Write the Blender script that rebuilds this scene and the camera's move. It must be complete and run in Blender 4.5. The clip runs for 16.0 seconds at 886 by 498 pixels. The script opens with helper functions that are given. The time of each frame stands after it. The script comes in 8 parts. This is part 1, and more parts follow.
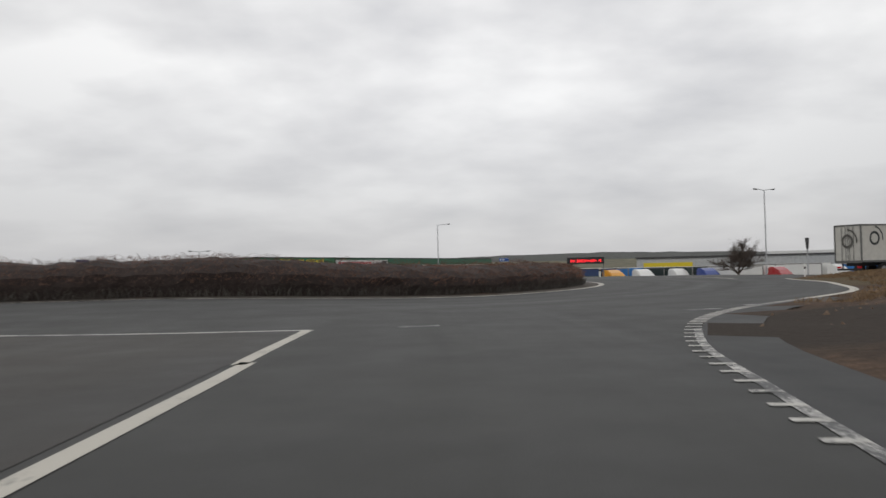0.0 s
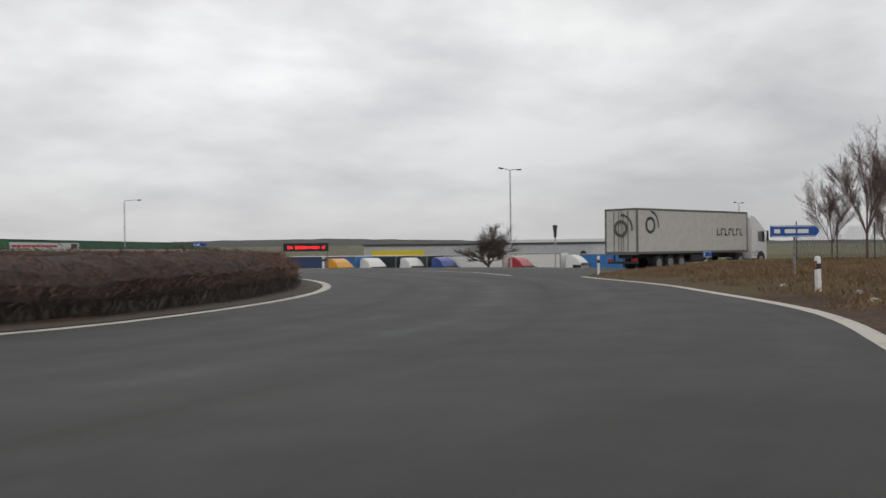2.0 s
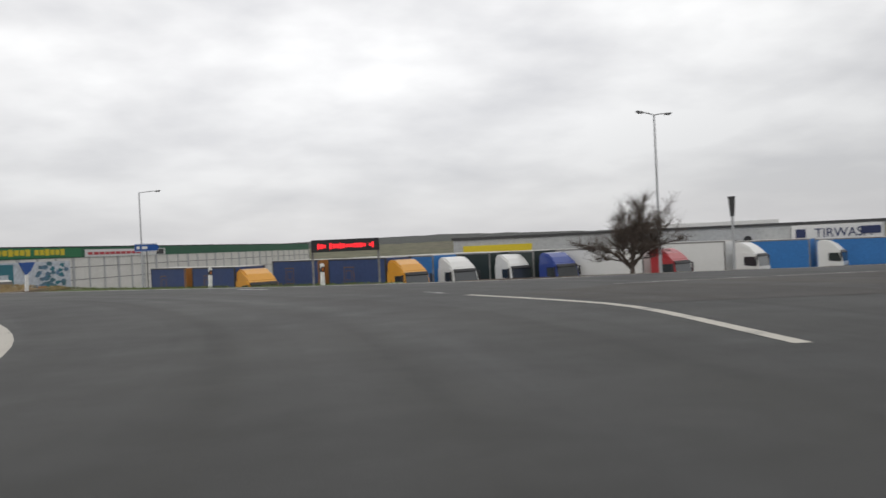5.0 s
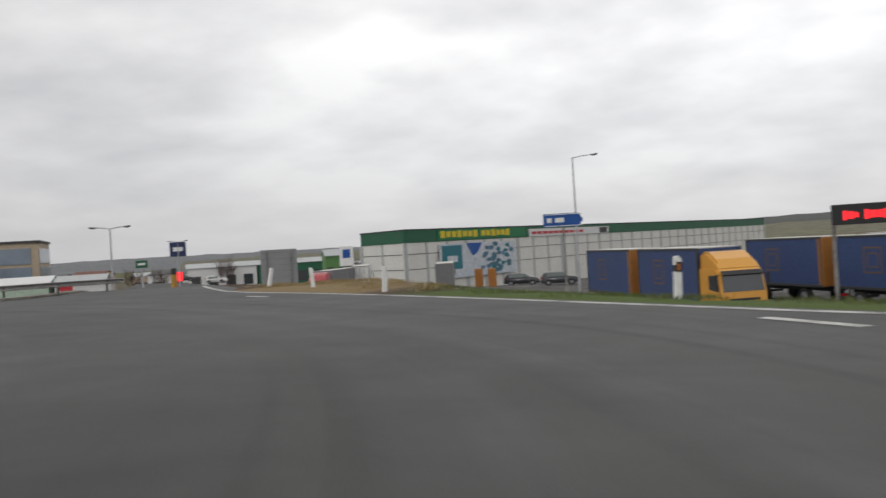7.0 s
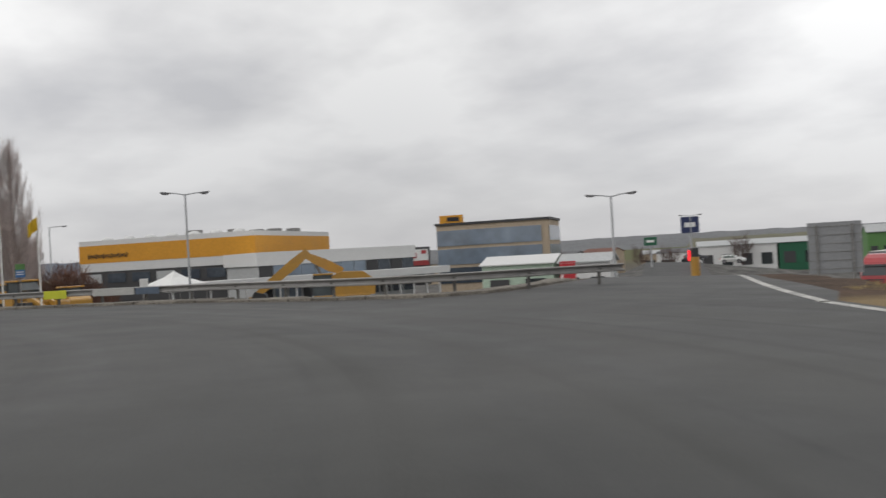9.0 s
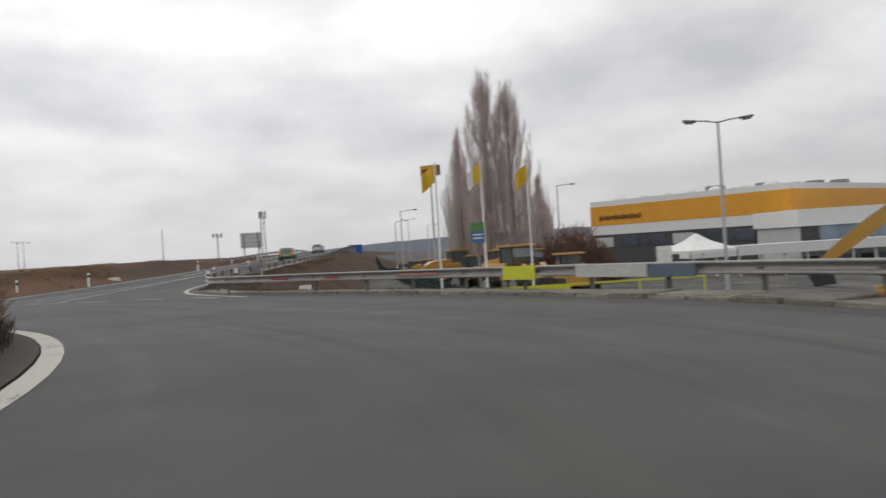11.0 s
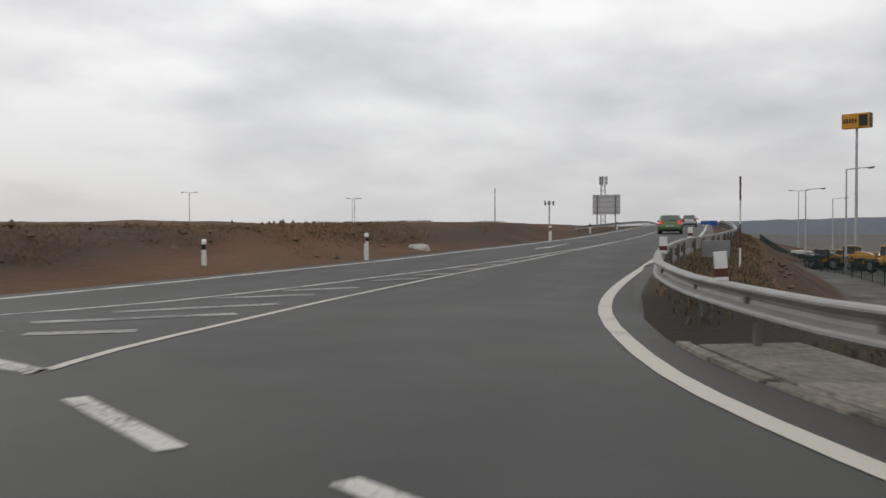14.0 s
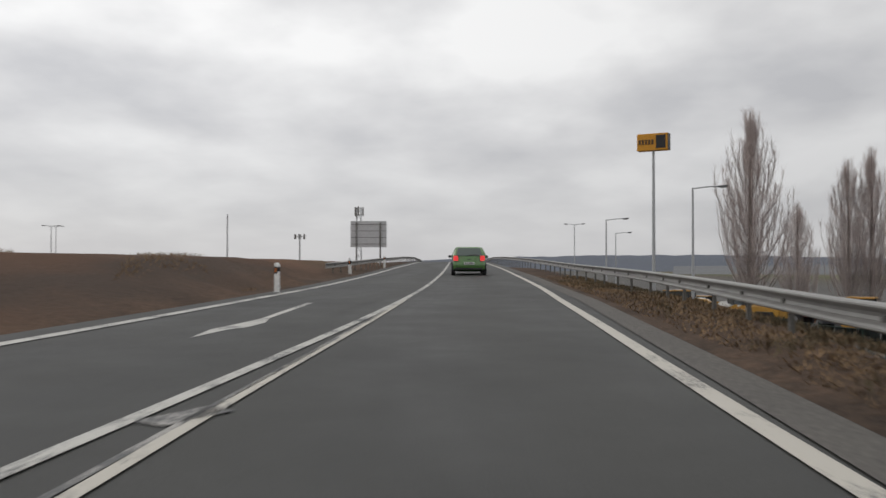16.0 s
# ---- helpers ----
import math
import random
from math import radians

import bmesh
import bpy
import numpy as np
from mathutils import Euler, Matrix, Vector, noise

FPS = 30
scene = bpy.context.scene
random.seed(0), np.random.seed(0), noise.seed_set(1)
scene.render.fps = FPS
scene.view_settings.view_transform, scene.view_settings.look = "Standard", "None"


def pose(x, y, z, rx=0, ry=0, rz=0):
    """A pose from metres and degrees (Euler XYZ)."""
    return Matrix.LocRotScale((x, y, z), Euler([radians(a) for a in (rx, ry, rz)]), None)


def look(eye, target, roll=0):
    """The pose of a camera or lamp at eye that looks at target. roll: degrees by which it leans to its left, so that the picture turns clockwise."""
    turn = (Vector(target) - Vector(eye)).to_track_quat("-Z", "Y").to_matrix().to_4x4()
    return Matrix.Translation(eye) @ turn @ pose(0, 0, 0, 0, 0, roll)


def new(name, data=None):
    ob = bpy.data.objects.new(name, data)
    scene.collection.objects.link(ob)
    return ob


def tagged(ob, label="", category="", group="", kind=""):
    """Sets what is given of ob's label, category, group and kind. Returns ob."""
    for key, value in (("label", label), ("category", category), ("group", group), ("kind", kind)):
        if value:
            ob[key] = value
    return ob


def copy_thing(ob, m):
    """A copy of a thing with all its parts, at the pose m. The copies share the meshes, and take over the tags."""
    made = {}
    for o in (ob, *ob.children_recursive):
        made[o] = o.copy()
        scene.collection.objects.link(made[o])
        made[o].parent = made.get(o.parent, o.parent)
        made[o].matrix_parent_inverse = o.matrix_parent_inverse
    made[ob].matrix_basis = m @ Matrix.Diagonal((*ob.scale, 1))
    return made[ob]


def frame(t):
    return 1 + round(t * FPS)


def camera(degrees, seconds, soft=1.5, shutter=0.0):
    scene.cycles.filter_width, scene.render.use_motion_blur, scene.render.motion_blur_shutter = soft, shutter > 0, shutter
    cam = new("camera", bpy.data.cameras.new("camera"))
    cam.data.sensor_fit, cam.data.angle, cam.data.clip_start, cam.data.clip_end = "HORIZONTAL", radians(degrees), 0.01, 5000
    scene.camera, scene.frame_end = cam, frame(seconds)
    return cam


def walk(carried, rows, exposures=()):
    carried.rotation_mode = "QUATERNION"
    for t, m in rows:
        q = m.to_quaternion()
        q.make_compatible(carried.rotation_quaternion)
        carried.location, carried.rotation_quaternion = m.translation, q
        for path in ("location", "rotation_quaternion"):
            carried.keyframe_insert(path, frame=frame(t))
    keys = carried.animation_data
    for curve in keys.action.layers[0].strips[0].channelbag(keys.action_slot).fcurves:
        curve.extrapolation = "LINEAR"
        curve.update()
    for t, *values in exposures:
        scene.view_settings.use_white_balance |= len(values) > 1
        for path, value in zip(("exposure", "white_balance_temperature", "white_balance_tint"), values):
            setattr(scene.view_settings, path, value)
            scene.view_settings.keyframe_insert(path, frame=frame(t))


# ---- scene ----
cam = camera(55.08, 16.0, soft=1.5, shutter=0.25)

# seconds, x, y, z, tilt, lean, heading
PATH = [
    (0.0, 0.000, -0.000, 1.160, 91.24, 1.40, -0.00),
    (0.5, 0.301, 5.133, 1.163, 91.01, 1.61, -4.38),
    (1.0, 1.000, 9.698, 1.194, 91.04, 1.56, -9.02),
    (1.5, 1.943, 13.770, 1.232, 90.19, 1.07, -13.78),
    (2.0, 3.229, 17.832, 1.253, 89.98, 0.67, -18.53),
    (2.5, 4.900, 22.069, 1.249, 89.64, 0.94, -22.52),
    (3.0, 6.743, 26.275, 1.247, 89.68, 1.23, -23.79),
    (3.2, 7.484, 28.002, 1.248, 89.58, 1.48, -23.63),
    (3.5, 8.591, 30.639, 1.248, 89.85, 1.58, -22.92),
    (4.0, 10.311, 35.180, 1.248, 90.04, 1.82, -20.39),
    (4.5, 11.739, 39.879, 1.243, 90.01, 2.16, -16.22),
    (5.0, 12.728, 44.695, 1.233, 89.77, 2.64, -10.64),
    (5.3, 13.069, 47.606, 1.229, 89.46, 3.06, -6.84),
    (5.5, 13.173, 49.545, 1.230, 89.48, 3.33, -4.22),
    (6.0, 13.026, 54.342, 1.236, 89.87, 3.65, 2.86),
    (6.5, 12.224, 59.066, 1.232, 90.09, 3.96, 10.55),
    (7.0, 10.731, 63.490, 1.230, 89.86, 3.41, 18.65),
    (7.5, 8.636, 67.664, 1.266, 90.00, 2.95, 27.12),
    (8.0, 6.163, 71.333, 1.311, 90.37, 3.99, 35.42),
    (8.2, 5.074, 72.680, 1.321, 89.90, 4.24, 38.75),
    (8.5, 3.253, 74.550, 1.310, 90.13, 3.76, 43.72),
    (9.0, -0.142, 77.318, 1.273, 90.32, 3.30, 51.96),
    (9.5, -3.938, 79.595, 1.241, 90.36, 3.13, 60.23),
    (10.0, -8.073, 81.322, 1.214, 90.26, 3.23, 68.56),
    (10.3, -10.688, 82.072, 1.206, 90.10, 3.45, 73.60),
    (10.5, -12.485, 82.425, 1.210, 90.05, 3.40, 76.97),
    (11.0, -17.115, 82.875, 1.240, 89.88, 3.61, 85.57),
    (11.5, -21.844, 82.644, 1.253, 89.69, 3.91, 94.48),
    (12.0, -26.580, 81.692, 1.248, 89.68, 3.07, 102.63),
    (12.5, -31.064, 80.394, 1.224, 89.48, 3.17, 107.84),
    (13.0, -35.847, 78.690, 1.207, 89.50, 2.02, 109.52),
    (13.5, -40.857, 76.946, 1.173, 88.97, 0.88, 109.13),
    (14.0, -45.952, 75.309, 1.077, 88.81, 0.15, 107.08),
    (14.5, -51.297, 73.941, 1.039, 88.98, 0.13, 103.83),
    (15.0, -56.960, 72.874, 1.008, 89.68, 0.02, 99.46),
    (15.5, -63.035, 72.259, 1.134, 91.17, -0.23, 94.74),
    (16.0, -69.507, 71.947, 1.265, 91.20, -0.10, 90.53),
]
walk(cam, [(t, pose(x, y, z, a, b, c)) for t, x, y, z, a, b, c in PATH],
     exposures=[(0.0, -0.16), (3.2, -0.16), (5.3, 0.02), (8.2, 0.02), (10.3, 0.10), (13.0, 0.02), (14.0, -0.05), (16.0, -0.08)])

# ---- world and sun ----
from mathutils import geometry


def links(tree, *pairs):
    for a, b in pairs:
        tree.links.new(a, b)


def overcast_world():
    w = bpy.data.worlds.new("overcast_sky")
    scene.world = w
    w.use_nodes = True
    t = w.node_tree
    t.nodes.clear()
    N = t.nodes.new
    out, bg, sky = N("ShaderNodeOutputWorld"), N("ShaderNodeBackground"), N("ShaderNodeTexSky")
    sky.sky_type, sky.sun_disc = "NISHITA", False
    sky.sun_elevation, sky.sun_rotation = radians(28), radians(200)
    sky_dim = N("ShaderNodeVectorMath")
    sky_dim.operation = "SCALE"
    sky_dim.inputs["Scale"].default_value = 0.09
    co, sep = N("ShaderNodeTexCoord"), N("ShaderNodeSeparateXYZ")
    zz, dx, dy, comb = N("ShaderNodeMath"), N("ShaderNodeMath"), N("ShaderNodeMath"), N("ShaderNodeCombineXYZ")
    zm = N("ShaderNodeMath")
    zm.operation, zm.inputs[1].default_value = "MAXIMUM", 0.0
    zz.operation, zz.inputs[1].default_value = "ADD", 0.24
    dx.operation = dy.operation = "DIVIDE"
    links(t, (co.outputs["Generated"], sep.inputs[0]), (sep.outputs["Z"], zm.inputs[0]), (zm.outputs[0], zz.inputs[0]),
          (sep.outputs["X"], dx.inputs[0]), (zz.outputs[0], dx.inputs[1]),
          (sep.outputs["Y"], dy.inputs[0]), (zz.outputs[0], dy.inputs[1]),
          (dx.outputs[0], comb.inputs[0]), (dy.outputs[0], comb.inputs[1]))
    big, small = N("ShaderNodeTexNoise"), N("ShaderNodeTexNoise")
    big.inputs["Scale"].default_value, big.inputs["Detail"].default_value, big.inputs["Roughness"].default_value = 1.25, 4.0, 0.42
    big.inputs["Distortion"].default_value = 0.25
    small.inputs["Scale"].default_value, small.inputs["Detail"].default_value = 4.4, 6.0
    mixn = N("ShaderNodeMath")
    mixn.operation, mixn.inputs[1].default_value = "MULTIPLY_ADD", 0.31
    links(t, (comb.outputs[0], big.inputs["Vector"]), (comb.outputs[0], small.inputs["Vector"]),
          (small.outputs[0], mixn.inputs[0]), (big.outputs[0], mixn.inputs[2]))
    ramp = N("ShaderNodeValToRGB")
    r = ramp.color_ramp
    r.elements[0].position, r.elements[0].color = 0.475, (0.66, 0.66, 0.68, 1)
    r.elements[1].position, r.elements[1].color = 0.78, (1.06, 1.055, 1.05, 1)
    e = r.elements.new(0.61)
    e.color = (0.83, 0.825, 0.832, 1)
    # grey haze near the horizon
    hz = N("ShaderNodeMapRange")
    hz.inputs["From Min"].default_value, hz.inputs["From Max"].default_value = 0.0, 0.24
    hz.inputs["To Min"].default_value, hz.inputs["To Max"].default_value = 0.85, 0.0
    mixh = N("ShaderNodeMixRGB")
    mixh.inputs["Color2"].default_value = (0.575, 0.572, 0.59, 1)
    links(t, (mixn.outputs[0], ramp.inputs[0]), (sep.outputs["Z"], hz.inputs[0]), (hz.outputs[0], mixh.inputs["Fac"]), (ramp.outputs[0], mixh.inputs["Color1"]))
    # thicker and thinner cloud banks: direction, how much brighter or darker, how narrow
    shade = mixh.outputs[0]
    for way, amount, narrow in (((0.08, 0.97, 0.25), 0.12, 14.0), ((0.66, 0.72, 0.22), -0.10, 16.0), ((-0.80, 0.54, 0.26), -0.20, 16.0), ((-0.99, 0.10, 0.12), -0.05, 20.0)):
        dotn, pos, power, dim, sc = N("ShaderNodeVectorMath"), N("ShaderNodeMath"), N("ShaderNodeMath"), N("ShaderNodeMath"), N("ShaderNodeVectorMath")
        dotn.operation, pos.operation, power.operation, dim.operation, sc.operation = "DOT_PRODUCT", "MAXIMUM", "POWER", "MULTIPLY_ADD", "SCALE"
        dotn.inputs[1].default_value = Vector(way).normalized()
        pos.inputs[1].default_value, power.inputs[1].default_value = 0.0, narrow
        dim.inputs[1].default_value, dim.inputs[2].default_value = amount, 1.0
        links(t, (co.outputs["Generated"], dotn.inputs[0]), (dotn.outputs["Value"], pos.inputs[0]), (pos.outputs[0], power.inputs[0]), (power.outputs[0], dim.inputs[0]), (shade, sc.inputs[0]), (dim.outputs[0], sc.inputs["Scale"]))
        shade = sc.outputs[0]
    mix = N("ShaderNodeMixRGB")
    mix.inputs["Fac"].default_value = 0.94
    links(t, (sky.outputs[0], sky_dim.inputs[0]), (sky_dim.outputs[0], mix.inputs["Color1"]), (shade, mix.inputs["Color2"]),
          (mix.outputs[0], bg.inputs["Color"]), (bg.outputs[0], out.inputs[0]))
    bg.inputs["Strength"].default_value = 1.0


overcast_world()
sun = new("sun", bpy.data.lights.new("sun", "SUN"))
sun.data.energy, sun.data.angle, sun.data.color = 0.6, radians(25), (1.0, 0.97, 0.93)
sun.matrix_world = look((0, 0, 50), (16, 40, 20))

# ---- materials ----
MATS = {}


def material(name, color, rough=0.7, metal=0.0, var=0.15, scale=4.0, fine=40.0, bump=0.0, second=None, spec=0.4, coat=0.0, per_object=0.0):
    """A surface with large patches and fine grain; second is the colour that the patches lean to."""
    if name in MATS:
        return MATS[name]
    m = bpy.data.materials.new(name)
    MATS[name] = m
    m.use_nodes = True
    t = m.node_tree
    N = t.nodes.new
    b = t.nodes["Principled BSDF"]
    b.inputs["Roughness"].default_value, b.inputs["Metallic"].default_value = rough, metal
    b.inputs["Specular IOR Level"].default_value = spec
    b.inputs["Coat Weight"].default_value = coat
    b.inputs["Coat Roughness"].default_value = 0.08
    co = N("ShaderNodeTexCoord")
    geo = N("ShaderNodeNewGeometry")
    n1, n2 = N("ShaderNodeTexNoise"), N("ShaderNodeTexNoise")
    n1.inputs["Scale"].default_value, n1.inputs["Detail"].default_value = scale, 5
    n2.inputs["Scale"].default_value, n2.inputs["Detail"].default_value = fine, 4
    links(t, (geo.outputs["Position"], n1.inputs["Vector"]), (geo.outputs["Position"], n2.inputs["Vector"]))
    sec = second or tuple(c * 0.6 for c in color)
    ramp = N("ShaderNodeValToRGB")
    ramp.color_ramp.elements[0].position, ramp.color_ramp.elements[0].color = 0.35, (*sec, 1)
    ramp.color_ramp.elements[1].position, ramp.color_ramp.elements[1].color = 0.65, (*color, 1)
    base = N("ShaderNodeMixRGB")
    base.inputs["Fac"].default_value = min(1.0, var * 2)
    base.inputs["Color1"].default_value = (*color, 1)
    links(t, (n1.outputs[0], ramp.inputs[0]), (ramp.outputs[0], base.inputs["Color2"]))
    hsv = N("ShaderNodeHueSaturation")
    mr = N("ShaderNodeMapRange")
    mr.inputs["From Min"].default_value, mr.inputs["From Max"].default_value = 0.3, 0.7
    mr.inputs["To Min"].default_value, mr.inputs["To Max"].default_value = 1 - var, 1 + var
    links(t, (n2.outputs[0], mr.inputs[0]), (mr.outputs[0], hsv.inputs["Value"]), (base.outputs[0], hsv.inputs["Color"]))
    last = hsv
    if per_object:
        info, mo, h2 = N("ShaderNodeObjectInfo"), N("ShaderNodeMapRange"), N("ShaderNodeHueSaturation")
        mo.inputs["To Min"].default_value, mo.inputs["To Max"].default_value = 1 - per_object, 1 + per_object
        links(t, (info.outputs["Random"], mo.inputs[0]), (mo.outputs[0], h2.inputs["Value"]), (hsv.outputs[0], h2.inputs["Color"]))
        last = h2
    links(t, (last.outputs[0], b.inputs["Base Color"]))
    rr = N("ShaderNodeMapRange")
    rr.inputs["To Min"].default_value, rr.inputs["To Max"].default_value = max(0.02, rough - 0.12), min(1.0, rough + 0.12)
    links(t, (n1.outputs[0], rr.inputs[0]), (rr.outputs[0], b.inputs["Roughness"]))
    if bump:
        bp = N("ShaderNodeBump")
        bp.inputs["Strength"].default_value, bp.inputs["Distance"].default_value = bump, 0.05
        links(t, (n2.outputs[0], bp.inputs["Height"]), (bp.outputs[0], b.inputs["Normal"]))
    return m


def asphalt(name, color, second):
    """Worn asphalt: aggregate grain, stains, polished wheel tracks, tyre marks and pale scuffs that run round the ring or along a road."""
    m = bpy.data.materials.new(name)
    MATS[name] = m
    m.use_nodes = True
    t = m.node_tree
    N = t.nodes.new
    b = t.nodes["Principled BSDF"]
    b.inputs["Specular IOR Level"].default_value = 0.28
    geo = N("ShaderNodeNewGeometry")

    def cloud(scale, detail, rough=0.5):
        n = N("ShaderNodeTexNoise")
        n.inputs["Scale"].default_value, n.inputs["Detail"].default_value, n.inputs["Roughness"].default_value = scale, detail, rough
        links(t, (geo.outputs["Position"], n.inputs["Vector"]))
        return n.outputs[0]

    def ranged(value, f0, f1, t0=0.0, t1=1.0):
        n = N("ShaderNodeMapRange")
        for key, v in (("From Min", f0), ("From Max", f1), ("To Min", t0), ("To Max", t1)):
            n.inputs[key].default_value = v
        links(t, (value, n.inputs[0]))
        return n.outputs[0]

    def maths(op, p, q, r=None):
        n = N("ShaderNodeMath")
        n.operation = op
        for i, v in enumerate((p, q, r)):
            if isinstance(v, (int, float)):
                n.inputs[i].default_value = v
            elif v is not None:
                links(t, (v, n.inputs[i]))
        return n.outputs[0]

    stain, grain, blot, patchy, sparse = cloud(0.22, 6), cloud(55, 3), cloud(0.8, 6, 0.6), cloud(0.075, 3), cloud(0.13, 3)
    bend = cloud(0.03, 1)
    dist, flat, sepp = N("ShaderNodeVectorMath"), N("ShaderNodeVectorMath"), N("ShaderNodeSeparateXYZ")
    dist.operation, flat.operation = "DISTANCE", "MULTIPLY"
    flat.inputs[1].default_value, dist.inputs[1].default_value = (1, 1, 0), (-20, 52, 0)
    links(t, (geo.outputs["Position"], flat.inputs[0]), (flat.outputs[0], dist.inputs[0]), (geo.outputs["Position"], sepp.inputs[0]))
    west, south = ranged(sepp.outputs["X"], -50, -60), ranged(sepp.outputs["Y"], 24, 14)

    def lanes(scale, detail, wobble):
        """Streaks round the ring; beyond it they follow the ramp (along x) and the entry (along y)."""
        last = None
        for coord, part_of in ((dist.outputs["Value"], None), (sepp.outputs["Y"], west), (sepp.outputs["X"], south)):
            n = N("ShaderNodeTexNoise")
            n.noise_dimensions = "1D"
            n.inputs["Scale"].default_value, n.inputs["Detail"].default_value = scale, detail
            links(t, (maths("MULTIPLY_ADD", bend, wobble, coord), n.inputs["W"]))
            if last is None:
                last = n.outputs[0]
            else:
                mx = N("ShaderNodeMixRGB")
                links(t, (part_of, mx.inputs["Fac"]), (last, mx.inputs["Color1"]), (n.outputs[0], mx.inputs["Color2"]))
                last = mx.outputs[0]
        return last

    tracks, fine, scuff = lanes(0.7, 3, 6.0), lanes(2.2, 1, 9.0), lanes(1.3, 1, 14.0)
    mixa = N("ShaderNodeMixRGB")
    mixa.inputs["Color1"].default_value, mixa.inputs["Color2"].default_value = (*second, 1), (*color, 1)
    links(t, (ranged(maths("ADD", tracks, stain), 0.74, 1.26), mixa.inputs["Fac"]))
    # tyre marks and scuffs come and go; brightness by place is put into the colour
    marks = maths("MULTIPLY", ranged(fine, 0.52, 0.74), ranged(patchy, 0.42, 0.62))
    pale = maths("MULTIPLY", ranged(scuff, 0.54, 0.78), ranged(sparse, 0.50, 0.62))
    # newer: distance from the entry; painted darker there and east, paler to the north
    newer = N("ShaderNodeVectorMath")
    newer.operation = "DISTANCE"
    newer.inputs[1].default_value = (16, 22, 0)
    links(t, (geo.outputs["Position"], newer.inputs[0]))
    value = ranged(maths("MULTIPLY_ADD", blot, 0.45, grain), 0.52, 0.93, 0.86, 1.14)
    value = maths("MULTIPLY", value, maths("MULTIPLY_ADD", marks, -0.32, 1.0))
    value = maths("MULTIPLY", value, maths("MULTIPLY_ADD", pale, 0.36, 1.0))
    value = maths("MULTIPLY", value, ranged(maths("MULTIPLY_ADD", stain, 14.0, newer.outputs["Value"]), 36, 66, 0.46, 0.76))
    # the ramp's colour is darkened by place as well
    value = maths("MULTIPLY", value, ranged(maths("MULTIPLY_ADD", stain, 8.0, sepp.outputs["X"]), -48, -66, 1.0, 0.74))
    hsv = N("ShaderNodeHueSaturation")
    links(t, (value, hsv.inputs["Value"]), (mixa.outputs[0], hsv.inputs["Color"]), (hsv.outputs[0], b.inputs["Base Color"]),
          (ranged(maths("ADD", tracks, blot), 0.6, 1.4, 0.54, 0.74), b.inputs["Roughness"]))
    bp = N("ShaderNodeBump")
    bp.inputs["Strength"].default_value, bp.inputs["Distance"].default_value = 0.25, 0.01
    links(t, (grain, bp.inputs["Height"]), (bp.outputs[0], b.inputs["Normal"]))
    return m


def worn_paint(name, color, keep=0.5, under=(0.075, 0.077, 0.078)):
    """Road paint, chipped away to the asphalt in patches."""
    m = bpy.data.materials.new(name)
    MATS[name] = m
    m.use_nodes = True
    t = m.node_tree
    N = t.nodes.new
    b = t.nodes["Principled BSDF"]
    b.inputs["Roughness"].default_value = 0.65
    geo, n1, n2, s, r, mx = (N("ShaderNodeNewGeometry"), N("ShaderNodeTexNoise"), N("ShaderNodeTexNoise"), N("ShaderNodeMath"), N("ShaderNodeMapRange"), N("ShaderNodeMixRGB"))
    n1.inputs["Scale"].default_value, n1.inputs["Detail"].default_value = 1.3, 6
    n2.inputs["Scale"].default_value, n2.inputs["Detail"].default_value = 22, 4
    s.operation = "ADD"
    r.inputs["From Min"].default_value, r.inputs["From Max"].default_value = 1.35 - keep * 0.9, 1.6 - keep * 0.9
    mx.inputs["Color1"].default_value, mx.inputs["Color2"].default_value = (*under, 1), (*color, 1)
    links(t, (geo.outputs["Position"], n1.inputs["Vector"]), (geo.outputs["Position"], n2.inputs["Vector"]), (n1.outputs[0], s.inputs[0]),
          (n2.outputs[0], s.inputs[1]), (s.outputs[0], r.inputs[0]), (r.outputs[0], mx.inputs["Fac"]), (mx.outputs[0], b.inputs["Base Color"]))
    return m


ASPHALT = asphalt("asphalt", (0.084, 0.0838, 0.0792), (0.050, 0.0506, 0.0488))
NEW_ASPHALT = asphalt("newer_asphalt", (0.066, 0.067, 0.067), (0.044, 0.045, 0.046))
PAINT = worn_paint("road_paint", (0.48, 0.47, 0.435), 0.63)
PAINT_WORN = worn_paint("worn_road_paint", (0.55, 0.54, 0.51), 0.42)
PAINT_HATCH = worn_paint("hatching_paint", (0.36, 0.345, 0.32), 0.5)
PAINT_BAND = worn_paint("edge_band_paint", (0.47, 0.445, 0.39), 0.78)
PAINT_FAINT = worn_paint("faint_band_paint", (0.26, 0.245, 0.22), 0.6)
WHITE = material("white_plastic", (0.72, 0.72, 0.70), 0.5, var=0.08, fine=8)
BLACK = material("black_plastic", (0.02, 0.02, 0.022), 0.5, var=0.1)
STEEL = material("galvanised_steel", (0.25, 0.247, 0.24), 0.6, metal=0.2, var=0.35, scale=1.6, fine=9, second=(0.14, 0.13, 0.12))
LAMP_STEEL = material("lamp_post_steel", (0.40, 0.41, 0.42), 0.55, metal=0.3, var=0.1)
RUBBER = material("rubber", (0.018, 0.018, 0.019), 0.75, var=0.1)
GLASS = material("dark_glass", (0.03, 0.036, 0.04), 0.08, var=0.1, spec=0.9)
BARK = material("bark", (0.11, 0.088, 0.075), 0.9, var=0.3, scale=3, fine=25, bump=0.4)


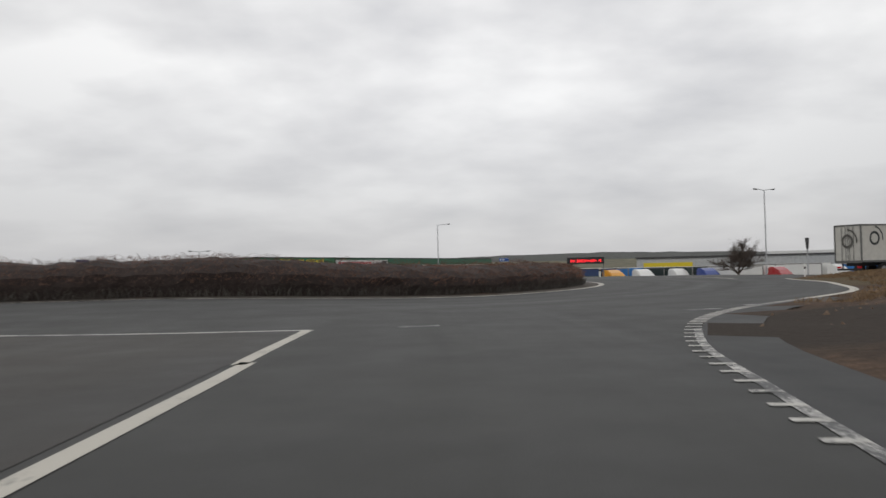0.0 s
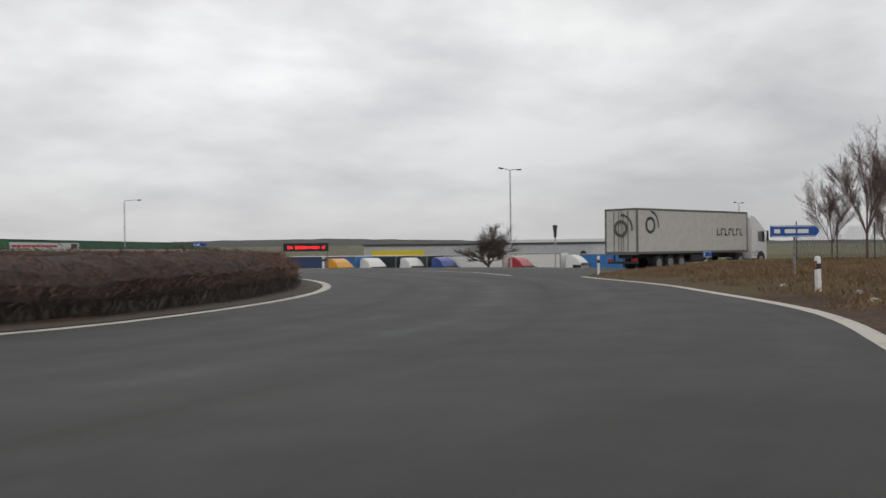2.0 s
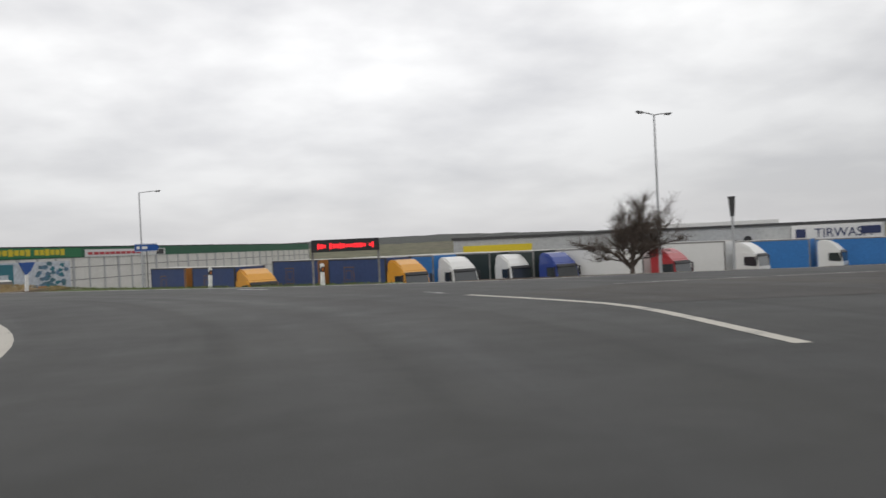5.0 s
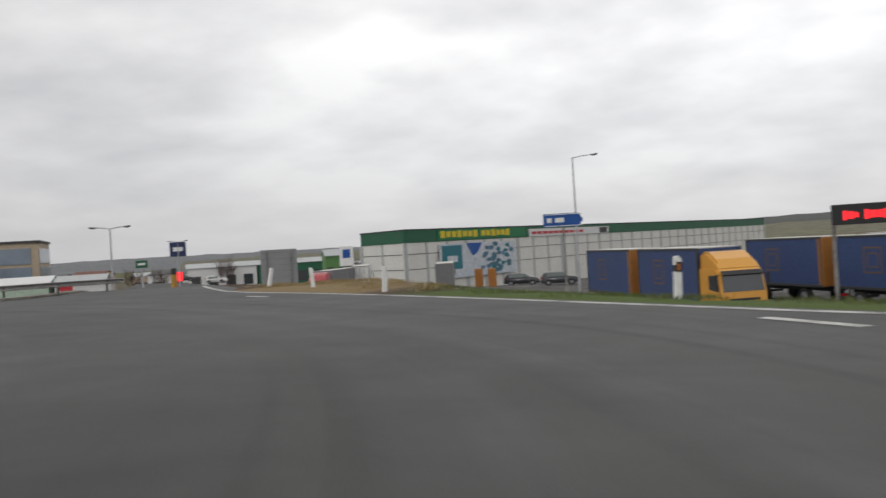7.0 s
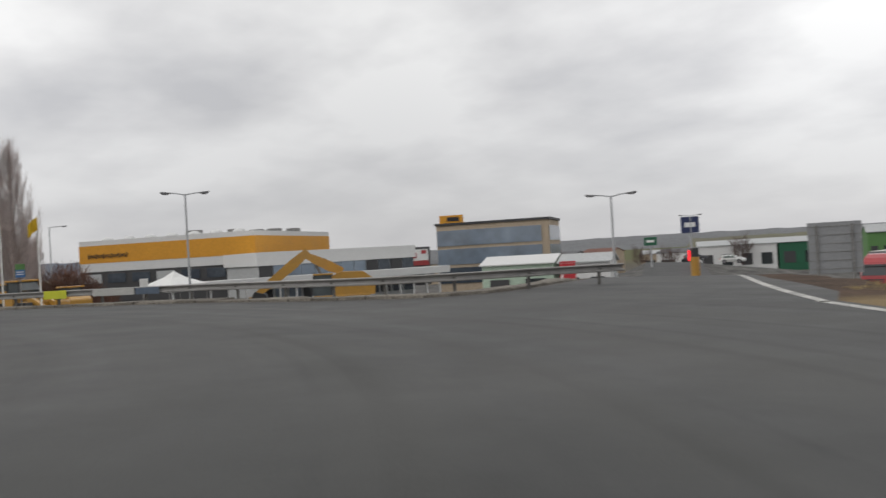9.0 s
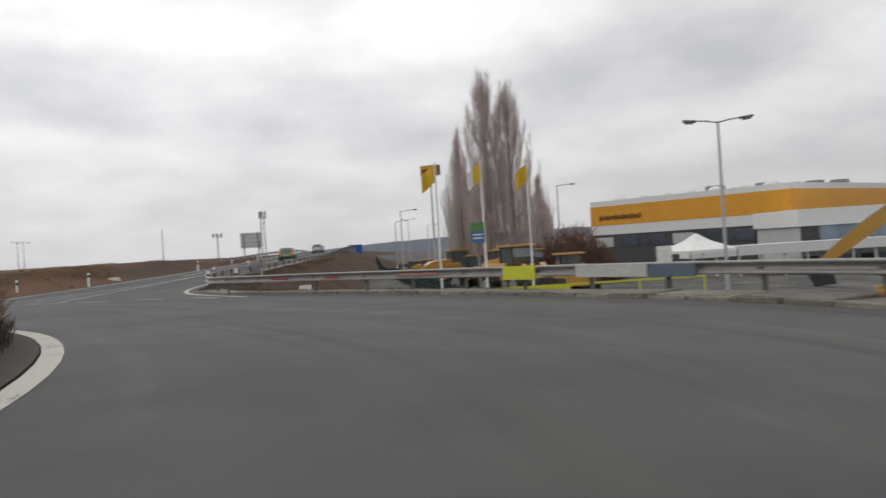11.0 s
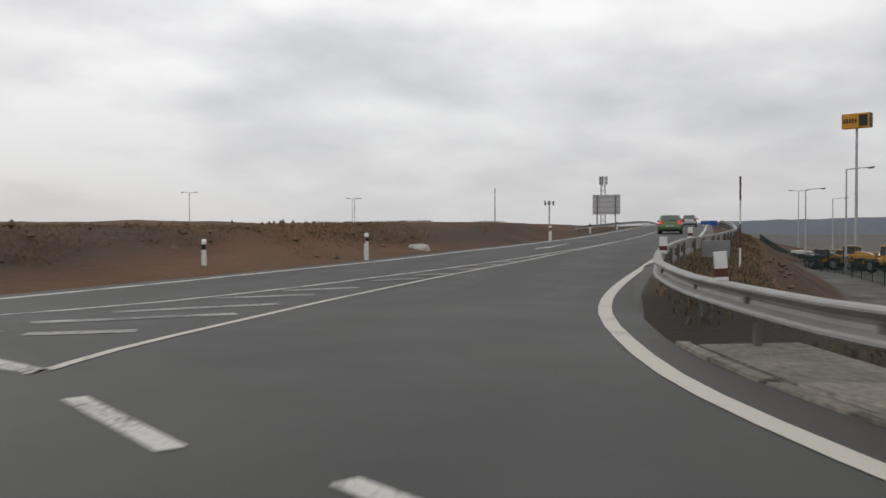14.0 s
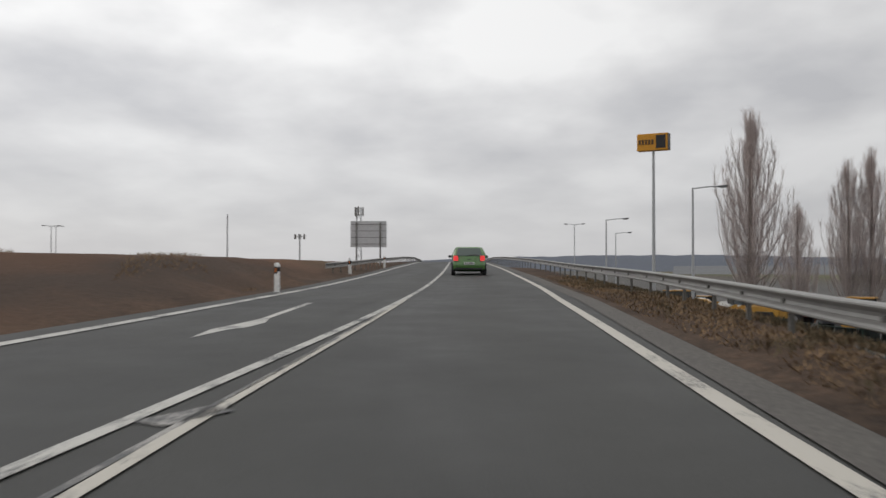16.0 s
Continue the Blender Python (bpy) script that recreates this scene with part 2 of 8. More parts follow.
# ---- mesh helpers ----
def box(bm, size, at=(0, 0, 0), m=None, bevel=0.0):
    r = bmesh.ops.create_cube(bm, size=1.0)
    vs = r["verts"]
    mat4 = Matrix.Translation(at) @ (m or Matrix()) @ Matrix.Diagonal((*size, 1))
    bmesh.ops.transform(bm, matrix=mat4, verts=vs)
    if bevel:
        es = list({e for v in vs for e in v.link_edges})
        bmesh.ops.bevel(bm, geom=es, offset=bevel, segments=2, affect="EDGES", profile=0.7)


def rod(bm, p0, p1, r0, r1=None, n=10, cap=True):
    p0, p1 = Vector(p0), Vector(p1)
    d = p1 - p0
    if d.length < 1e-6:
        return
    m = Matrix.Translation((p0 + p1) / 2) @ d.to_track_quat("Z", "Y").to_matrix().to_4x4()
    bmesh.ops.create_cone(bm, cap_ends=cap, segments=n, radius1=r0, radius2=r0 if r1 is None else r1, depth=d.length, matrix=m)


def prism(bm, outline, depth, m=None):
    """A flat outline (x, z) in the xz plane, given thickness along y, centred."""
    m = m or Matrix()
    a = [bm.verts.new(m @ Vector((x, -depth / 2, z))) for x, z in outline]
    b = [bm.verts.new(m @ Vector((x, depth / 2, z))) for x, z in outline]
    bm.faces.new(a)
    bm.faces.new(b[::-1])
    n = len(a)
    for i in range(n):
        bm.faces.new((a[i], b[i], b[(i + 1) % n], a[(i + 1) % n]))


def sweep(bm, path, section, closed=False, up=Vector((0, 0, 1))):
    """Carry a cross-section [(side, height)] along a path of points."""
    rings, n = [], len(path)
    for i in range(n):
        a, b = Vector(path[max(i - 1, 0)]), Vector(path[min(i + 1, n - 1)])
        d = (b - a)
        d.z = 0
        d.normalize()
        side = Vector((d.y, -d.x, 0))
        rings.append([bm.verts.new(Vector(path[i]) + side * s + up * h) for s, h in section])
    k = len(section)
    for r0, r1 in zip(rings, rings[1:]):
        for j in range(k if closed else k - 1):
            bm.faces.new((r0[j], r0[(j + 1) % k], r1[(j + 1) % k], r1[j]))
    if closed:
        bm.faces.new(rings[0][::-1])
        bm.faces.new(rings[-1])


def finish(bm, name, mat, smooth=False):
    bmesh.ops.recalc_face_normals(bm, faces=bm.faces)
    me = bpy.data.meshes.new(name)
    bm.to_mesh(me)
    bm.free()
    if smooth:
        me.polygons.foreach_set("use_smooth", [True] * len(me.polygons))
    for one in mat if isinstance(mat, (list, tuple)) else [mat]:
        me.materials.append(one)
    return me


def solid(name, bm, mat, label="", category="", group="", kind="", m=None, smooth=False):
    ob = tagged(new(name, finish(bm, name, mat, smooth)), label, category, group, kind)
    if m:
        ob.matrix_world = m
    return ob


def thing(name, label, category, group="", m=None):
    ob = tagged(new(name), label, category, group)
    ob.empty_display_size = 0.1
    if m:
        ob.matrix_world = m
    return ob


def part(name, bm, mat, parent, label="", m=None, smooth=False):
    ob = new(name, finish(bm, name, mat, smooth))
    ob.parent = parent
    if m:
        ob.matrix_basis = m
    if label:
        ob["label"] = label
    return ob


def S(x):
    x = min(1.0, max(0.0, x))
    return x * x * (3 - 2 * x)


# ---- heights of road and land ----
MID = (-20.0, 52.0)
RAMP = [(-400, -3.0), (-260, 0.6), (-215, 1.75), (-185, 1.95), (-160, 1.70), (-130, 1.20), (-112, 0.85), (-100, 0.63), (-90, 0.465), (-80, 0.31), (-72, 0.18), (-64, 0.06), (-56, 0.0), (200, 0.0)]


def ramp_z(x):
    for (x0, z0), (x1, z1) in zip(RAMP, RAMP[1:]):
        if x <= x1:
            k = (x - x0) / (x1 - x0)
            return z0 + (z1 - z0) * k
    return 0.0


def road_z(x, y):
    z = ramp_z(x) if x < -55 else 0.0
    z += 0.40 * S((3 - x) / 13) * S((46 - y) / 10) * S((y - 15) / 9) * S((x + 60) / 20)
    # the entry lies a little high, and the northern half of the ring tips outwards
    z += 0.11 * S((30 - y) / 16) * S((y + 40) / 20)
    if y > 58 and x > -44:
        out = math.hypot(x - MID[0], y - MID[1]) - 28.6
        z += 0.17 * S((8 - out) / 6) * S((y - 60) / 10) * S((x + 42) / 12)
    east = x - 22 + 0.3 * (y - 60)
    z -= 0.55 * S(east / 30) * S((y - 40) / 14)
    north = y - 95
    z -= 3.2 * S(north / 70) * (1.0 if x < 20 else 0.0)
    return z


SOUTH_R = [(3.2, -90), (2.6, -30), (2.2, -5), (2.25, 3), (2.37, 4.8), (2.72, 7.2), (3.1, 9.8), (3.62, 12.0), (4.4, 14.5), (5.55, 17.0), (7.1, 19.6), (9.08, 22.3), (11.5, 25.5), (13.95, 28.9), (15.6, 32.1), (17.4, 37.2), (18.9, 41.9), (20.0, 48.6), (20.4, 50.0)]
EAST_R = [(23, 54), (28, 59), (36, 63.5), (50, 69), (75, 78), (130, 98)]
EAST_L = [(130, 111), (70, 89), (46, 80), (34, 75.5), (26, 73), (20.5, 72.0), (16, 74.2)]
NORTH_E = [(12.6, 76.4), (9.6, 78.9), (6.3, 81.7), (1.6, 85.5), (-2.6, 88.6), (-5.6, 90.6), (-8.0, 92.6), (-9.2, 95), (-15, 102), (-29, 122), (-50, 151), (-90, 205)]
NORTH_W = [(-102, 205), (-60, 151), (-37, 121), (-24, 103), (-20.0, 96.0), (-20.2, 92.6), (-22.5, 91.4)]
WEST_N = [(-25.4, 90.3), (-29.3, 89.5), (-32.7, 88.2), (-36.4, 86.2), (-40.1, 84.0), (-42.9, 82.3), (-44.9, 80.5), (-47.1, 78.7), (-49.6, 77.05), (-51.6, 76.0), (-53.4, 75.3), (-54.7, 74.95), (-56.5, 74.62), (-60, 74.35), (-64, 74.25), (-70, 74.3), (-77, 74.75), (-90, 75.5), (-110, 76.0), (-200, 76.5), (-400, 76.5)]
WEST_S = [(-400, 67.8), (-200, 67.7), (-112, 67.3), (-97, 66.9), (-86, 66.2), (-78, 65.6), (-71, 65.1), (-64, 64.3), (-58, 63.9), (-54, 63.2), (-53, 60.5), (-55, 56), (-57.8, 50), (-57, 42), (-54, 34), (-49, 27), (-42, 20.5), (-35, 16.5), (-29, 12), (-25, 5), (-23.5, -5), (-23, -90)]
OUTLINE = SOUTH_R + EAST_R + EAST_L + NORTH_E + NORTH_W + WEST_N + WEST_S


def island_r(a):
    """The outer edge of the white line round the central island, by bearing."""
    return 28.82 - 0.75 * math.exp(-((a % math.tau - 2.37) / 0.33) ** 2) - 0.12 * math.exp(-((a % math.tau - 1.75) / 0.55) ** 2) + 0.207 * math.cos(a) - 0.113 * math.sin(a) + 0.366 * math.cos(2 * a) + 0.123 * math.sin(2 * a)


def island_edge(a, inset):
    r = island_r(a) - inset
    return (MID[0] + r * math.cos(a), MID[1] + r * math.sin(a))


def island_depth(x, y):
    """How far inside the island's edge a place is."""
    return island_r(math.atan2(y - MID[1], x - MID[0])) - 0.3 - math.hypot(x - MID[0], y - MID[1])


ISLAND = [island_edge(a * math.tau / 96, 0.3) for a in range(96)]
_A = np.array(OUTLINE)
_B = np.roll(_A, -1, axis=0)


def edge_distance(x, y):
    p = np.array((x, y))
    ab = _B - _A
    k = np.clip(((p - _A) * ab).sum(1) / (ab * ab).sum(1), 0, 1)
    q = _A + ab * k[:, None]
    d = np.hypot(*(p - q).T)
    i = int(d.argmin())
    return float(d[i]), q[i]


def inside(poly, x, y):
    hit, n = False, len(poly)
    j = n - 1
    for i in range(n):
        xi, yi = poly[i]
        xj, yj = poly[j]
        if (yi > y) != (yj > y) and x < (xj - xi) * (y - yi) / (yj - yi) + xi:
            hit = not hit
        j = i
    return hit


def land_z(x, y):
    """The height of the open ground."""
    inner = island_depth(x, y)
    if inner > -0.05:
        return road_z(x, y) - 0.01 + 0.3 * S((inner - 0.6) / 5)
    d, q = edge_distance(x, y)
    z0 = road_z(*q)
    lump = 0.25 * (noise.noise((x * 0.11, y * 0.11, 3)) + 0.5 * noise.noise((x * 0.35, y * 0.35, 7))) * S((d - 1.5) / 4)
    # side of the low yards to the north
    if x < -20:
        low = S((y - 70) / 5)
        yard = -2.1 - 1.2 * S((x + 52) / 16) - 1.2 * S((y - 104) / 14)
    else:
        low = S((y - (68 + 0.36 * (x - 18))) / 6)
        yard = -3.5
    far = math.hypot(x - MID[0], y - MID[1])
    yard -= 4.2 * S((far - 95) / 110)
    bank = S((-44 - x) / 8) * S((68 - y) / 3)
    high = bank * (1.25 + 0.4 * S((-66 - x) / 30) + 1.1 * S((d - 12) / 110))
    rest = 0.35 * S((x - 8) / 8) * S(d / 5) - 0.9 * S((d - 14) / 40)
    target = low * yard + (1 - low) * (high + rest * (1 - bank))
    drop = abs(target - z0)
    shoulder = (2.0 if x < -40 else 1.6) if low > 0.5 else 0.7
    w = (1.5 if low > 0.5 and x < -50 else 2.1) * drop + 0.6
    mound = 0.5 * math.exp(-(((x + 1.5) / 5.0) ** 2 + ((y - 91.0 + 0.7 * x) / 2.6) ** 2)) if y > 84 else 0.0
    berm = 0.2 * S((d - 0.1) / 0.45) * S((2.4 - d) / 0.9) * S((-54.5 - x) / 2.5) * S((x + 110) / 25) if y > 72 else 0.0
    verge = 0.5 * S((d - 1.0) / 3.2) * S((26 - y) / 7) if x > 0 and y < 26 else 0.0
    return verge + berm + mound * S((d - 0.8) / 1.5) + z0 + (target - z0) * S((d - shoulder) / w) - 0.03 * S(d / 0.4) + lump * (0.3 + 0.7 * S(d / 30))


def build_ground():
    pts, edges = [], []

    def loop(poly):
        i0 = len(pts)
        for k, (x, y) in enumerate(poly):
            x2, y2 = poly[(k + 1) % len(poly)]
            n = max(1, int(math.hypot(x2 - x, y2 - y) / 2.5)) if max(abs(x), abs(y)) < 160 else max(1, int(math.hypot(x2 - x, y2 - y) / 8))
            for j in range(n):
                pts.append((x + (x2 - x) * j / n, y + (y2 - y) * j / n))
        i1 = len(pts)
        for i in range(i0, i1):
            edges.append((i, i + 1 if i + 1 < i1 else i0))

    loop(OUTLINE)
    loop(ISLAND)
    rnd = random.Random(4)

    def clear(x, y, gap):
        return edge_distance(x, y)[0] > gap and abs(island_depth(x, y)) > gap

    step = 2.0
    y = -12.0
    while y < 125:
        x = -130.0
        while x < 62:
            px, py = x + rnd.uniform(-.4, .4), y + rnd.uniform(-.4, .4)
            if clear(px, py, 0.8):
                pts.append((px, py))
            x += step
        y += step
    for ring in range(26):
        s = 9 * 1.0 + ring * 3.2
        r0 = 60 + ring * 11 + ring * ring * 1.1
        n = max(40, int(math.tau * r0 / (s + ring * 1.5)))
        for k in range(n):
            a = k * math.tau / n + ring
            px, py = MID[0] - 12 + r0 * math.cos(a), MID[1] + 4 + r0 * math.sin(a)
            if -131 < px < 63 and -13 < py < 126:
                continue
            if clear(px, py, 2.0):
                pts.append((px, py))
    for r0, n in ((1400, 48), (2200, 48), (3600, 48)):
        for k in range(n):
            pts.append((r0 * math.cos(k * math.tau / n), r0 * math.sin(k * math.tau / n)))
    vs, _, fs, *_ = geometry.delaunay_2d_cdt([Vector(p) for p in pts], edges, [], 0, 1e-4)
    road_f, land_f = [], []
    for f in fs:
        cx, cy = sum(vs[i].x for i in f) / 3, sum(vs[i].y for i in f) / 3
        isl = island_depth(cx, cy) > 0
        (road_f if inside(OUTLINE, cx, cy) and not isl else land_f).append(f)

    def make(name, faces, height, mat, label, cat):
        used = sorted({i for f in faces for i in f})
        idx = {v: k for k, v in enumerate(used)}
        me = bpy.data.meshes.new(name)
        me.from_pydata([(vs[i].x, vs[i].y, height(vs[i].x, vs[i].y)) for i in used], [], [[idx[i] for i in f] for f in faces])
        me.polygons.foreach_set("use_smooth", [True] * len(me.polygons))
        me.materials.append(mat)
        me.update()
        ob = tagged(new(name, me), label, cat, kind="structure")
        return ob

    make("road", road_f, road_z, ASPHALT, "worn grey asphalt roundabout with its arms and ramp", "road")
    make("ground", land_f, land_z, LAND, "bare brown soil and dry winter grass land", "ground")


def land_material():
    m = bpy.data.materials.new("land")
    m.use_nodes = True
    t = m.node_tree
    N = t.nodes.new
    b = t.nodes["Principled BSDF"]
    b.inputs["Roughness"].default_value, b.inputs["Specular IOR Level"].default_value = 0.95, 0.1
    geo = N("ShaderNodeNewGeometry")
    ns = []
    for sc, de in ((0.05, 4), (0.45, 6), (6.0, 6), (38.0, 3)):
        n = N("ShaderNodeTexNoise")
        n.inputs["Scale"].default_value, n.inputs["Detail"].default_value = sc, de
        links(t, (geo.outputs["Position"], n.inputs["Vector"]))
        ns.append(n)
    soil = N("ShaderNodeValToRGB")
    cr = soil.color_ramp
    cr.elements[0].position, cr.elements[0].color = 0.34, (0.044, 0.033, 0.026, 1)
    cr.elements[1].position, cr.elements[1].color = 0.66, (0.122, 0.081, 0.057, 1)
    e = cr.elements.new(0.5)
    e.color = (0.076, 0.053, 0.039, 1)
    a = N("ShaderNodeMath")
    a.operation = "MULTIPLY_ADD"
    a.inputs[1].default_value = 0.5
    h = N("ShaderNodeMath")
    h.operation, h.inputs[1].default_value = "MULTIPLY", 0.5
    links(t, (ns[1].outputs[0], h.inputs[0]), (ns[2].outputs[0], a.inputs[0]), (h.outputs[0], a.inputs[2]), (a.outputs[0], soil.inputs[0]))
    # far land turns to green winter fields in patches
    sep, fr = N("ShaderNodeSeparateXYZ"), N("ShaderNodeMapRange")
    links(t, (geo.outputs["Position"], sep.inputs[0]))
    fr.inputs["From Min"].default_value, fr.inputs["From Max"].default_value = 230, 420
    links(t, (sep.outputs["Y"], fr.inputs[0]))
    fields = N("ShaderNodeValToRGB")
    fields.color_ramp.elements[0].position, fields.color_ramp.elements[0].color = 0.42, (0.10, 0.115, 0.05, 1)
    fields.color_ramp.elements[1].position, fields.color_ramp.elements[1].color = 0.55, (0.13, 0.105, 0.07, 1)
    far = N("ShaderNodeTexNoise")
    far.inputs["Scale"].default_value = 0.006
    links(t, (geo.outputs["Position"], far.inputs["Vector"]), (far.outputs[0], fields.inputs[0]))
    mix = N("ShaderNodeMixRGB")
    links(t, (fr.outputs[0], mix.inputs["Fac"]), (soil.outputs[0], mix.inputs["Color1"]), (fields.outputs[0], mix.inputs["Color2"]))
    # the low yards are laid with grey gravel and old asphalt
    zr, gravel, mixg = N("ShaderNodeMapRange"), N("ShaderNodeValToRGB"), N("ShaderNodeMixRGB")
    zr.inputs["From Min"].default_value, zr.inputs["From Max"].default_value = -1.7, -2.0
    gravel.color_ramp.elements[0].position, gravel.color_ramp.elements[0].color = 0.35, (0.075, 0.073, 0.07, 1)
    gravel.color_ramp.elements[1].position, gravel.color_ramp.elements[1].color = 0.7, (0.16, 0.155, 0.145, 1)
    near = N("ShaderNodeMath")
    inv = N("ShaderNodeMath")
    near.operation, inv.operation = "MULTIPLY", "SUBTRACT"
    inv.inputs[0].default_value = 1.0
    links(t, (sep.outputs["Z"], zr.inputs[0]), (ns[1].outputs[0], gravel.inputs[0]), (fr.outputs[0], inv.inputs[1]), (zr.outputs[0], near.inputs[0]), (inv.outputs[0], near.inputs[1]),
          (near.outputs[0], mixg.inputs["Fac"]), (mix.outputs[0], mixg.inputs["Color1"]), (gravel.outputs[0], mixg.inputs["Color2"]))
    # turf: a green lawn, a tan mound, a red ploughed strip; each with a ragged edge
    for place, radius, turf in (((11, 83, -0.5), 9.5, (0.075, 0.105, 0.030)), ((-2.5, 91.5, 0), 6.0, (0.21, 0.155, 0.085)), ((-58, 75.6, 0), 4.2, (0.040, 0.035, 0.028)), ((-65, 76.2, 0), 4.8, (0.072, 0.054, 0.037)), ((6.5, 13, 0), 4.0, (0.045, 0.037, 0.031)), ((23, 42, 0), 9.0, (0.098, 0.076, 0.047)), ((32, 50, 0), 9.0, (0.092, 0.078, 0.043))):
        dn, ed, mt, wob = N("ShaderNodeVectorMath"), N("ShaderNodeMapRange"), N("ShaderNodeMixRGB"), N("ShaderNodeMath")
        dn.operation = "DISTANCE"
        dn.inputs[1].default_value = place
        wob.operation, wob.inputs[1].default_value = "MULTIPLY_ADD", radius * 0.5
        ed.inputs["From Min"].default_value, ed.inputs["From Max"].default_value = radius * 1.35, radius * 1.05
        mt.inputs["Color2"].default_value = (*turf, 1)
        links(t, (geo.outputs["Position"], dn.inputs[0]), (ns[1].outputs[0], wob.inputs[0]), (dn.outputs["Value"], wob.inputs[2]), (wob.outputs[0], ed.inputs[0]),
              (ed.outputs[0], mt.inputs["Fac"]), (mixg.outputs[0], mt.inputs["Color1"]))
        mixg = mt
    # long drifts of red soil, darker brown and dry grass on the western bank
    stretch, drift, dr = N("ShaderNodeMapping"), N("ShaderNodeTexNoise"), N("ShaderNodeValToRGB")
    stretch.inputs["Scale"].default_value = (0.035, 0.16, 0.3)
    stretch.inputs["Rotation"].default_value = (0, 0, 0.12)
    drift.inputs["Scale"].default_value, drift.inputs["Detail"].default_value = 1.0, 5
    cr = dr.color_ramp
    cr.elements[0].position, cr.elements[0].color = 0.30, (0.070, 0.052, 0.042, 1)
    cr.elements[1].position, cr.elements[1].color = 0.68, (0.155, 0.118, 0.072, 1)
    for pos, col in ((0.42, (0.102, 0.060, 0.040)), (0.49, (0.142, 0.080, 0.051)), (0.57, (0.118, 0.073, 0.048))):
        cr.elements.new(pos).color = (*col, 1)
    wst, wsy, both, mw = N("ShaderNodeMapRange"), N("ShaderNodeMapRange"), N("ShaderNodeMath"), N("ShaderNodeMixRGB")
    wst.inputs["From Min"].default_value, wst.inputs["From Max"].default_value = -46, -50
    wsy.inputs["From Min"].default_value, wsy.inputs["From Max"].default_value = 67, 64
    wsy.inputs["To Max"].default_value = 0.88
    both.operation = "MULTIPLY"
    links(t, (geo.outputs["Position"], stretch.inputs[0]), (stretch.outputs[0], drift.inputs["Vector"]), (drift.outputs[0], dr.inputs[0]), (sep.outputs["X"], wst.inputs[0]), (sep.outputs["Y"], wsy.inputs[0]),
          (wst.outputs[0], both.inputs[0]), (wsy.outputs[0], both.inputs[1]), (both.outputs[0], mw.inputs["Fac"]), (mixg.outputs[0], mw.inputs["Color1"]), (dr.outputs[0], mw.inputs["Color2"]))
    mixg = mw
    hsv, vr = N("ShaderNodeHueSaturation"), N("ShaderNodeMapRange")
    vr.inputs["From Min"].default_value, vr.inputs["From Max"].default_value = 0.3, 0.7
    vr.inputs["To Min"].default_value, vr.inputs["To Max"].default_value = 0.7, 1.3
    links(t, (ns[3].outputs[0], vr.inputs[0]), (vr.outputs[0], hsv.inputs["Value"]), (mixg.outputs[0], hsv.inputs["Color"]), (hsv.outputs[0], b.inputs["Base Color"]))
    bp = N("ShaderNodeBump")
    bp.inputs["Strength"].default_value, bp.inputs["Distance"].default_value = 0.5, 0.10
    links(t, (ns[2].outputs[0], bp.inputs["Height"]), (bp.outputs[0], b.inputs["Normal"]))
    return m


LAND = land_material()
build_ground()


# ---- road markings ----
def smooth_path(pts, step=1.0):
    """A rounder line through the points (Catmull-Rom)."""
    P = [Vector(p) for p in pts]
    out = []
    for i in range(len(P) - 1):
        a, b, c, d = P[max(i - 1, 0)], P[i], P[i + 1], P[min(i + 2, len(P) - 1)]
        n = max(2, int((c - b).length / step))
        for k in range(n):
            t = k / n
            out.append(0.5 * (2 * b + (c - a) * t + (2 * a - 5 * b + 4 * c - d) * t * t + (3 * b - a - 3 * c + d) * t ** 3))
    out.append(P[-1])
    return out


def offset(path, d):
    """The path moved sideways, to its right by d."""
    out = []
    for i, p in enumerate(path):
        a, b = path[max(i - 1, 0)], path[min(i + 1, len(path) - 1)]
        t = (Vector(b) - Vector(a)).to_2d().normalized()
        out.append(Vector((p[0] + t.y * d, p[1] - t.x * d)))
    return out


def stripe(path, width, mat=None, label="white painted road line", lift=0.006, raw=False):
    P = [Vector(p[:2]) for p in path] if raw else smooth_path([p[:2] for p in path])
    bm = bmesh.new()
    rows = [[bm.verts.new((q.x, q.y, road_z(q.x, q.y) + lift + (0.006 if q.x < -62 else 0.0))) for q in ring] for ring in zip(offset(P, -width / 2), P, offset(P, width / 2))]
    for a, b in zip(rows, rows[1:]):
        for j in (0, 1):
            bm.faces.new((a[j], a[j + 1], b[j + 1], b[j]))
    return solid("road_marking", bm, mat or PAINT, label, "road marking", "road markings", "structure")


def patch(corners, mat, label, lift=0.006):
    bm = bmesh.new()
    bm.faces.new([bm.verts.new((x, y, 0)) for x, y in corners])
    bmesh.ops.triangulate(bm, faces=bm.faces)
    bmesh.ops.subdivide_edges(bm, edges=bm.edges, cuts=9, use_grid_fill=True)
    for v in bm.verts:
        v.co.z = road_z(v.co.x, v.co.y) + lift
    return solid("road_marking", bm, mat, label, "road marking", "road markings", "structure")


stripe([island_edge(k * math.tau / 140, 0.16) for k in range(141)], 0.28, PAINT_BAND, "wide white edge line round the central island", raw=True)
south_edge = smooth_path(SOUTH_R[2:])
stripe(offset([p for p in south_edge if p.y < 14.5], -0.03), 0.12, PAINT_WORN, "thin worn edge line of the entry", raw=True)
stripe(offset([p for p in south_edge if 14.5 <= p.y < 24.4], -0.1), 0.28, PAINT_FAINT, "wide worn edge band of the entry", raw=True)
stripe(offset([p for p in south_edge if p.y >= 23.4], -0.12), 0.3, PAINT_BAND, "white edge line along the verge", raw=True)
stripe(offset([p for p in south_edge if p.y < 25], 0.5), 0.95, NEW_ASPHALT, "dark asphalt shoulder beside the entry", 0.002, True)
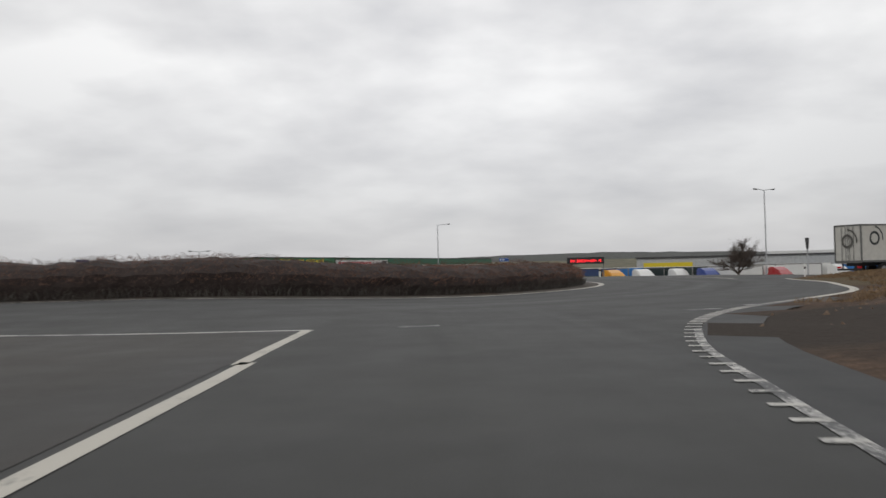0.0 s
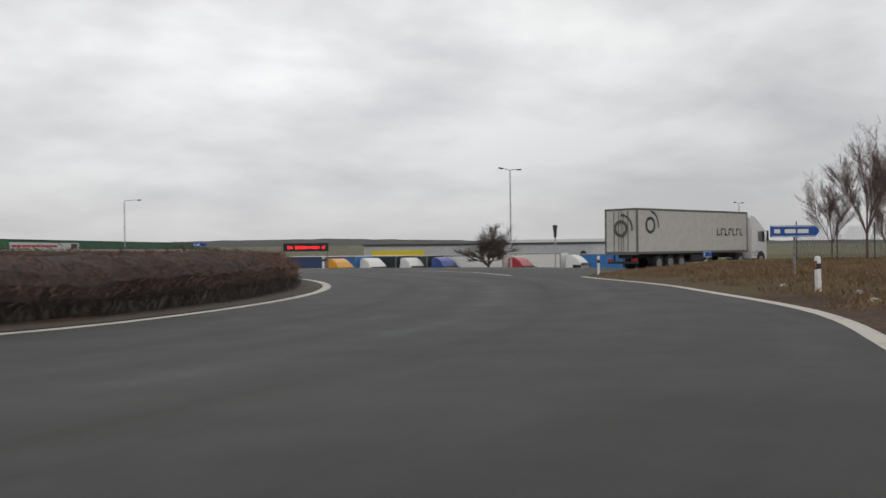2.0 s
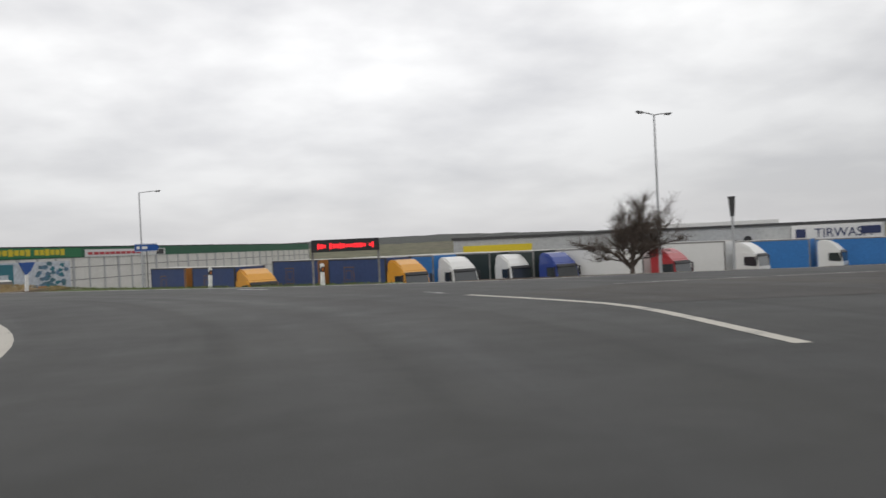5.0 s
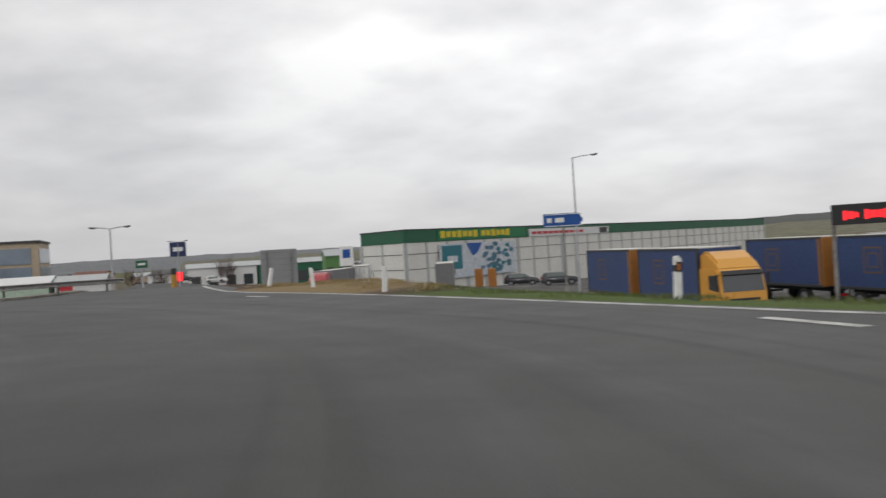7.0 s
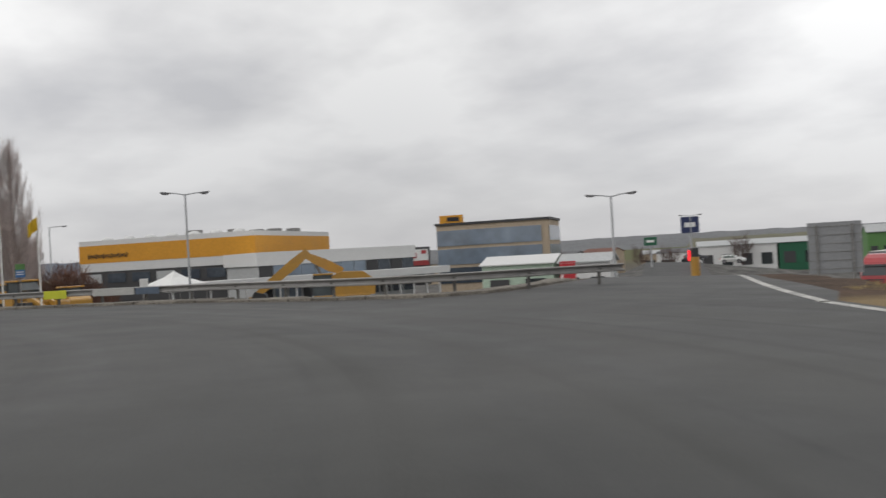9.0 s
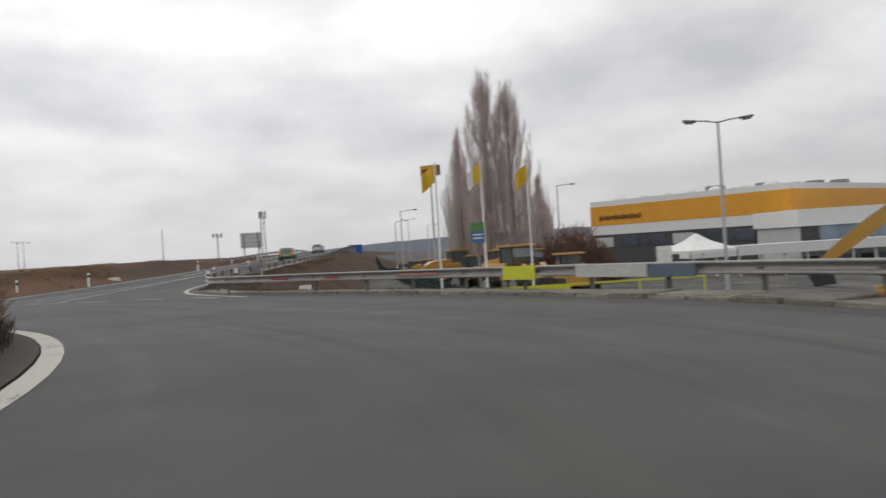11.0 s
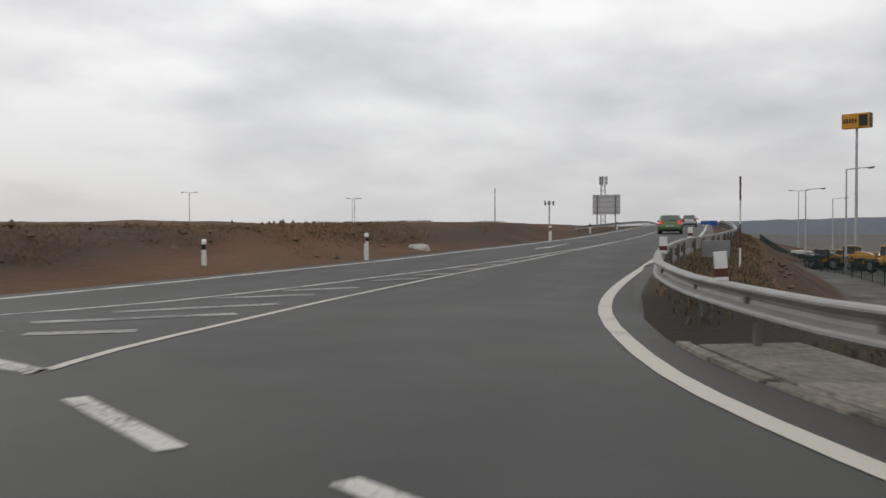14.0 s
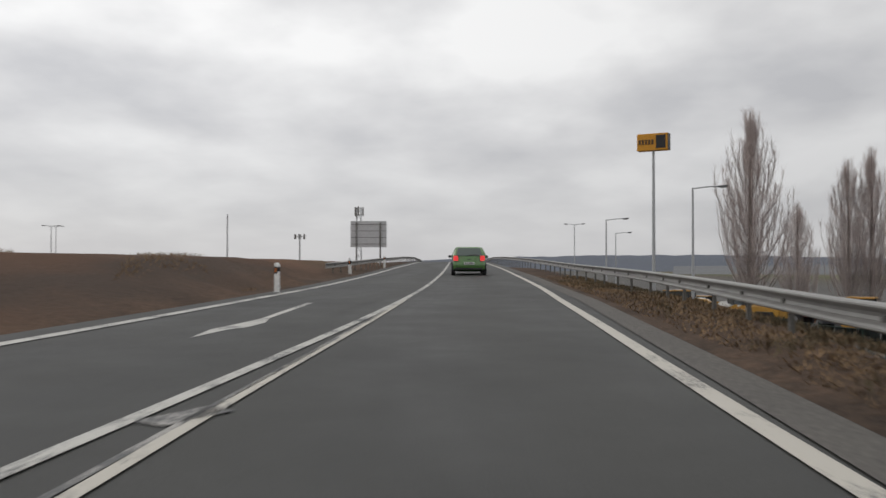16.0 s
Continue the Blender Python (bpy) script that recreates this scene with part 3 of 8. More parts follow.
# short bars across the entry's edge band
ladder = offset([p for p in south_edge if 4 < p.y < 24.0], -0.14)
dist = 0.0
for a, b in zip(ladder, ladder[1:]):
    t = (b - a).normalized()
    nrm = Vector((-t.y, t.x))
    k = 0.0
    while k < (b - a).length:
        if dist >= 0.62:
            c = a + t * k
            stripe([c - nrm * 0.16, c + nrm * 0.10], 0.13, PAINT, "short white bar across the edge band", 0.010, True)
            dist = 0.0
        k += 0.05
        dist += 0.05
stripe([(-2.15, -40), (-2.22, 4.9), (-2.36, 10), (-2.40, 15.0)], 0.19, PAINT_BAND, "white line beside the entry lane")
stripe([(-2.38, 14.98), (-4.85, 15.0), (-7.7, 15.35), (-16, 16.5)], 0.2, PAINT, "white line across the painted island")
for a, b in (((-0.81, 15.2), (-0.08, 15.36)), ((5.35, 18.7), (6.15, 19.1)), ((7.32, 20.72), (7.85, 20.7))):
    stripe([a, b], 0.35, PAINT_WORN, "worn give-way dash", raw=True)
stripe(offset(smooth_path(EAST_L[1:] + NORTH_E[:7]), -0.3), 0.22, PAINT, "white outer edge line of the roundabout", raw=True)
stripe([(-8.0, 92.2), (-14, 99.6), (-28, 119.6), (-50, 150)], 0.2, PAINT, "white edge line of the north arm")
stripe([(18.2, 53.0), (18.75, 58.6), (18.2, 61.6), (17.1, 65.0)], 0.22, PAINT_BAND, "white line beside the east arm")
stripe([(16.75, 66.2), (16.45, 67.4)], 0.2, PAINT_WORN, "white dash", raw=True)
stripe([(21.4, 66.2), (28, 67.0), (40, 71)], 0.2, PAINT_WORN, "worn white line of the east arm")
stripe([(11.1, 75.9), (12.2, 74.5)], 0.22, PAINT, "white dash", raw=True)
stripe([(-4.2, 87.6), (-3.0, 86.8)], 0.2, PAINT, "white dash", raw=True)
# the western exit
stripe([(-46, 78.42), (-47, 77.77), (-49.5, 76.40), (-51, 75.66), (-52.5, 75.08), (-54.5, 74.57), (-57, 74.10), (-60, 73.84), (-64, 73.77), (-68, 73.82), (-72, 73.86), (-77, 74.04), (-83, 74.30), (-90, 74.58), (-98, 74.90), (-110, 75.15), (-125, 75.36), (-150, 75.52), (-185, 75.60), (-230, 75.62)], 0.185, PAINT_BAND, "wide white edge line round the exit's nose and up the ramp")
for a, b in (((-50.5, 71.4), (-49.55, 72.8)), ((-49.3, 73.83), (-48.56, 75.05)), ((-47.88, 76.19), (-46.75, 77.35))):
    stripe([a, b], 0.16, PAINT, "thin white dash across the exit", raw=True)
stripe([(-51.25, 70.44), (-52.5, 70.17), (-54.5, 69.97), (-57, 69.80), (-60, 69.73), (-64, 69.72), (-68, 69.93), (-72, 70.15), (-77, 70.33), (-83, 70.60), (-90, 70.85)], 0.11, PAINT_BAND, "thin white line on the right of the painted gore")
stripe([(-66.5, 69.72), (-70, 69.93), (-74, 70.13), (-79, 70.38), (-86, 70.68)], 0.06, PAINT_HATCH, "thin white line on the right of the painted gore")
stripe([(-53.2, 65.65), (-54.5, 66.4), (-57, 67.35), (-60, 67.95), (-64, 68.45), (-68, 69.05), (-72, 69.51), (-77, 69.95), (-83, 70.40), (-90, 70.80), (-98, 71.12), (-110, 71.39), (-125, 71.58), (-150, 71.76), (-185, 71.84), (-230, 71.9)], 0.14, PAINT, "white line on the left of the painted gore")
stripe([(-53.2, 65.65), (-51.25, 70.44)], 0.22, PAINT, "white line across the gore's end")
for x0, y0, x1, y1 in ((-52.7, 67.0, -53.2, 68.1), (-53.2, 68.45, -53.8, 69.4), (-54.15, 67.65, -55.8, 69.45), (-55.55, 67.7, -57.2, 69.3), (-57.85, 67.85, -58.9, 69.1), (-59.55, 68.15, -60.6, 69.15),
                       (-62.3, 68.75, -63.4, 69.5), (-64.3, 68.95, -65.2, 69.75), (-66.5, 69.2, -67.25, 69.85), (-68.3, 69.3, -69.2, 69.98), (-70.55, 69.55, -70.95, 70.05), (-72.85, 69.75, -73.2, 70.15), (-75.05, 69.98, -75.6, 70.3)):
    stripe([(x0, y0), (x1, y1)], 0.30, PAINT_HATCH, "worn hatching bar in the gore", raw=True)
DUST = material("dusty_gravel", (0.105, 0.097, 0.087), 0.95, var=0.3, scale=0.5, fine=18, second=(0.072, 0.068, 0.064))
bm = bmesh.new()
west = sorted(WEST_N[12:])
rows = []
for k in range(80):
    x = -57.5 - k * 1.3
    y = float(np.interp(x, [p[0] for p in west], [p[1] for p in west])) - 0.03
    w = 0.02 + 0.44 * min(1.0, k / 9)
    rows.append([bm.verts.new((x, q, road_z(x, q) + 0.012)) for q in (y, y - w)])
for a, b in zip(rows, rows[1:]):
    bm.faces.new((a[0], b[0], b[1], a[1]))
solid("road_marking", bm, DUST, "dusty strip on the shoulder of the exit and the ramp", "road marking", "road markings", "structure")
stripe([(-54.5, 64.1), (-57, 64.5), (-60, 64.74), (-64, 65.0), (-68, 65.5), (-72, 65.9), (-77, 66.25), (-83, 66.72), (-90, 67.15), (-98, 67.62), (-110, 67.94), (-125, 68.1), (-150, 68.3), (-185, 68.42), (-230, 68.5)], 0.24, PAINT, "white edge line beside the bank")


def arrow_marking(x, y):
    bm = bmesh.new()
    for poly in (((0, -0.07), (4.6, -0.07), (4.6, 0.07), (0, 0.07)), ((-3.3, -0.26), (-2.1, -0.34), (-0.4, -0.1), (0, -0.07), (0, 0.07), (-0.9, 0.2), (-1.8, 0.1), (-2.0, -0.06))):
        vs = [bm.verts.new((x - a, y + b, road_z(x - a, y + b) + 0.007)) for a, b in poly]
        bm.faces.new(vs)
    return solid("road_marking", bm, PAINT, "white painted lane arrow", "road marking", "road markings", "structure")


arrow_marking(-84.0, 68.78)


# ---- street lamps ----
def lamp_post(x, y, base, top, double, heading=0.0, arm=1.5, heavy=False):
    ob = thing("street_lamp", "tall grey steel street lamp with %s" % ("two arms" if double else "one arm"), "street lamp", "street lamps", pose(x, y, base, 0, 0, heading))
    h = top - base
    bm = bmesh.new()
    rod(bm, (0, 0, 0), (0, 0, h * 0.28), 0.11, 0.105)
    rod(bm, (0, 0, h * 0.28), (0, 0, h), 0.085, 0.055)
    rod(bm, (0, 0, h * 0.28 - 0.05), (0, 0, h * 0.28 + 0.03), 0.125, 0.125)
    part("pole", bm, LAMP_STEEL, ob)
    for s in ((1, -1) if double else (1,)):
        bm = bmesh.new()
        pts = [(0, 0, h - 0.05), (s * arm * 0.5, 0, h + 0.05), (s * arm, 0, h + 0.1)]
        for a, b in zip(pts, pts[1:]):
            rod(bm, a, b, 0.04, 0.035, 8)
        part("arm", bm, LAMP_STEEL, ob)
        bm = bmesh.new()
        l = 0.62 if heavy else 0.55
        box(bm, (l, 0.26 if heavy else 0.2, 0.10), (s * (arm + l * 0.4), 0, h + 0.10), pose(0, 0, 0, 0, -s * 6, 0), 0.03)
        box(bm, (l * 0.6, 0.2, 0.1 if heavy else 0.05), (s * (arm + l * 0.45), 0, h + 0.03), pose(0, 0, 0, 0, -s * 6, 0), 0.02)
        part("lamp_head", bm, LAMP_HEAD, ob, "dark grey lamp head")
    return ob


LAMP_HEAD = material("lamp_head", (0.16, 0.16, 0.165), 0.5, var=0.1)
for row in ((36.4, 95.6, -3.3, 9.0, True, 20), (83.7, 121.7, -3.6, 7.4, True, 25), (-0.7, 130.6, -4.0, 7.7, False, 0), (-33.2, 115.9, -3.4, 4.1, True, 30),
            (-54.9, 98.75, -3.4, 6.2, True, 75), (-118.6, 85.9, -3.3, 5.85, False, 90), (-145.4, 85.8, -3.3, 5.5, False, 90), (-190.3, 89.5, -3.5, 7.3, True, 80),
            (-185.5, -17.7, 1.5, 8.5, True, 120), (-207.7, 6.6, 1.5, 7.8, True, 100), (-241.3, -8.3, 1.5, 9.3, True, 110), (-175.6, 92.5, -3.4, 5.5, False, 90)):
    x, y, z0, z1, dbl, hd = row
    lamp_post(x, y, z0, z1, dbl, hd, 1.0 if dbl else 1.5, heavy=(x == -54.9))


# ---- delineator posts ----
def delineator(x, y, z=None, tilt=0.0, tall=0.92, band=True):
    z = land_z(x, y) - 0.05 if z is None else z
    ob = thing("delineator_post", "white plastic roadside marker post with black band" if band else "plain white plastic roadside marker post", "marker post", "roadside marker posts", pose(x, y, z, 0, tilt, random.uniform(0, 90)))
    bm = bmesh.new()
    prism(bm, [(-0.07, 0), (0.07, 0), (0.065, tall - 0.06), (0.0, tall), (-0.065, tall - 0.02)], 0.1)
    part("post", bm, WHITE, ob)
    if band:
        bm = bmesh.new()
        box(bm, (0.142, 0.106, 0.2), (0, 0, tall - 0.22), pose(0, 0, 0, 0, 8, 0))
        part("band", bm, BLACK, ob, "slanted black band")
        bm = bmesh.new()
        box(bm, (0.05, 0.112, 0.13), (0, 0, tall - 0.22), None, 0.01)
        part("reflector", bm, AMBER, ob, "small orange reflector")
    return ob


AMBER = material("amber_reflector", (0.55, 0.16, 0.03), 0.3, var=0.05)
for x, y, tilt in ((18.6, 34.7, 2), (22.3, 52.4, -3), (9.7, 80.9, 2), (14.1, 76.5, 1), (1.1, 86.45, 3), (-3.2, 90.3, -4), (-7.5, 94.6, 14), (-64.15, 63.58, 0), (-71.15, 65.0, 2), (-93.9, 66.95, 0), (-112, 66.9, -1), (-130, 67.2, 2)):
    delineator(x, y, tilt=tilt, band=not -9 < x < 4, tall=0.86 if y > 76 else 0.92)


# ---- crash barrier ----
RAIL = [(-18.8, 99.5), (-20.2, 95.0), (-22.6, 92.4), (-25.7, 91.4), (-29.6, 90.55), (-33.2, 89.2), (-37.0, 87.0), (-40.6, 84.5), (-43.2, 82.4), (-45.5, 80.7), (-47.1, 79.1), (-48.3, 78.1), (-49.5, 77.12), (-51.0, 76.56), (-52.3, 76.12), (-54.0, 75.65), (-56.0, 75.19), (-58.5, 74.71), (-61.5, 74.59), (-65, 74.66), (-69, 74.86), (-73, 75.3), (-78, 75.78), (-84, 76.3), (-92, 76.87), (-105, 77.27), (-130, 77.62), (-215, 77.8)]
RAIL_TOP = [(-215, 0.66), (-130, 0.65), (-105, 0.65), (-92, 0.69), (-84, 0.70), (-78, 0.69), (-73, 0.72), (-69, 0.74), (-65, 0.74), (-61.5, 0.72), (-58.5, 0.62), (-56, 0.58), (-52.3, 0.60), (-50, 0.65)]


RAIL_STEEL = material("barrier_steel", (0.27, 0.265, 0.255), 0.55, metal=0.2, var=0.12, scale=0.5, fine=3, second=(0.19, 0.18, 0.165))
POST_STEEL = material("barrier_post_steel", (0.13, 0.125, 0.115), 0.7, metal=0.1, var=0.2)


def guard_rail(path, label):
    P = smooth_path(path, 1.0)
    top = [Vector((p.x, p.y, road_z(p.x, p.y) + (float(np.interp(p.x, [a for a, _ in RAIL_TOP], [b for _, b in RAIL_TOP])) - 0.65 if p.y > 72 else 0.0))) for p in P]
    ob = thing("guard_rail", label, "crash barrier")
    bm = bmesh.new()
    sec = [(-0.02, 0.44), (0.035, 0.447), (0.055, 0.468), (0.055, 0.495), (0.04, 0.517), (-0.02, 0.555), (-0.028, 0.60), (-0.02, 0.645), (0.04, 0.695), (0.055, 0.716), (0.055, 0.738), (0.04, 0.757), (-0.02, 0.765), (-0.035, 0.76), (-0.035, 0.44)]
    sweep(bm, top, [(-s * 1.4, 0.655 - (0.765 - h) * 0.8) for s, h in sec], closed=True)
    part("beam", bm, RAIL_STEEL, ob, smooth=False)
    acc, last = 0.0, top[0]
    for p, nx in zip(top, top[1:]):
        acc += (nx - p).length
        if acc >= 2.0:
            acc = 0.0
            d = (nx - p).normalized()
            ang = math.degrees(math.atan2(d.y, d.x))
            gz = min(land_z(p.x, p.y), p.z)
            bm = bmesh.new()
            hgt = p.z + 0.62 - (gz - 0.3)
            side = Vector((-d.y, d.x, 0)) * -0.12
            box(bm, (0.10, 0.055, hgt), (0, 0, hgt / 2))
            box(bm, (0.10, 0.10, 0.16), (0, 0.06, hgt - 0.16))
            part("post", bm, POST_STEEL, ob, m=pose(p.x + side.x, p.y + side.y, gz - 0.3, 0, 0, ang))
    return ob


guard_rail(RAIL, "galvanised steel crash barrier round the outer edge")
guard_rail([(-108, 66.3), (-125, 66.7), (-160, 66.9), (-215, 66.9)][::-1], "galvanised steel crash barrier on the bank side of the ramp")

# boards and paint strips on the barrier
STRIP_RED = material("faded_red_strip", (0.30, 0.045, 0.025), 0.6, var=0.25)
STRIP_PINK = material("washed_pink_strip", (0.33, 0.17, 0.15), 0.6, var=0.2)
STRIP_YELLOW = material("faded_yellow_strip", (0.36, 0.28, 0.03), 0.6, var=0.25)
BOARD_LIME = material("lime_board", (0.50, 0.52, 0.03), 0.6, var=0.1)
BOARD_WHITE = material("grubby_white_board", (0.42, 0.42, 0.40), 0.7, var=0.25, scale=1.5)
BOARD_BLUE = material("dull_blue_board", (0.085, 0.115, 0.16), 0.6, var=0.2)
for (x0, y0), (x1, y1), z0, z1, mt, lab in (((-47.08, 79.2), (-46.4, 79.85), 0.45, 0.52, STRIP_RED, "faded red reflecting strip on the crash barrier"), ((-47.9, 78.5), (-47.12, 79.16), 0.435, 0.475, STRIP_YELLOW, "faded yellow reflecting strip on the crash barrier"),
                                            ((-44.88, 81.16), (-44.26, 81.62), 0.47, 0.53, STRIP_RED, "faded red reflecting strip on the crash barrier"), ((-41.9, 83.45), (-40.55, 84.55), 0.48, 0.56, STRIP_PINK, "washed-out pink strip on the crash barrier"),
                                            ((-38.4, 86.05), (-37.45, 86.7), 0.32, 0.66, BOARD_LIME, "lime-yellow notice board hung on the crash barrier"),
                                            ((-36.3, 87.43), (-34.45, 88.5), 0.36, 0.64, BOARD_WHITE, "grubby white board tied to the crash barrier"), ((-34.4, 88.53), (-33.3, 89.1), 0.36, 0.62, BOARD_BLUE, "dull blue board tied to the crash barrier")):
    a, b = Vector((x0, y0, 0)), Vector((x1, y1, 0))
    out = Vector((b.y - a.y, -(b.x - a.x), 0)).normalized()
    if out.dot(Vector((MID[0], MID[1], 0)) - a) < 0:
        out = -out
    c = (a + b) / 2 + out * 0.075
    bm = bmesh.new()
    box(bm, ((b - a).length, 0.02, z1 - z0), (0, 0, 0), None, 0.006)
    solid("barrier_board", bm, mt, lab, "board", "barrier boards", m=pose(c.x, c.y, (z0 + z1) / 2, 0, 0, math.degrees(math.atan2(b.y - a.y, b.x - a.x))))

# ---- kerb stones and concrete slabs under the barrier ----
OLD_CONCRETE = material("old_stained_concrete", (0.20, 0.18, 0.152), 0.95, var=0.38, scale=0.8, fine=14, bump=0.5, second=(0.12, 0.108, 0.09), per_object=0.2)
kerb_path = smooth_path(NORTH_W[3:] + WEST_N[:12], 0.1)
kerb = tagged(new("kerb"), "worn uneven concrete kerb stones along the outer edge", "kerb", kind="structure")
footway = tagged(new("footway"), "cracked, stained concrete slabs behind the kerb", "pavement", kind="structure")
rng = random.Random(15)


def stone_mesh(name, l, w, h, seed):
    """A worn block, chipped at its edges; its top front edge runs along x at the origin."""
    r = random.Random(seed)
    bm = bmesh.new()
    box(bm, (l, w, h), (0, w / 2, -h / 2), None, 0.018)
    for v in bm.verts:
        v.co += Vector((r.uniform(-.008, .008), r.uniform(-.008, .008), r.uniform(-.012, .006)))
    return finish(bm, name, OLD_CONCRETE)


def lay(holder, name, meshes, side, step, lift):
    acc = 0.0
    for p, q in zip(kerb_path, kerb_path[1:]):
        acc += (q - p).length
        if acc >= step:
            acc = 0.0
            d = (q - p).normalized()
            at = p + Vector((d.y, -d.x)) * side
            low = 0.05 * S((-46 - p.x) / 6)
            ob = new(name, rng.choice(meshes))
            ob.parent = holder
            ob.matrix_world = pose(at.x, at.y, road_z(p.x, p.y) + lift - low + rng.uniform(-.015, .015), rng.uniform(-1.5, 1.5), rng.uniform(-.8, .8), math.degrees(math.atan2(d.y, d.x)) + 180 + rng.uniform(-1, 1))


lay(kerb, "kerb_stone", [stone_mesh("kerb_stone", 0.97, 0.14, 0.3, k) for k in range(5)], 0.0, 1.0, 0.085)
lay(footway, "slab", [stone_mesh("slab", 1.97, 0.95, 0.25, 20 + k) for k in range(4)], 0.165, 2.0, 0.08)

GUTTER = worn_paint("gutter_dirt", (0.032, 0.028, 0.024), 0.85, under=(0.085, 0.083, 0.077))
stripe(offset(kerb_path, -0.3), 0.5, GUTTER, "dark dirt washed along the gutter", 0.004, True)

# ---- newer asphalt beside the gore, with its seam ----
bm = bmesh.new()
seam = smooth_path([(-38.5, 66.4), (-42.0, 67.9), (-44.95, 68.77), (-47.3, 69.28), (-50.4, 69.83), (-51.4, 69.9)], 0.8)
inner = smooth_path([(-43.0, 58.5), (-46.5, 60.5), (-49.0, 62.5), (-51.5, 64.5), (-53.0, 66.0), (-52.6, 66.6)], 0.8)
m_ = 24
rows = []
for k in range(m_ + 1):
    a, b = seam[int(k * (len(seam) - 1) / m_)], inner[int(k * (len(inner) - 1) / m_)]
    rows.append([bm.verts.new((*a.lerp(b, u / 4), road_z(*a.lerp(b, u / 4)) + 0.004)) for u in range(5)])
for a, b in zip(rows, rows[1:]):
    for j in range(4):
        bm.faces.new((a[j], b[j], b[j + 1], a[j + 1]))
solid("asphalt_patch", bm, NEW_ASPHALT, "darker patch of newer asphalt before the gore", "road", kind="structure")
stripe(seam, 0.05, BLACK, "black tar seam of the newer asphalt", 0.006, True)
# brown, worn ground of the painted islands
GHOST = asphalt("dusty_asphalt", (0.088, 0.078, 0.066), (0.046, 0.042, 0.038))
patch([(-2.52, 14.8), (-2.46, 8.0), (-2.3, -6.0), (-16, -6.0), (-16, 16.2), (-7.7, 15.1), (-4.85, 14.8)], GHOST, "dusty brown asphalt of the painted island", 0.004)
patch([(19.2, 59.5), (18.2, 64.6), (21.4, 66.0), (28, 66.8), (40, 70.8), (42, 69.0), (30, 62.6), (24, 58.2)], GHOST, "dusty brown asphalt between the lines of the east arm", 0.004)

# dark gravelly margin inside the island's edge line
MARGIN = material("dark_margin", (0.068, 0.054, 0.043), 0.9, var=0.25, scale=0.9, fine=20, second=(0.045, 0.04, 0.036))
bm = bmesh.new()
rows = []
for k in range(140):
    a = k * math.tau / 140
    row = []
    for inset in (0.33, 0.7, 1.0, 1.4 + 0.2 * noise.noise((math.cos(a) * 12, math.sin(a) * 12, 0))):
        x, y = island_edge(a, inset)
        row.append(bm.verts.new((x, y, land_z(x, y) + 0.03)))
    rows.append(row)
for k in range(140):
    p, q = rows[k], rows[(k + 1) % 140]
    for j in range(3):
        bm.faces.new((p[j], q[j], q[j + 1], p[j + 1]))
solid("island_margin", bm, MARGIN, "dark gravelly margin inside the island's edge line", "pavement", kind="structure")


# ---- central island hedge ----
# shade low on the flanks and inside the hedge is put into these colours
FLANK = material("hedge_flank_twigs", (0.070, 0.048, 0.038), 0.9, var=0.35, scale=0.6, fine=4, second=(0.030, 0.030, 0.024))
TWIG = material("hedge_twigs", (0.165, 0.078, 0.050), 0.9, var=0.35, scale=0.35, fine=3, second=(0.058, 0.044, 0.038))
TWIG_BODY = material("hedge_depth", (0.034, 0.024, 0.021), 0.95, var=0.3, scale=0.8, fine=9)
STEMS = material("hedge_stems", (0.085, 0.078, 0.068), 0.9, var=0.3, scale=1.0, fine=12)
DRY_GRASS = material("dry_grass", (0.23, 0.155, 0.085), 0.9, var=0.3, scale=0.5, fine=5, second=(0.115, 0.075, 0.045))
TAN_GRASS = material("tan_grass", (0.33, 0.255, 0.13), 0.9, var=0.3, scale=0.5, fine=5, second=(0.2, 0.14, 0.07))
MAT_GRASS = material("matted_grass", (0.22, 0.142, 0.075), 0.9, var=0.35, scale=0.4, fine=4, second=(0.11, 0.075, 0.045))
DULL_GRASS = material("dull_grass", (0.115, 0.085, 0.048), 0.9, var=0.3, scale=0.5, fine=5, second=(0.055, 0.05, 0.03))
GREEN_GRASS = material("green_grass", (0.095, 0.135, 0.035), 0.9, var=0.3, scale=0.5, fine=5, second=(0.12, 0.11, 0.045))


def blades(rng, spots, length, width, lean, up=1.0):
    """Thin curved blades or twigs, two triangles each, from spots (x, y, z, outward)."""
    verts, faces = [], []
    for x, y, z in spots:
        a = rng.uniform(0, math.tau)
        l = length * rng.uniform(0.55, 1.3)
        dx, dy = math.cos(a) * lean * rng.uniform(0.2, 1), math.sin(a) * lean * rng.uniform(0.2, 1)
        wx, wy = -math.sin(a) * width, math.cos(a) * width
        k = len(verts)
        verts += [(x - wx, y - wy, z), (x + wx, y + wy, z), (x + dx * l * 0.5 + wx * 0.7, y + dy * l * 0.5 + wy * 0.7, z + l * 0.6 * up), (x + dx * l, y + dy * l, z + l * up)]
        faces += [(k, k + 1, k + 2), (k, k + 2, k + 3)]
    return verts, faces


def stuff(name, verts, faces, mat, label, category):
    me = bpy.data.meshes.new(name)
    me.from_pydata(verts, [], faces)
    me.materials.append(mat)
    return tagged(new(name, me), label, category, kind="stuff")


def hedge_edge(a, inset):
    return island_edge(a, inset - 0.6 - 0.6 * math.exp(-((a % math.tau - 2.2) / 0.4) ** 2))


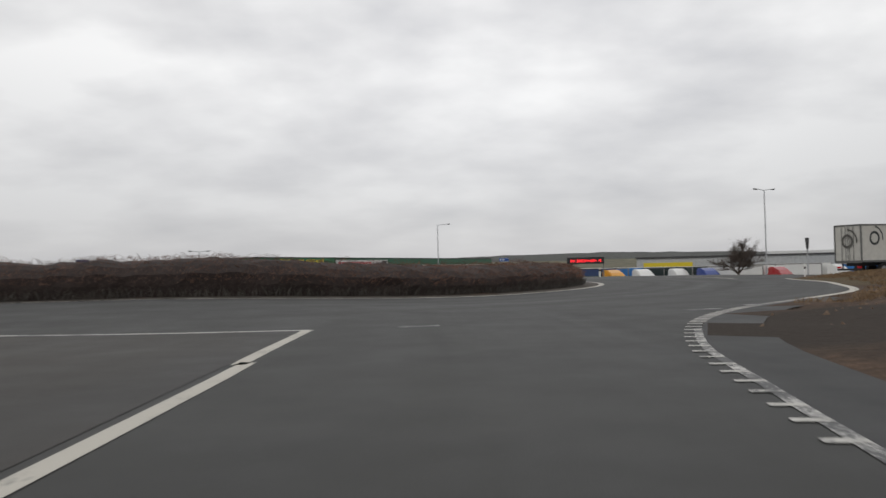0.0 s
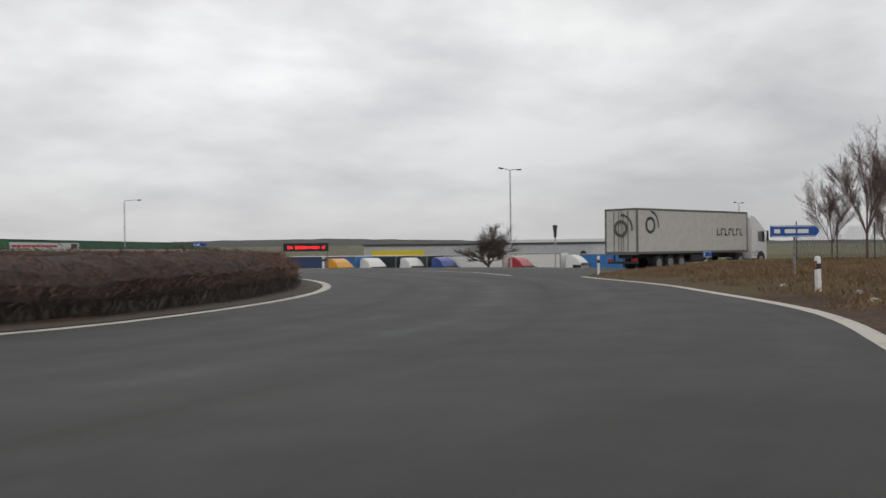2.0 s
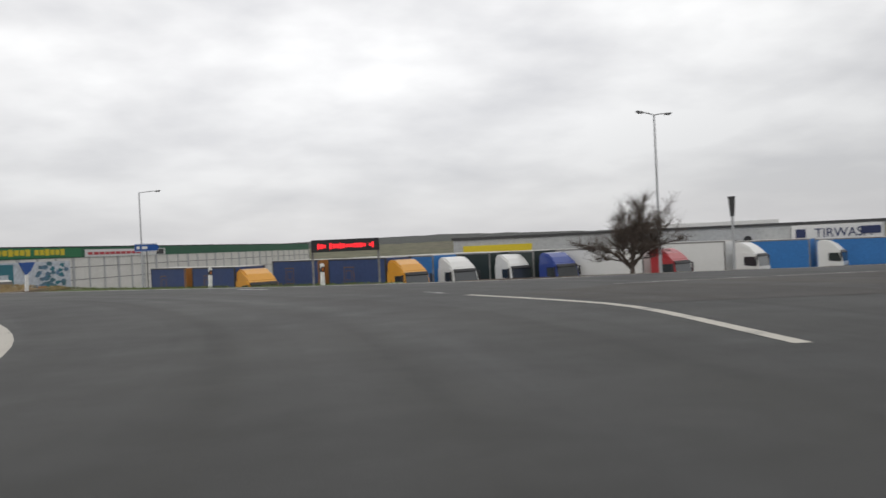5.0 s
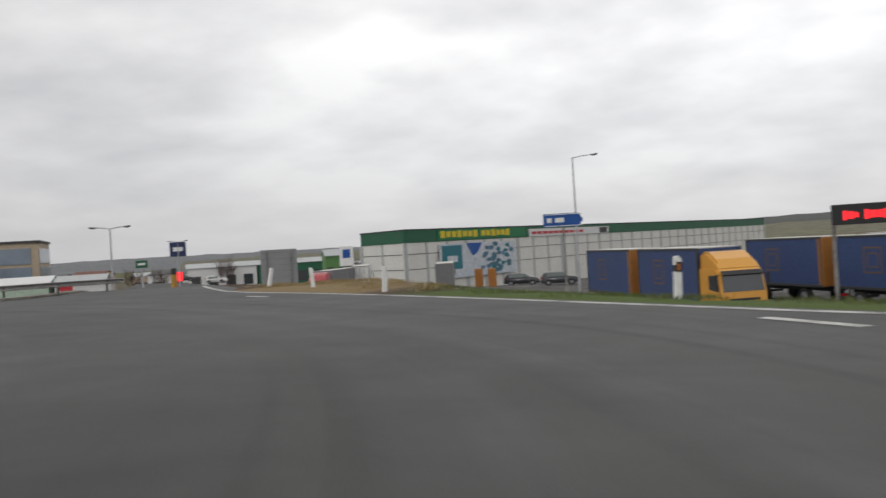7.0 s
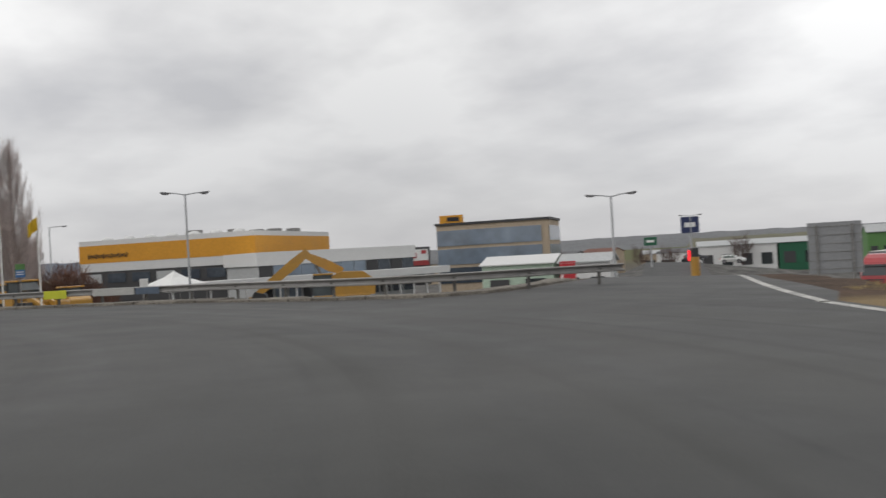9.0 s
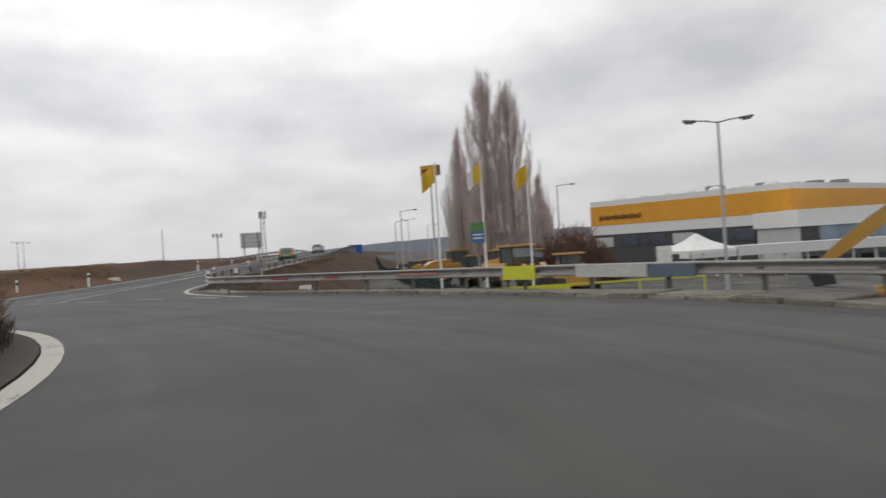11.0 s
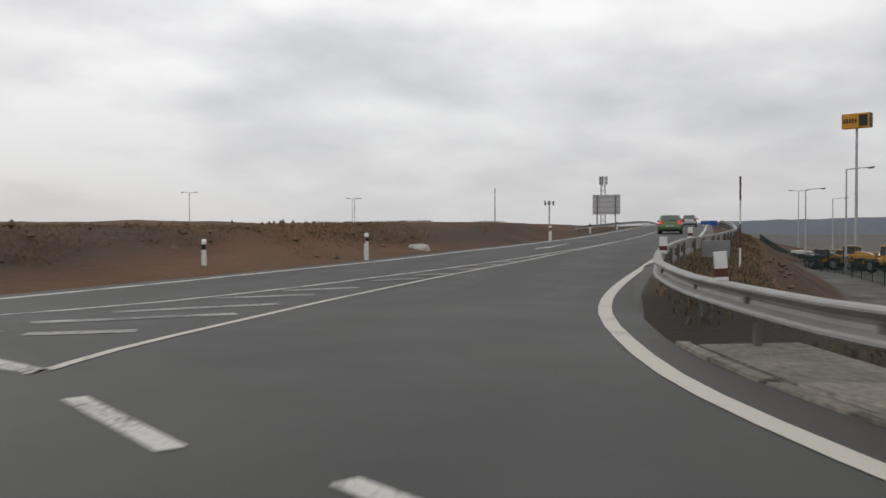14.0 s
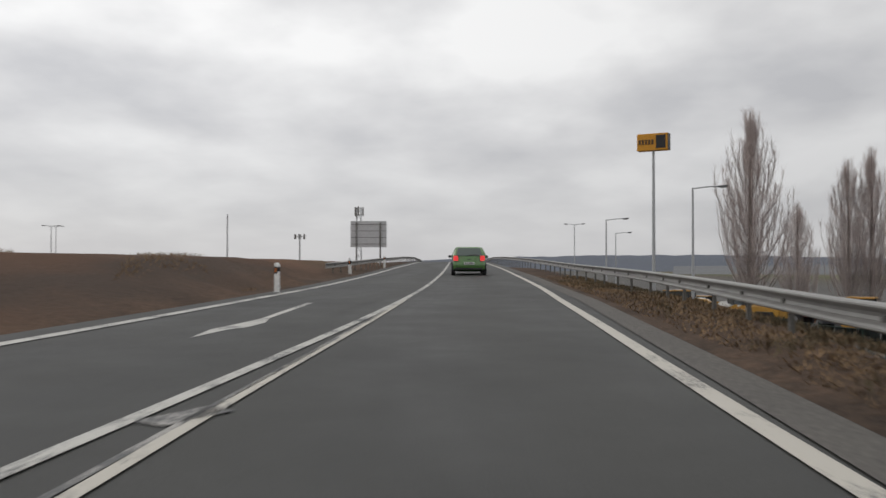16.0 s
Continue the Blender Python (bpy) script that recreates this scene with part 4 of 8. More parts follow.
def hedge():
    rng = random.Random(11)
    n = 420
    top = lambda a, f: 1.22 + 0.16 * math.exp(-((a % math.tau - 5.0) / 0.45) ** 2) + 0.16 * noise.noise((math.cos(a) * 9, math.sin(a) * 9, f)) + 0.12 * noise.noise((math.cos(a) * 34, math.sin(a) * 34, f))
    sec = [(2.1, 0.02), (1.95, 0.35), (1.95, 0.6), (2.3, 0.78), (2.8, 0.87), (3.5, 0.88), (4.2, 0.86), (5.0, 0.74), (5.4, 0.4), (5.5, 0.0)]
    verts, faces = [], []
    for i in range(n):
        a = i * math.tau / n
        h = top(a, 1)
        for j, (inset, z) in enumerate(sec):
            wob = 0.13 * noise.noise((math.cos(a) * 40 + j, math.sin(a) * 40, j * 1.7))
            x, y = hedge_edge(a, inset + wob)
            verts.append((x, y, land_z(x, y) - 0.05 + z * h + (0.1 * noise.noise((x * 2.1, y * 2.1, j)) if 0 < j < 9 else 0)))
    k = len(sec)
    for i in range(n):
        for j in range(k - 1):
            a, b = i * k + j, ((i + 1) % n) * k + j
            faces.append((a, b, b + 1, a + 1))
    ob = thing("hedge", "leafless reddish-brown hedge ring on the central island", "hedge")
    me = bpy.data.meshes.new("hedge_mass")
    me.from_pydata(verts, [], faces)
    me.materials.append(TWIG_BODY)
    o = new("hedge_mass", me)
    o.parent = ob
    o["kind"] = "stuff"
    # twigs on the top and flanks
    spots, low = [], []
    while len(spots) < 120000:
        a = rng.uniform(0, math.tau)
        inset = rng.uniform(1.85, 5.2)
        if rng.random() < 0.5:
            inset = rng.uniform(1.8, 2.6)
        x, y = hedge_edge(a, inset - 0.05)
        h = top(a, 1) * (0.62 + 0.34 * min(1, (inset - 1.7) / 0.7))
        up = rng.uniform(0.30, 1.0) if inset < 2.6 else rng.uniform(0.72, 0.98)
        tuft = 0.22 * max(0.0, noise.noise((x * 0.9, y * 0.9, 5))) if up > 0.85 else 0.0
        spots.append((x, y, land_z(x, y) + h * up - 0.12 + tuft, up))
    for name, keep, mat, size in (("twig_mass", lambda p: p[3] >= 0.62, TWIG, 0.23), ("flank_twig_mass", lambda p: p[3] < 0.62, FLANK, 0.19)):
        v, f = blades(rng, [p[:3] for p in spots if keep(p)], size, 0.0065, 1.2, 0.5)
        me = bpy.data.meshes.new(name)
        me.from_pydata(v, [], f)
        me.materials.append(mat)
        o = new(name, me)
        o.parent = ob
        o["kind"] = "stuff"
    while len(low) < 14000:
        a = rng.uniform(0, math.tau)
        x, y = hedge_edge(a, rng.uniform(1.7, 2.35))
        low.append((x, y, land_z(x, y) - 0.03))
    v, f = blades(rng, low, 0.36, 0.006, 0.7)
    me = bpy.data.meshes.new("stem_mass")
    me.from_pydata(v, [], f)
    me.materials.append(STEMS)
    o = new("stem_mass", me)
    o.parent = ob
    o["kind"] = "stuff"


hedge()


# ---- grass on the verges ----
def scatter(name, rng_seed, count, area, keep, mat, label, length=0.35, width=0.012, lean=0.8, near=0.35, thin=0.5):
    rng = random.Random(rng_seed)
    x0, y0, x1, y1 = area
    spots, tries = [], 0
    while len(spots) < count and tries < count * 12:
        tries += 1
        x, y = rng.uniform(x0, x1), rng.uniform(y0, y1)
        if not keep(x, y) or inside(OUTLINE, x, y):
            continue
        d = edge_distance(x, y)[0]
        if d < near or noise.noise((x * 0.5, y * 0.5, rng_seed)) < -0.28 + thin * (d < 1.2):
            continue
        spots.append((x, y, land_z(x, y) - 0.02))
    v, f = blades(rng, spots, length, width, lean)
    return stuff(name, v, f, mat, label, "grass")


scatter("dry_grass", 3, 68000, (6, 20, 46, 62), lambda x, y: y < 50 + 0.5 * (x - 18) and x > 8 and edge_distance(x, y)[0] < 16, MAT_GRASS, "matted dry brown grass on the verge", 0.17, 0.009, 1.1)
scatter("green_grass", 5, 16000, (1.5, 76, 22, 94), lambda x, y: edge_distance(x, y)[0] < 9, GREEN_GRASS, "short green grass on the slope", 0.09, 0.012)
scatter("bank_grass", 8, 9000, (-100, 44, -48, 66), lambda x, y: noise.noise((x * 0.12, y * 0.3, 2)) > 0.05 and edge_distance(x, y)[0] < 7, DRY_GRASS, "sparse dry grass on the earth bank", 0.12, 0.012)
scatter("mound_grass", 7, 15000, (-10, 84, 2.6, 98), lambda x, y: edge_distance(x, y)[0] < 9, TAN_GRASS, "tan dry grass on the low mound", 0.1, 0.012)
scatter("roadside_weeds", 9, 14000, (-110, 74, -16, 92), lambda x, y: edge_distance(x, y)[0] < 2.4, DULL_GRASS, "short dull weeds along the crash barrier", 0.1)


scatter("barrier_grass", 14, 24000, (-112, 74.2, -59, 79.5), lambda x, y: edge_distance(x, y)[0] < 2.6, MAT_GRASS, "matted dry brown grass on the ramp's shoulder", 0.055, 0.010, 1.6, 0.22, 0.0)
scatter("foot_grass", 12, 9000, (-82, 52, -48, 66), lambda x, y: edge_distance(x, y)[0] < 5, MAT_GRASS, "short tan grass at the foot of the bank", 0.11, 0.011)


def clods():
    """Lumps of soil and rubble on the bank and the verges, one joined mesh."""
    rng = random.Random(77)
    verts, faces = [], []
    spots = [(rng.uniform(-80, -48), rng.triangular(50, 65.5, 63)) for _ in range(900)] + [(rng.uniform(4, 12), rng.uniform(6, 22)) for _ in range(260)] + [(rng.uniform(-80, -50), rng.uniform(77, 81)) for _ in range(240)]
    for x, y in spots:
        if inside(OUTLINE, x, y) or edge_distance(x, y)[0] < 0.7:
            continue
        r = 0.03 + 0.13 * rng.random() ** 3
        z = land_z(x, y) + r * 0.2
        k = len(verts)
        for dx, dy, dz in ((1, 0, 0), (0, 1, 0), (-1, 0, 0), (0, -1, 0), (0, 0, 0.9), (0, 0, -0.7)):
            s = r * rng.uniform(0.6, 1.3)
            verts.append((x + dx * s + rng.uniform(-.3, .3) * r, y + dy * s + rng.uniform(-.3, .3) * r, z + dz * s))
        for a, b in ((0, 1), (1, 2), (2, 3), (3, 0)):
            faces += [(k + a, k + b, k + 4), (k + b, k + a, k + 5)]
    stuff("soil_clods", verts, faces, CLOD, "clods of brown soil and small rubble", "soil")


CLOD = material("soil_clod", (0.15, 0.105, 0.072), 0.95, var=0.3, scale=0.8, fine=8, second=(0.07, 0.05, 0.036))
clods()


# ---- bare trees ----
FUZZ = []


def fuzz_mesh(rng, name, mat, parent, w):
    """Fine twigs along the last segments, two crossed slivers each."""
    verts, faces = [], []
    for p, q in FUZZ:
        for _ in range(3):
            b = p.lerp(q, rng.random())
            tip = b + (q - p).normalized() * rng.uniform(0.1, 0.5) + Vector((rng.uniform(-1, 1), rng.uniform(-1, 1), rng.uniform(-0.4, 0.8))) * 0.36
            a = rng.uniform(0, math.tau)
            for off in (Vector((math.cos(a), math.sin(a), 0)) * w, Vector((0, 0, 1)) * w):
                k = len(verts)
                verts.extend([tuple(b - off), tuple(b + off), tuple(tip)])
                faces.append((k, k + 1, k + 2))
    FUZZ.clear()
    me = bpy.data.meshes.new(name)
    me.from_pydata(verts, [], faces)
    me.materials.append(mat)
    o = new(name, me)
    o.parent = parent
    o["kind"] = "stuff"


def grow(bm_wood, bm_twig, rng, p, d, length, radius, level, upright, twig_len):
    steps = 3
    for s in range(steps):
        d = (d + Vector((rng.uniform(-1, 1), rng.uniform(-1, 1), rng.uniform(-0.3, 0.9) * upright)) * 0.16).normalized()
        q = p + d * (length / steps)
        r2 = radius * (1 - 0.22 * (s + 1) / steps * 1.2)
        rod(bm_wood if level < 3 else bm_twig, p, q, radius, r2, 6 if level < 2 else 3, False)
        if level >= 2:
            FUZZ.append((p.copy(), q.copy()))
        p, radius = q, r2
        if level < 4 and (s > 0 or level > 0):
            for _ in range(2 if level < 3 else 3):
                if rng.random() < 0.75:
                    side = Vector((rng.uniform(-1, 1), rng.uniform(-1, 1), rng.uniform(-0.2, 0.9))).normalized()
                    nd = (d * (0.45 + upright * 0.9) + side * (1.0 - 0.35 * upright)).normalized()
                    grow(bm_wood, bm_twig, rng, p, nd, length * rng.uniform(0.5, 0.75), radius * 0.55, level + 1, upright, twig_len)


def bare_tree(seed, height, label, spread=0.0, trunk=0.16, lean=(0, 0), up=0.35, bark=None, fine=0.009, bare=0.28, reach=1.0):
    rng = random.Random(seed)
    ob = thing("tree", label, "tree")
    wood, twig = bmesh.new(), bmesh.new()
    p = Vector((0, 0, -0.2))
    d = Vector((lean[0], lean[1], 1)).normalized()
    q = p + d * height * bare
    rod(wood, p, q, trunk, trunk * 0.8, 8, False)
    for k in range(5):
        a = k * math.tau / 5 + rng.uniform(-.4, .4)
        nd = (d + Vector((math.cos(a), math.sin(a), 0)) * rng.uniform(0.45, 0.8 + spread)).normalized()
        grow(wood, twig, rng, q - d * rng.uniform(0, height * 0.06), nd, reach * height * rng.uniform(0.34, 0.46), trunk * 0.55, 1, up, 0.5)
    grow(wood, twig, rng, q, d, reach * height * 0.45, trunk * 0.7, 1, max(0.5, up), 0.5)
    part("trunk", wood, bark or BARK, ob)
    part("crown", twig, bark or BARK, ob)
    fuzz_mesh(rng, "twig_spray", bark or BARK, ob, fine)
    return ob


POPLAR_TWIG = material("poplar_twigs", (0.60, 0.52, 0.49), 0.9, var=0.3, scale=0.8, fine=10)


POPLAR_BARK = material("poplar_bark", (0.31, 0.265, 0.245), 0.9, var=0.3, scale=2, fine=20)


def poplar(seed, height, width):
    rng = random.Random(seed)
    ob = thing("poplar_tree", "tall slender leafless poplar with upright branches", "tree", "poplars")
    wood = bmesh.new()
    rod(wood, (0, 0, -0.3), (0, 0, height * 0.5), 0.30, 0.16, 8, False)
    rod(wood, (0, 0, height * 0.5), (0, 0, height * 0.92), 0.16, 0.03, 6, False)
    verts, faces = [], []

    def sliver(p, q, w):
        a = rng.uniform(0, math.tau)
        off = Vector((math.cos(a), math.sin(a), 0)) * w
        k = len(verts)
        verts.extend([tuple(p - off), tuple(p + off), tuple(q)])
        faces.append((k, k + 1, k + 2))
        off = Vector((-math.sin(a), math.cos(a), 0)) * w
        verts.extend([tuple(p - off), tuple(p + off), tuple(q)])
        faces.append((k + 3, k + 4, k + 5))

    for k in range(170):
        f = (k + rng.random()) / 170
        z = height * (0.04 + 0.72 * f ** 1.15)
        a = rng.uniform(0, math.tau)
        prof = width * (0.06 + 0.94 * math.sin(math.pi * (0.30 + f * 0.68)) ** 0.95) * rng.uniform(0.3, 1.08)
        L = height * rng.uniform(0.24, 0.40) * (1.05 - 0.6 * f)
        out = Vector((math.cos(a), math.sin(a), 0))
        path = [Vector((0, 0, z))]
        for fr, fz in ((0.45, 0.16), (0.80, 0.42), (0.97, 0.72), (1.0, 1.0)):
            path.append(out * prof * fr + Vector((rng.uniform(-.09, .09), rng.uniform(-.09, .09), z + L * fz)))
        r = 0.026 * (1.2 - f)
        for i in range(4):
            rod(wood, path[i], path[i + 1], r * (1 - 0.22 * i), r * (0.78 - 0.22 * i) + 0.004, 4, False)
        for _ in range(95):
            i = rng.choice((0, 1, 1, 2, 2, 2, 3, 3, 3))
            b = path[i].lerp(path[i + 1], rng.random())
            q = b + Vector((rng.uniform(-1, 1) * 0.5, rng.uniform(-1, 1) * 0.5, rng.uniform(0.35, 1.0)))
            sliver(b, q, 0.006)
    part("trunk", wood, POPLAR_BARK, ob)
    me = bpy.data.meshes.new("crown")
    me.from_pydata(verts, [], faces)
    me.materials.append(POPLAR_TWIG)
    o = new("crown", me)
    o.parent = ob
    return ob


t = bare_tree(21, 5.2, "small leafless fruit tree with a crooked spreading crown", 0.55, 0.13, (0.03, 0), up=0.25, fine=0.007, bare=0.5, reach=0.68)
t.matrix_world = pose(27.75, 80.0, land_z(27.75, 80.0), 0, 0, 20)
RED_BARK = material("reddish_bark", (0.15, 0.10, 0.088), 0.9, var=0.3, scale=3, fine=25)
rough = bare_tree(5, 7.2, "leafless roadside tree with thin upright branches", -0.4, 0.085, up=1.0, bark=RED_BARK, fine=0.008)
rough.matrix_world = pose(48.0, 62.5, land_z(48, 62.5), 0, 0, 0)
for x, y, s, a in ((52.5, 63.0, 0.95, 80), (54.5, 60.5, 1.0, 170), (46.2, 63.7, 0.66, 250), (58.5, 63.5, 1.0, 300), (44.5, 57.5, 0.5, 40), (61, 59, 1.0, 10), (51.2, 61.2, 1.0, 120), (56.5, 62, 1.0, 220)):
    c = copy_thing(rough, pose(x, y, land_z(x, y), 0, 0, a) @ Matrix.Scale(s, 4))
pop = poplar(3, 17.4, 2.75)
# place, height of the top, slenderness, turn
for x, y, top, slim, a in ((-76.6, 92.6, 13.0, 0.9, 150), (-88.8, 90.2, 11.5, 0.62, 70), (-86.2, 91.4, 8.6, 0.8, 10), (-101.8, 91.6, 6.6, 1.0, 33), (-105.1, 100.4, 5.9, 1.0, 300),
                           (-133.3, 94.4, 13.4, 1.12, 200), (-172.0, 113.6, 9.3, 1.0, 260), (-140.5, 107.0, 11.5, 1.0, 30), (-140.8, 105.2, 10.6, 0.9, 100)):
    k = (top - land_z(x, y)) / 16.4
    copy_thing(pop, pose(x, y, land_z(x, y), 0, 0, a) @ Matrix.Diagonal((k * slim, k * slim, k, 1)))
pop.matrix_world = pose(-77.3, 91.0, land_z(-77.3, 91.0), 0, 0, 0) @ Matrix.Scale((13.9 - land_z(-77.3, 91.0)) / 16.4, 4)


# ---- wooded ridges on the horizon ----
def ridge(name, r, a0, a1, heights, mat, label):
    """A long hill: heights are (bearing, metres) along it, bearing in degrees to the left of ahead."""
    bm = bmesh.new()
    rows, n = [], int(abs(a1 - a0) * 3)
    for i in range(n + 1):
        b = a0 + (a1 - a0) * i / n
        h = float(np.interp(b, [p[0] for p in heights], [p[1] for p in heights]))
        h += r * 0.0011 * noise.noise((b * 0.9, r, 0)) + r * 0.0006 * noise.noise((b * 6, r, 4))
        c, s = -math.sin(radians(b)), math.cos(radians(b))
        rows.append([bm.verts.new((c * k - 20, s * k + 50, z)) for k, z in ((r * 0.75, -9), (r * 0.9, -9 + (h + 9) * 0.55), (r, h), (r * 1.1, h * 0.7), (r * 1.25, -20))])
    for a, b in zip(rows, rows[1:]):
        for j in range(4):
            bm.faces.new((a[j], b[j], b[j + 1], a[j + 1]))
    solid(name, bm, mat, label, "hill", kind="structure", smooth=True)


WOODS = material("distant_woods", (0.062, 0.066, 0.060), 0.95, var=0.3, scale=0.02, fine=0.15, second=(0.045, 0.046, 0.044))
# distance haze is put into the next two hill colours
HAZE_BLUE_WOODS = material("far_haze_blue_woods", (0.085, 0.098, 0.125), 0.95, var=0.15, scale=0.01, fine=0.1, second=(0.07, 0.08, 0.10))
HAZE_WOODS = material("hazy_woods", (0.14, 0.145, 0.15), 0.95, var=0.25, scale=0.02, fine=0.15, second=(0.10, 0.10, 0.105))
FIELDS = material("distant_fields", (0.115, 0.115, 0.065), 0.95, var=0.3, scale=0.006, fine=0.08, second=(0.10, 0.085, 0.06))
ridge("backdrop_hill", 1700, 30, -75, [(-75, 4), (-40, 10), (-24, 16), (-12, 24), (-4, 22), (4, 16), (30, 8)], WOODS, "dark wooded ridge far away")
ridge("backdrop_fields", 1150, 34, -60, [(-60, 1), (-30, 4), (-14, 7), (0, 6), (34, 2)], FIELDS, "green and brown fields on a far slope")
ridge("backdrop_ridge", 1500, 75, 20, [(20, 10), (38, 13), (50, 9), (60, 6), (75, 3)], HAZE_WOODS, "wooded ridge behind the works, paled for haze")
ridge("backdrop_mountain", 2400, 102, 62, [(62, 22), (72, 34), (80, 33), (88, 26), (95, 10), (102, -5)], HAZE_BLUE_WOODS, "wooded hills far away, tinted blue for haze")


# ---- vehicles ----
def paint(name, color, second=None, rough=0.32, var=0.06):
    return material(name, color, rough, 0.0, var, 1.5, 14, second=second or tuple(c * 0.8 for c in color), spec=0.5, coat=0.6)


GREEN_PAINT = paint("green_car_paint", (0.075, 0.175, 0.045), (0.055, 0.12, 0.04))
SILVER_PAINT = paint("silver_car_paint", (0.46, 0.47, 0.48))
WHITE_PAINT = paint("white_truck_paint", (0.66, 0.66, 0.64))
YELLOW_PAINT = paint("yellow_truck_paint", (0.62, 0.29, 0.025))
BLUE_PAINT = paint("blue_truck_paint", (0.022, 0.05, 0.24))
RED_PAINT = paint("red_truck_paint", (0.34, 0.025, 0.03))
DARK_PAINT = paint("dark_car_paint", (0.035, 0.037, 0.045))
TAIL_RED = material("red_lamp_glass", (0.5, 0.02, 0.025), 0.2, var=0.05)
TAIL_WHITE = material("clear_lamp_glass", (0.55, 0.5, 0.48), 0.2, var=0.05)
PLATE = material("number_plate", (0.62, 0.62, 0.60), 0.5, var=0.04)
DARK_PLASTIC = material("dark_plastic", (0.03, 0.03, 0.032), 0.6, var=0.12)
RIM = material("wheel_rim", (0.30, 0.30, 0.31), 0.4, metal=0.7, var=0.1)
CAR_GLASS = material("car_window_glass", (0.05, 0.075, 0.062), 0.06, var=0.05, spec=1.0)


def glow(name, color, strength):
    m = bpy.data.materials.new(name)
    m.use_nodes = True
    b = m.node_tree.nodes["Principled BSDF"]
    b.inputs["Base Color"].default_value = (*color, 1)
    b.inputs["Emission Color"].default_value = (*color, 1)
    b.inputs["Emission Strength"].default_value = strength
    return m


BRAKE_GLOW = glow("lit_tail_lamp", (1.0, 0.045, 0.05), 0.35)
HEAD_GLOW = glow("lit_head_lamp", (1.0, 0.93, 0.75), 5.0)
LED_GLOW = glow("red_led_text", (1.0, 0.02, 0.03), 0.9)


def wheel(parent, x, y, r, w, name="wheel"):
    bm = bmesh.new()
    rod(bm, (x, y - w / 2, r), (x, y + w / 2, r), r, r, 20)
    bmesh.ops.bevel(bm, geom=[e for e in bm.edges if abs(e.verts[0].co.y - e.verts[1].co.y) < 1e-4], offset=w * 0.12, segments=2, affect="EDGES")
    tyre = part(name, bm, RUBBER, parent)
    bm = bmesh.new()
    s = 1 if y > 0 else -1
    rod(bm, (x, y + s * w * 0.35, r), (x, y + s * (w / 2 + 0.012), r), r * 0.62, r * 0.58, 16)
    rod(bm, (x, y + s * (w / 2 + 0.01), r), (x, y + s * (w / 2 + 0.03), r), r * 0.18, r * 0.15, 10)
    part("rim", bm, RIM, tyre)


def puffed(bm, outline, half, narrow, round_=0.06, cuts=7, taper=None):
    """A body from a side outline (x, z): full width low down, narrower above the belt, with rounded flanks."""
    rings = []
    cx = sum(p[0] for p in outline) / len(outline)
    cz = sum(p[1] for p in outline) / len(outline)
    for k in range(cuts):
        v = -1 + 2 * k / (cuts - 1)
        e = abs(v) ** 6
        ring = []
        for x, z in outline:
            d = Vector((cx - x, cz - z))
            q = Vector((x, z)) + d.normalized() * round_ * e
            y = v * half * narrow(q.y) * (taper(q.x) if taper else 1.0)
            ring.append(bm.verts.new((q.x, y, q.y)))
        rings.append(ring)
    n = len(outline)
    for a, b in zip(rings, rings[1:]):
        for i in range(n):
            bm.faces.new((a[i], a[(i + 1) % n], b[(i + 1) % n], b[i]))
    bm.faces.new(rings[0])
    bm.faces.new(rings[-1][::-1])


def quad_panel(bm, corners, depth=0.012):
    """A thin panel on four or more corners."""
    c = [Vector(p) for p in corners]
    n = (c[1] - c[0]).cross(c[2] - c[0]).normalized() * depth
    a = [bm.verts.new(p + n) for p in c]
    b = [bm.verts.new(p - n) for p in c]
    bm.faces.new(a)
    bm.faces.new(b[::-1])
    k = len(c)
    for i in range(k):
        bm.faces.new((a[i], b[i], b[(i + 1) % k], a[(i + 1) % k]))


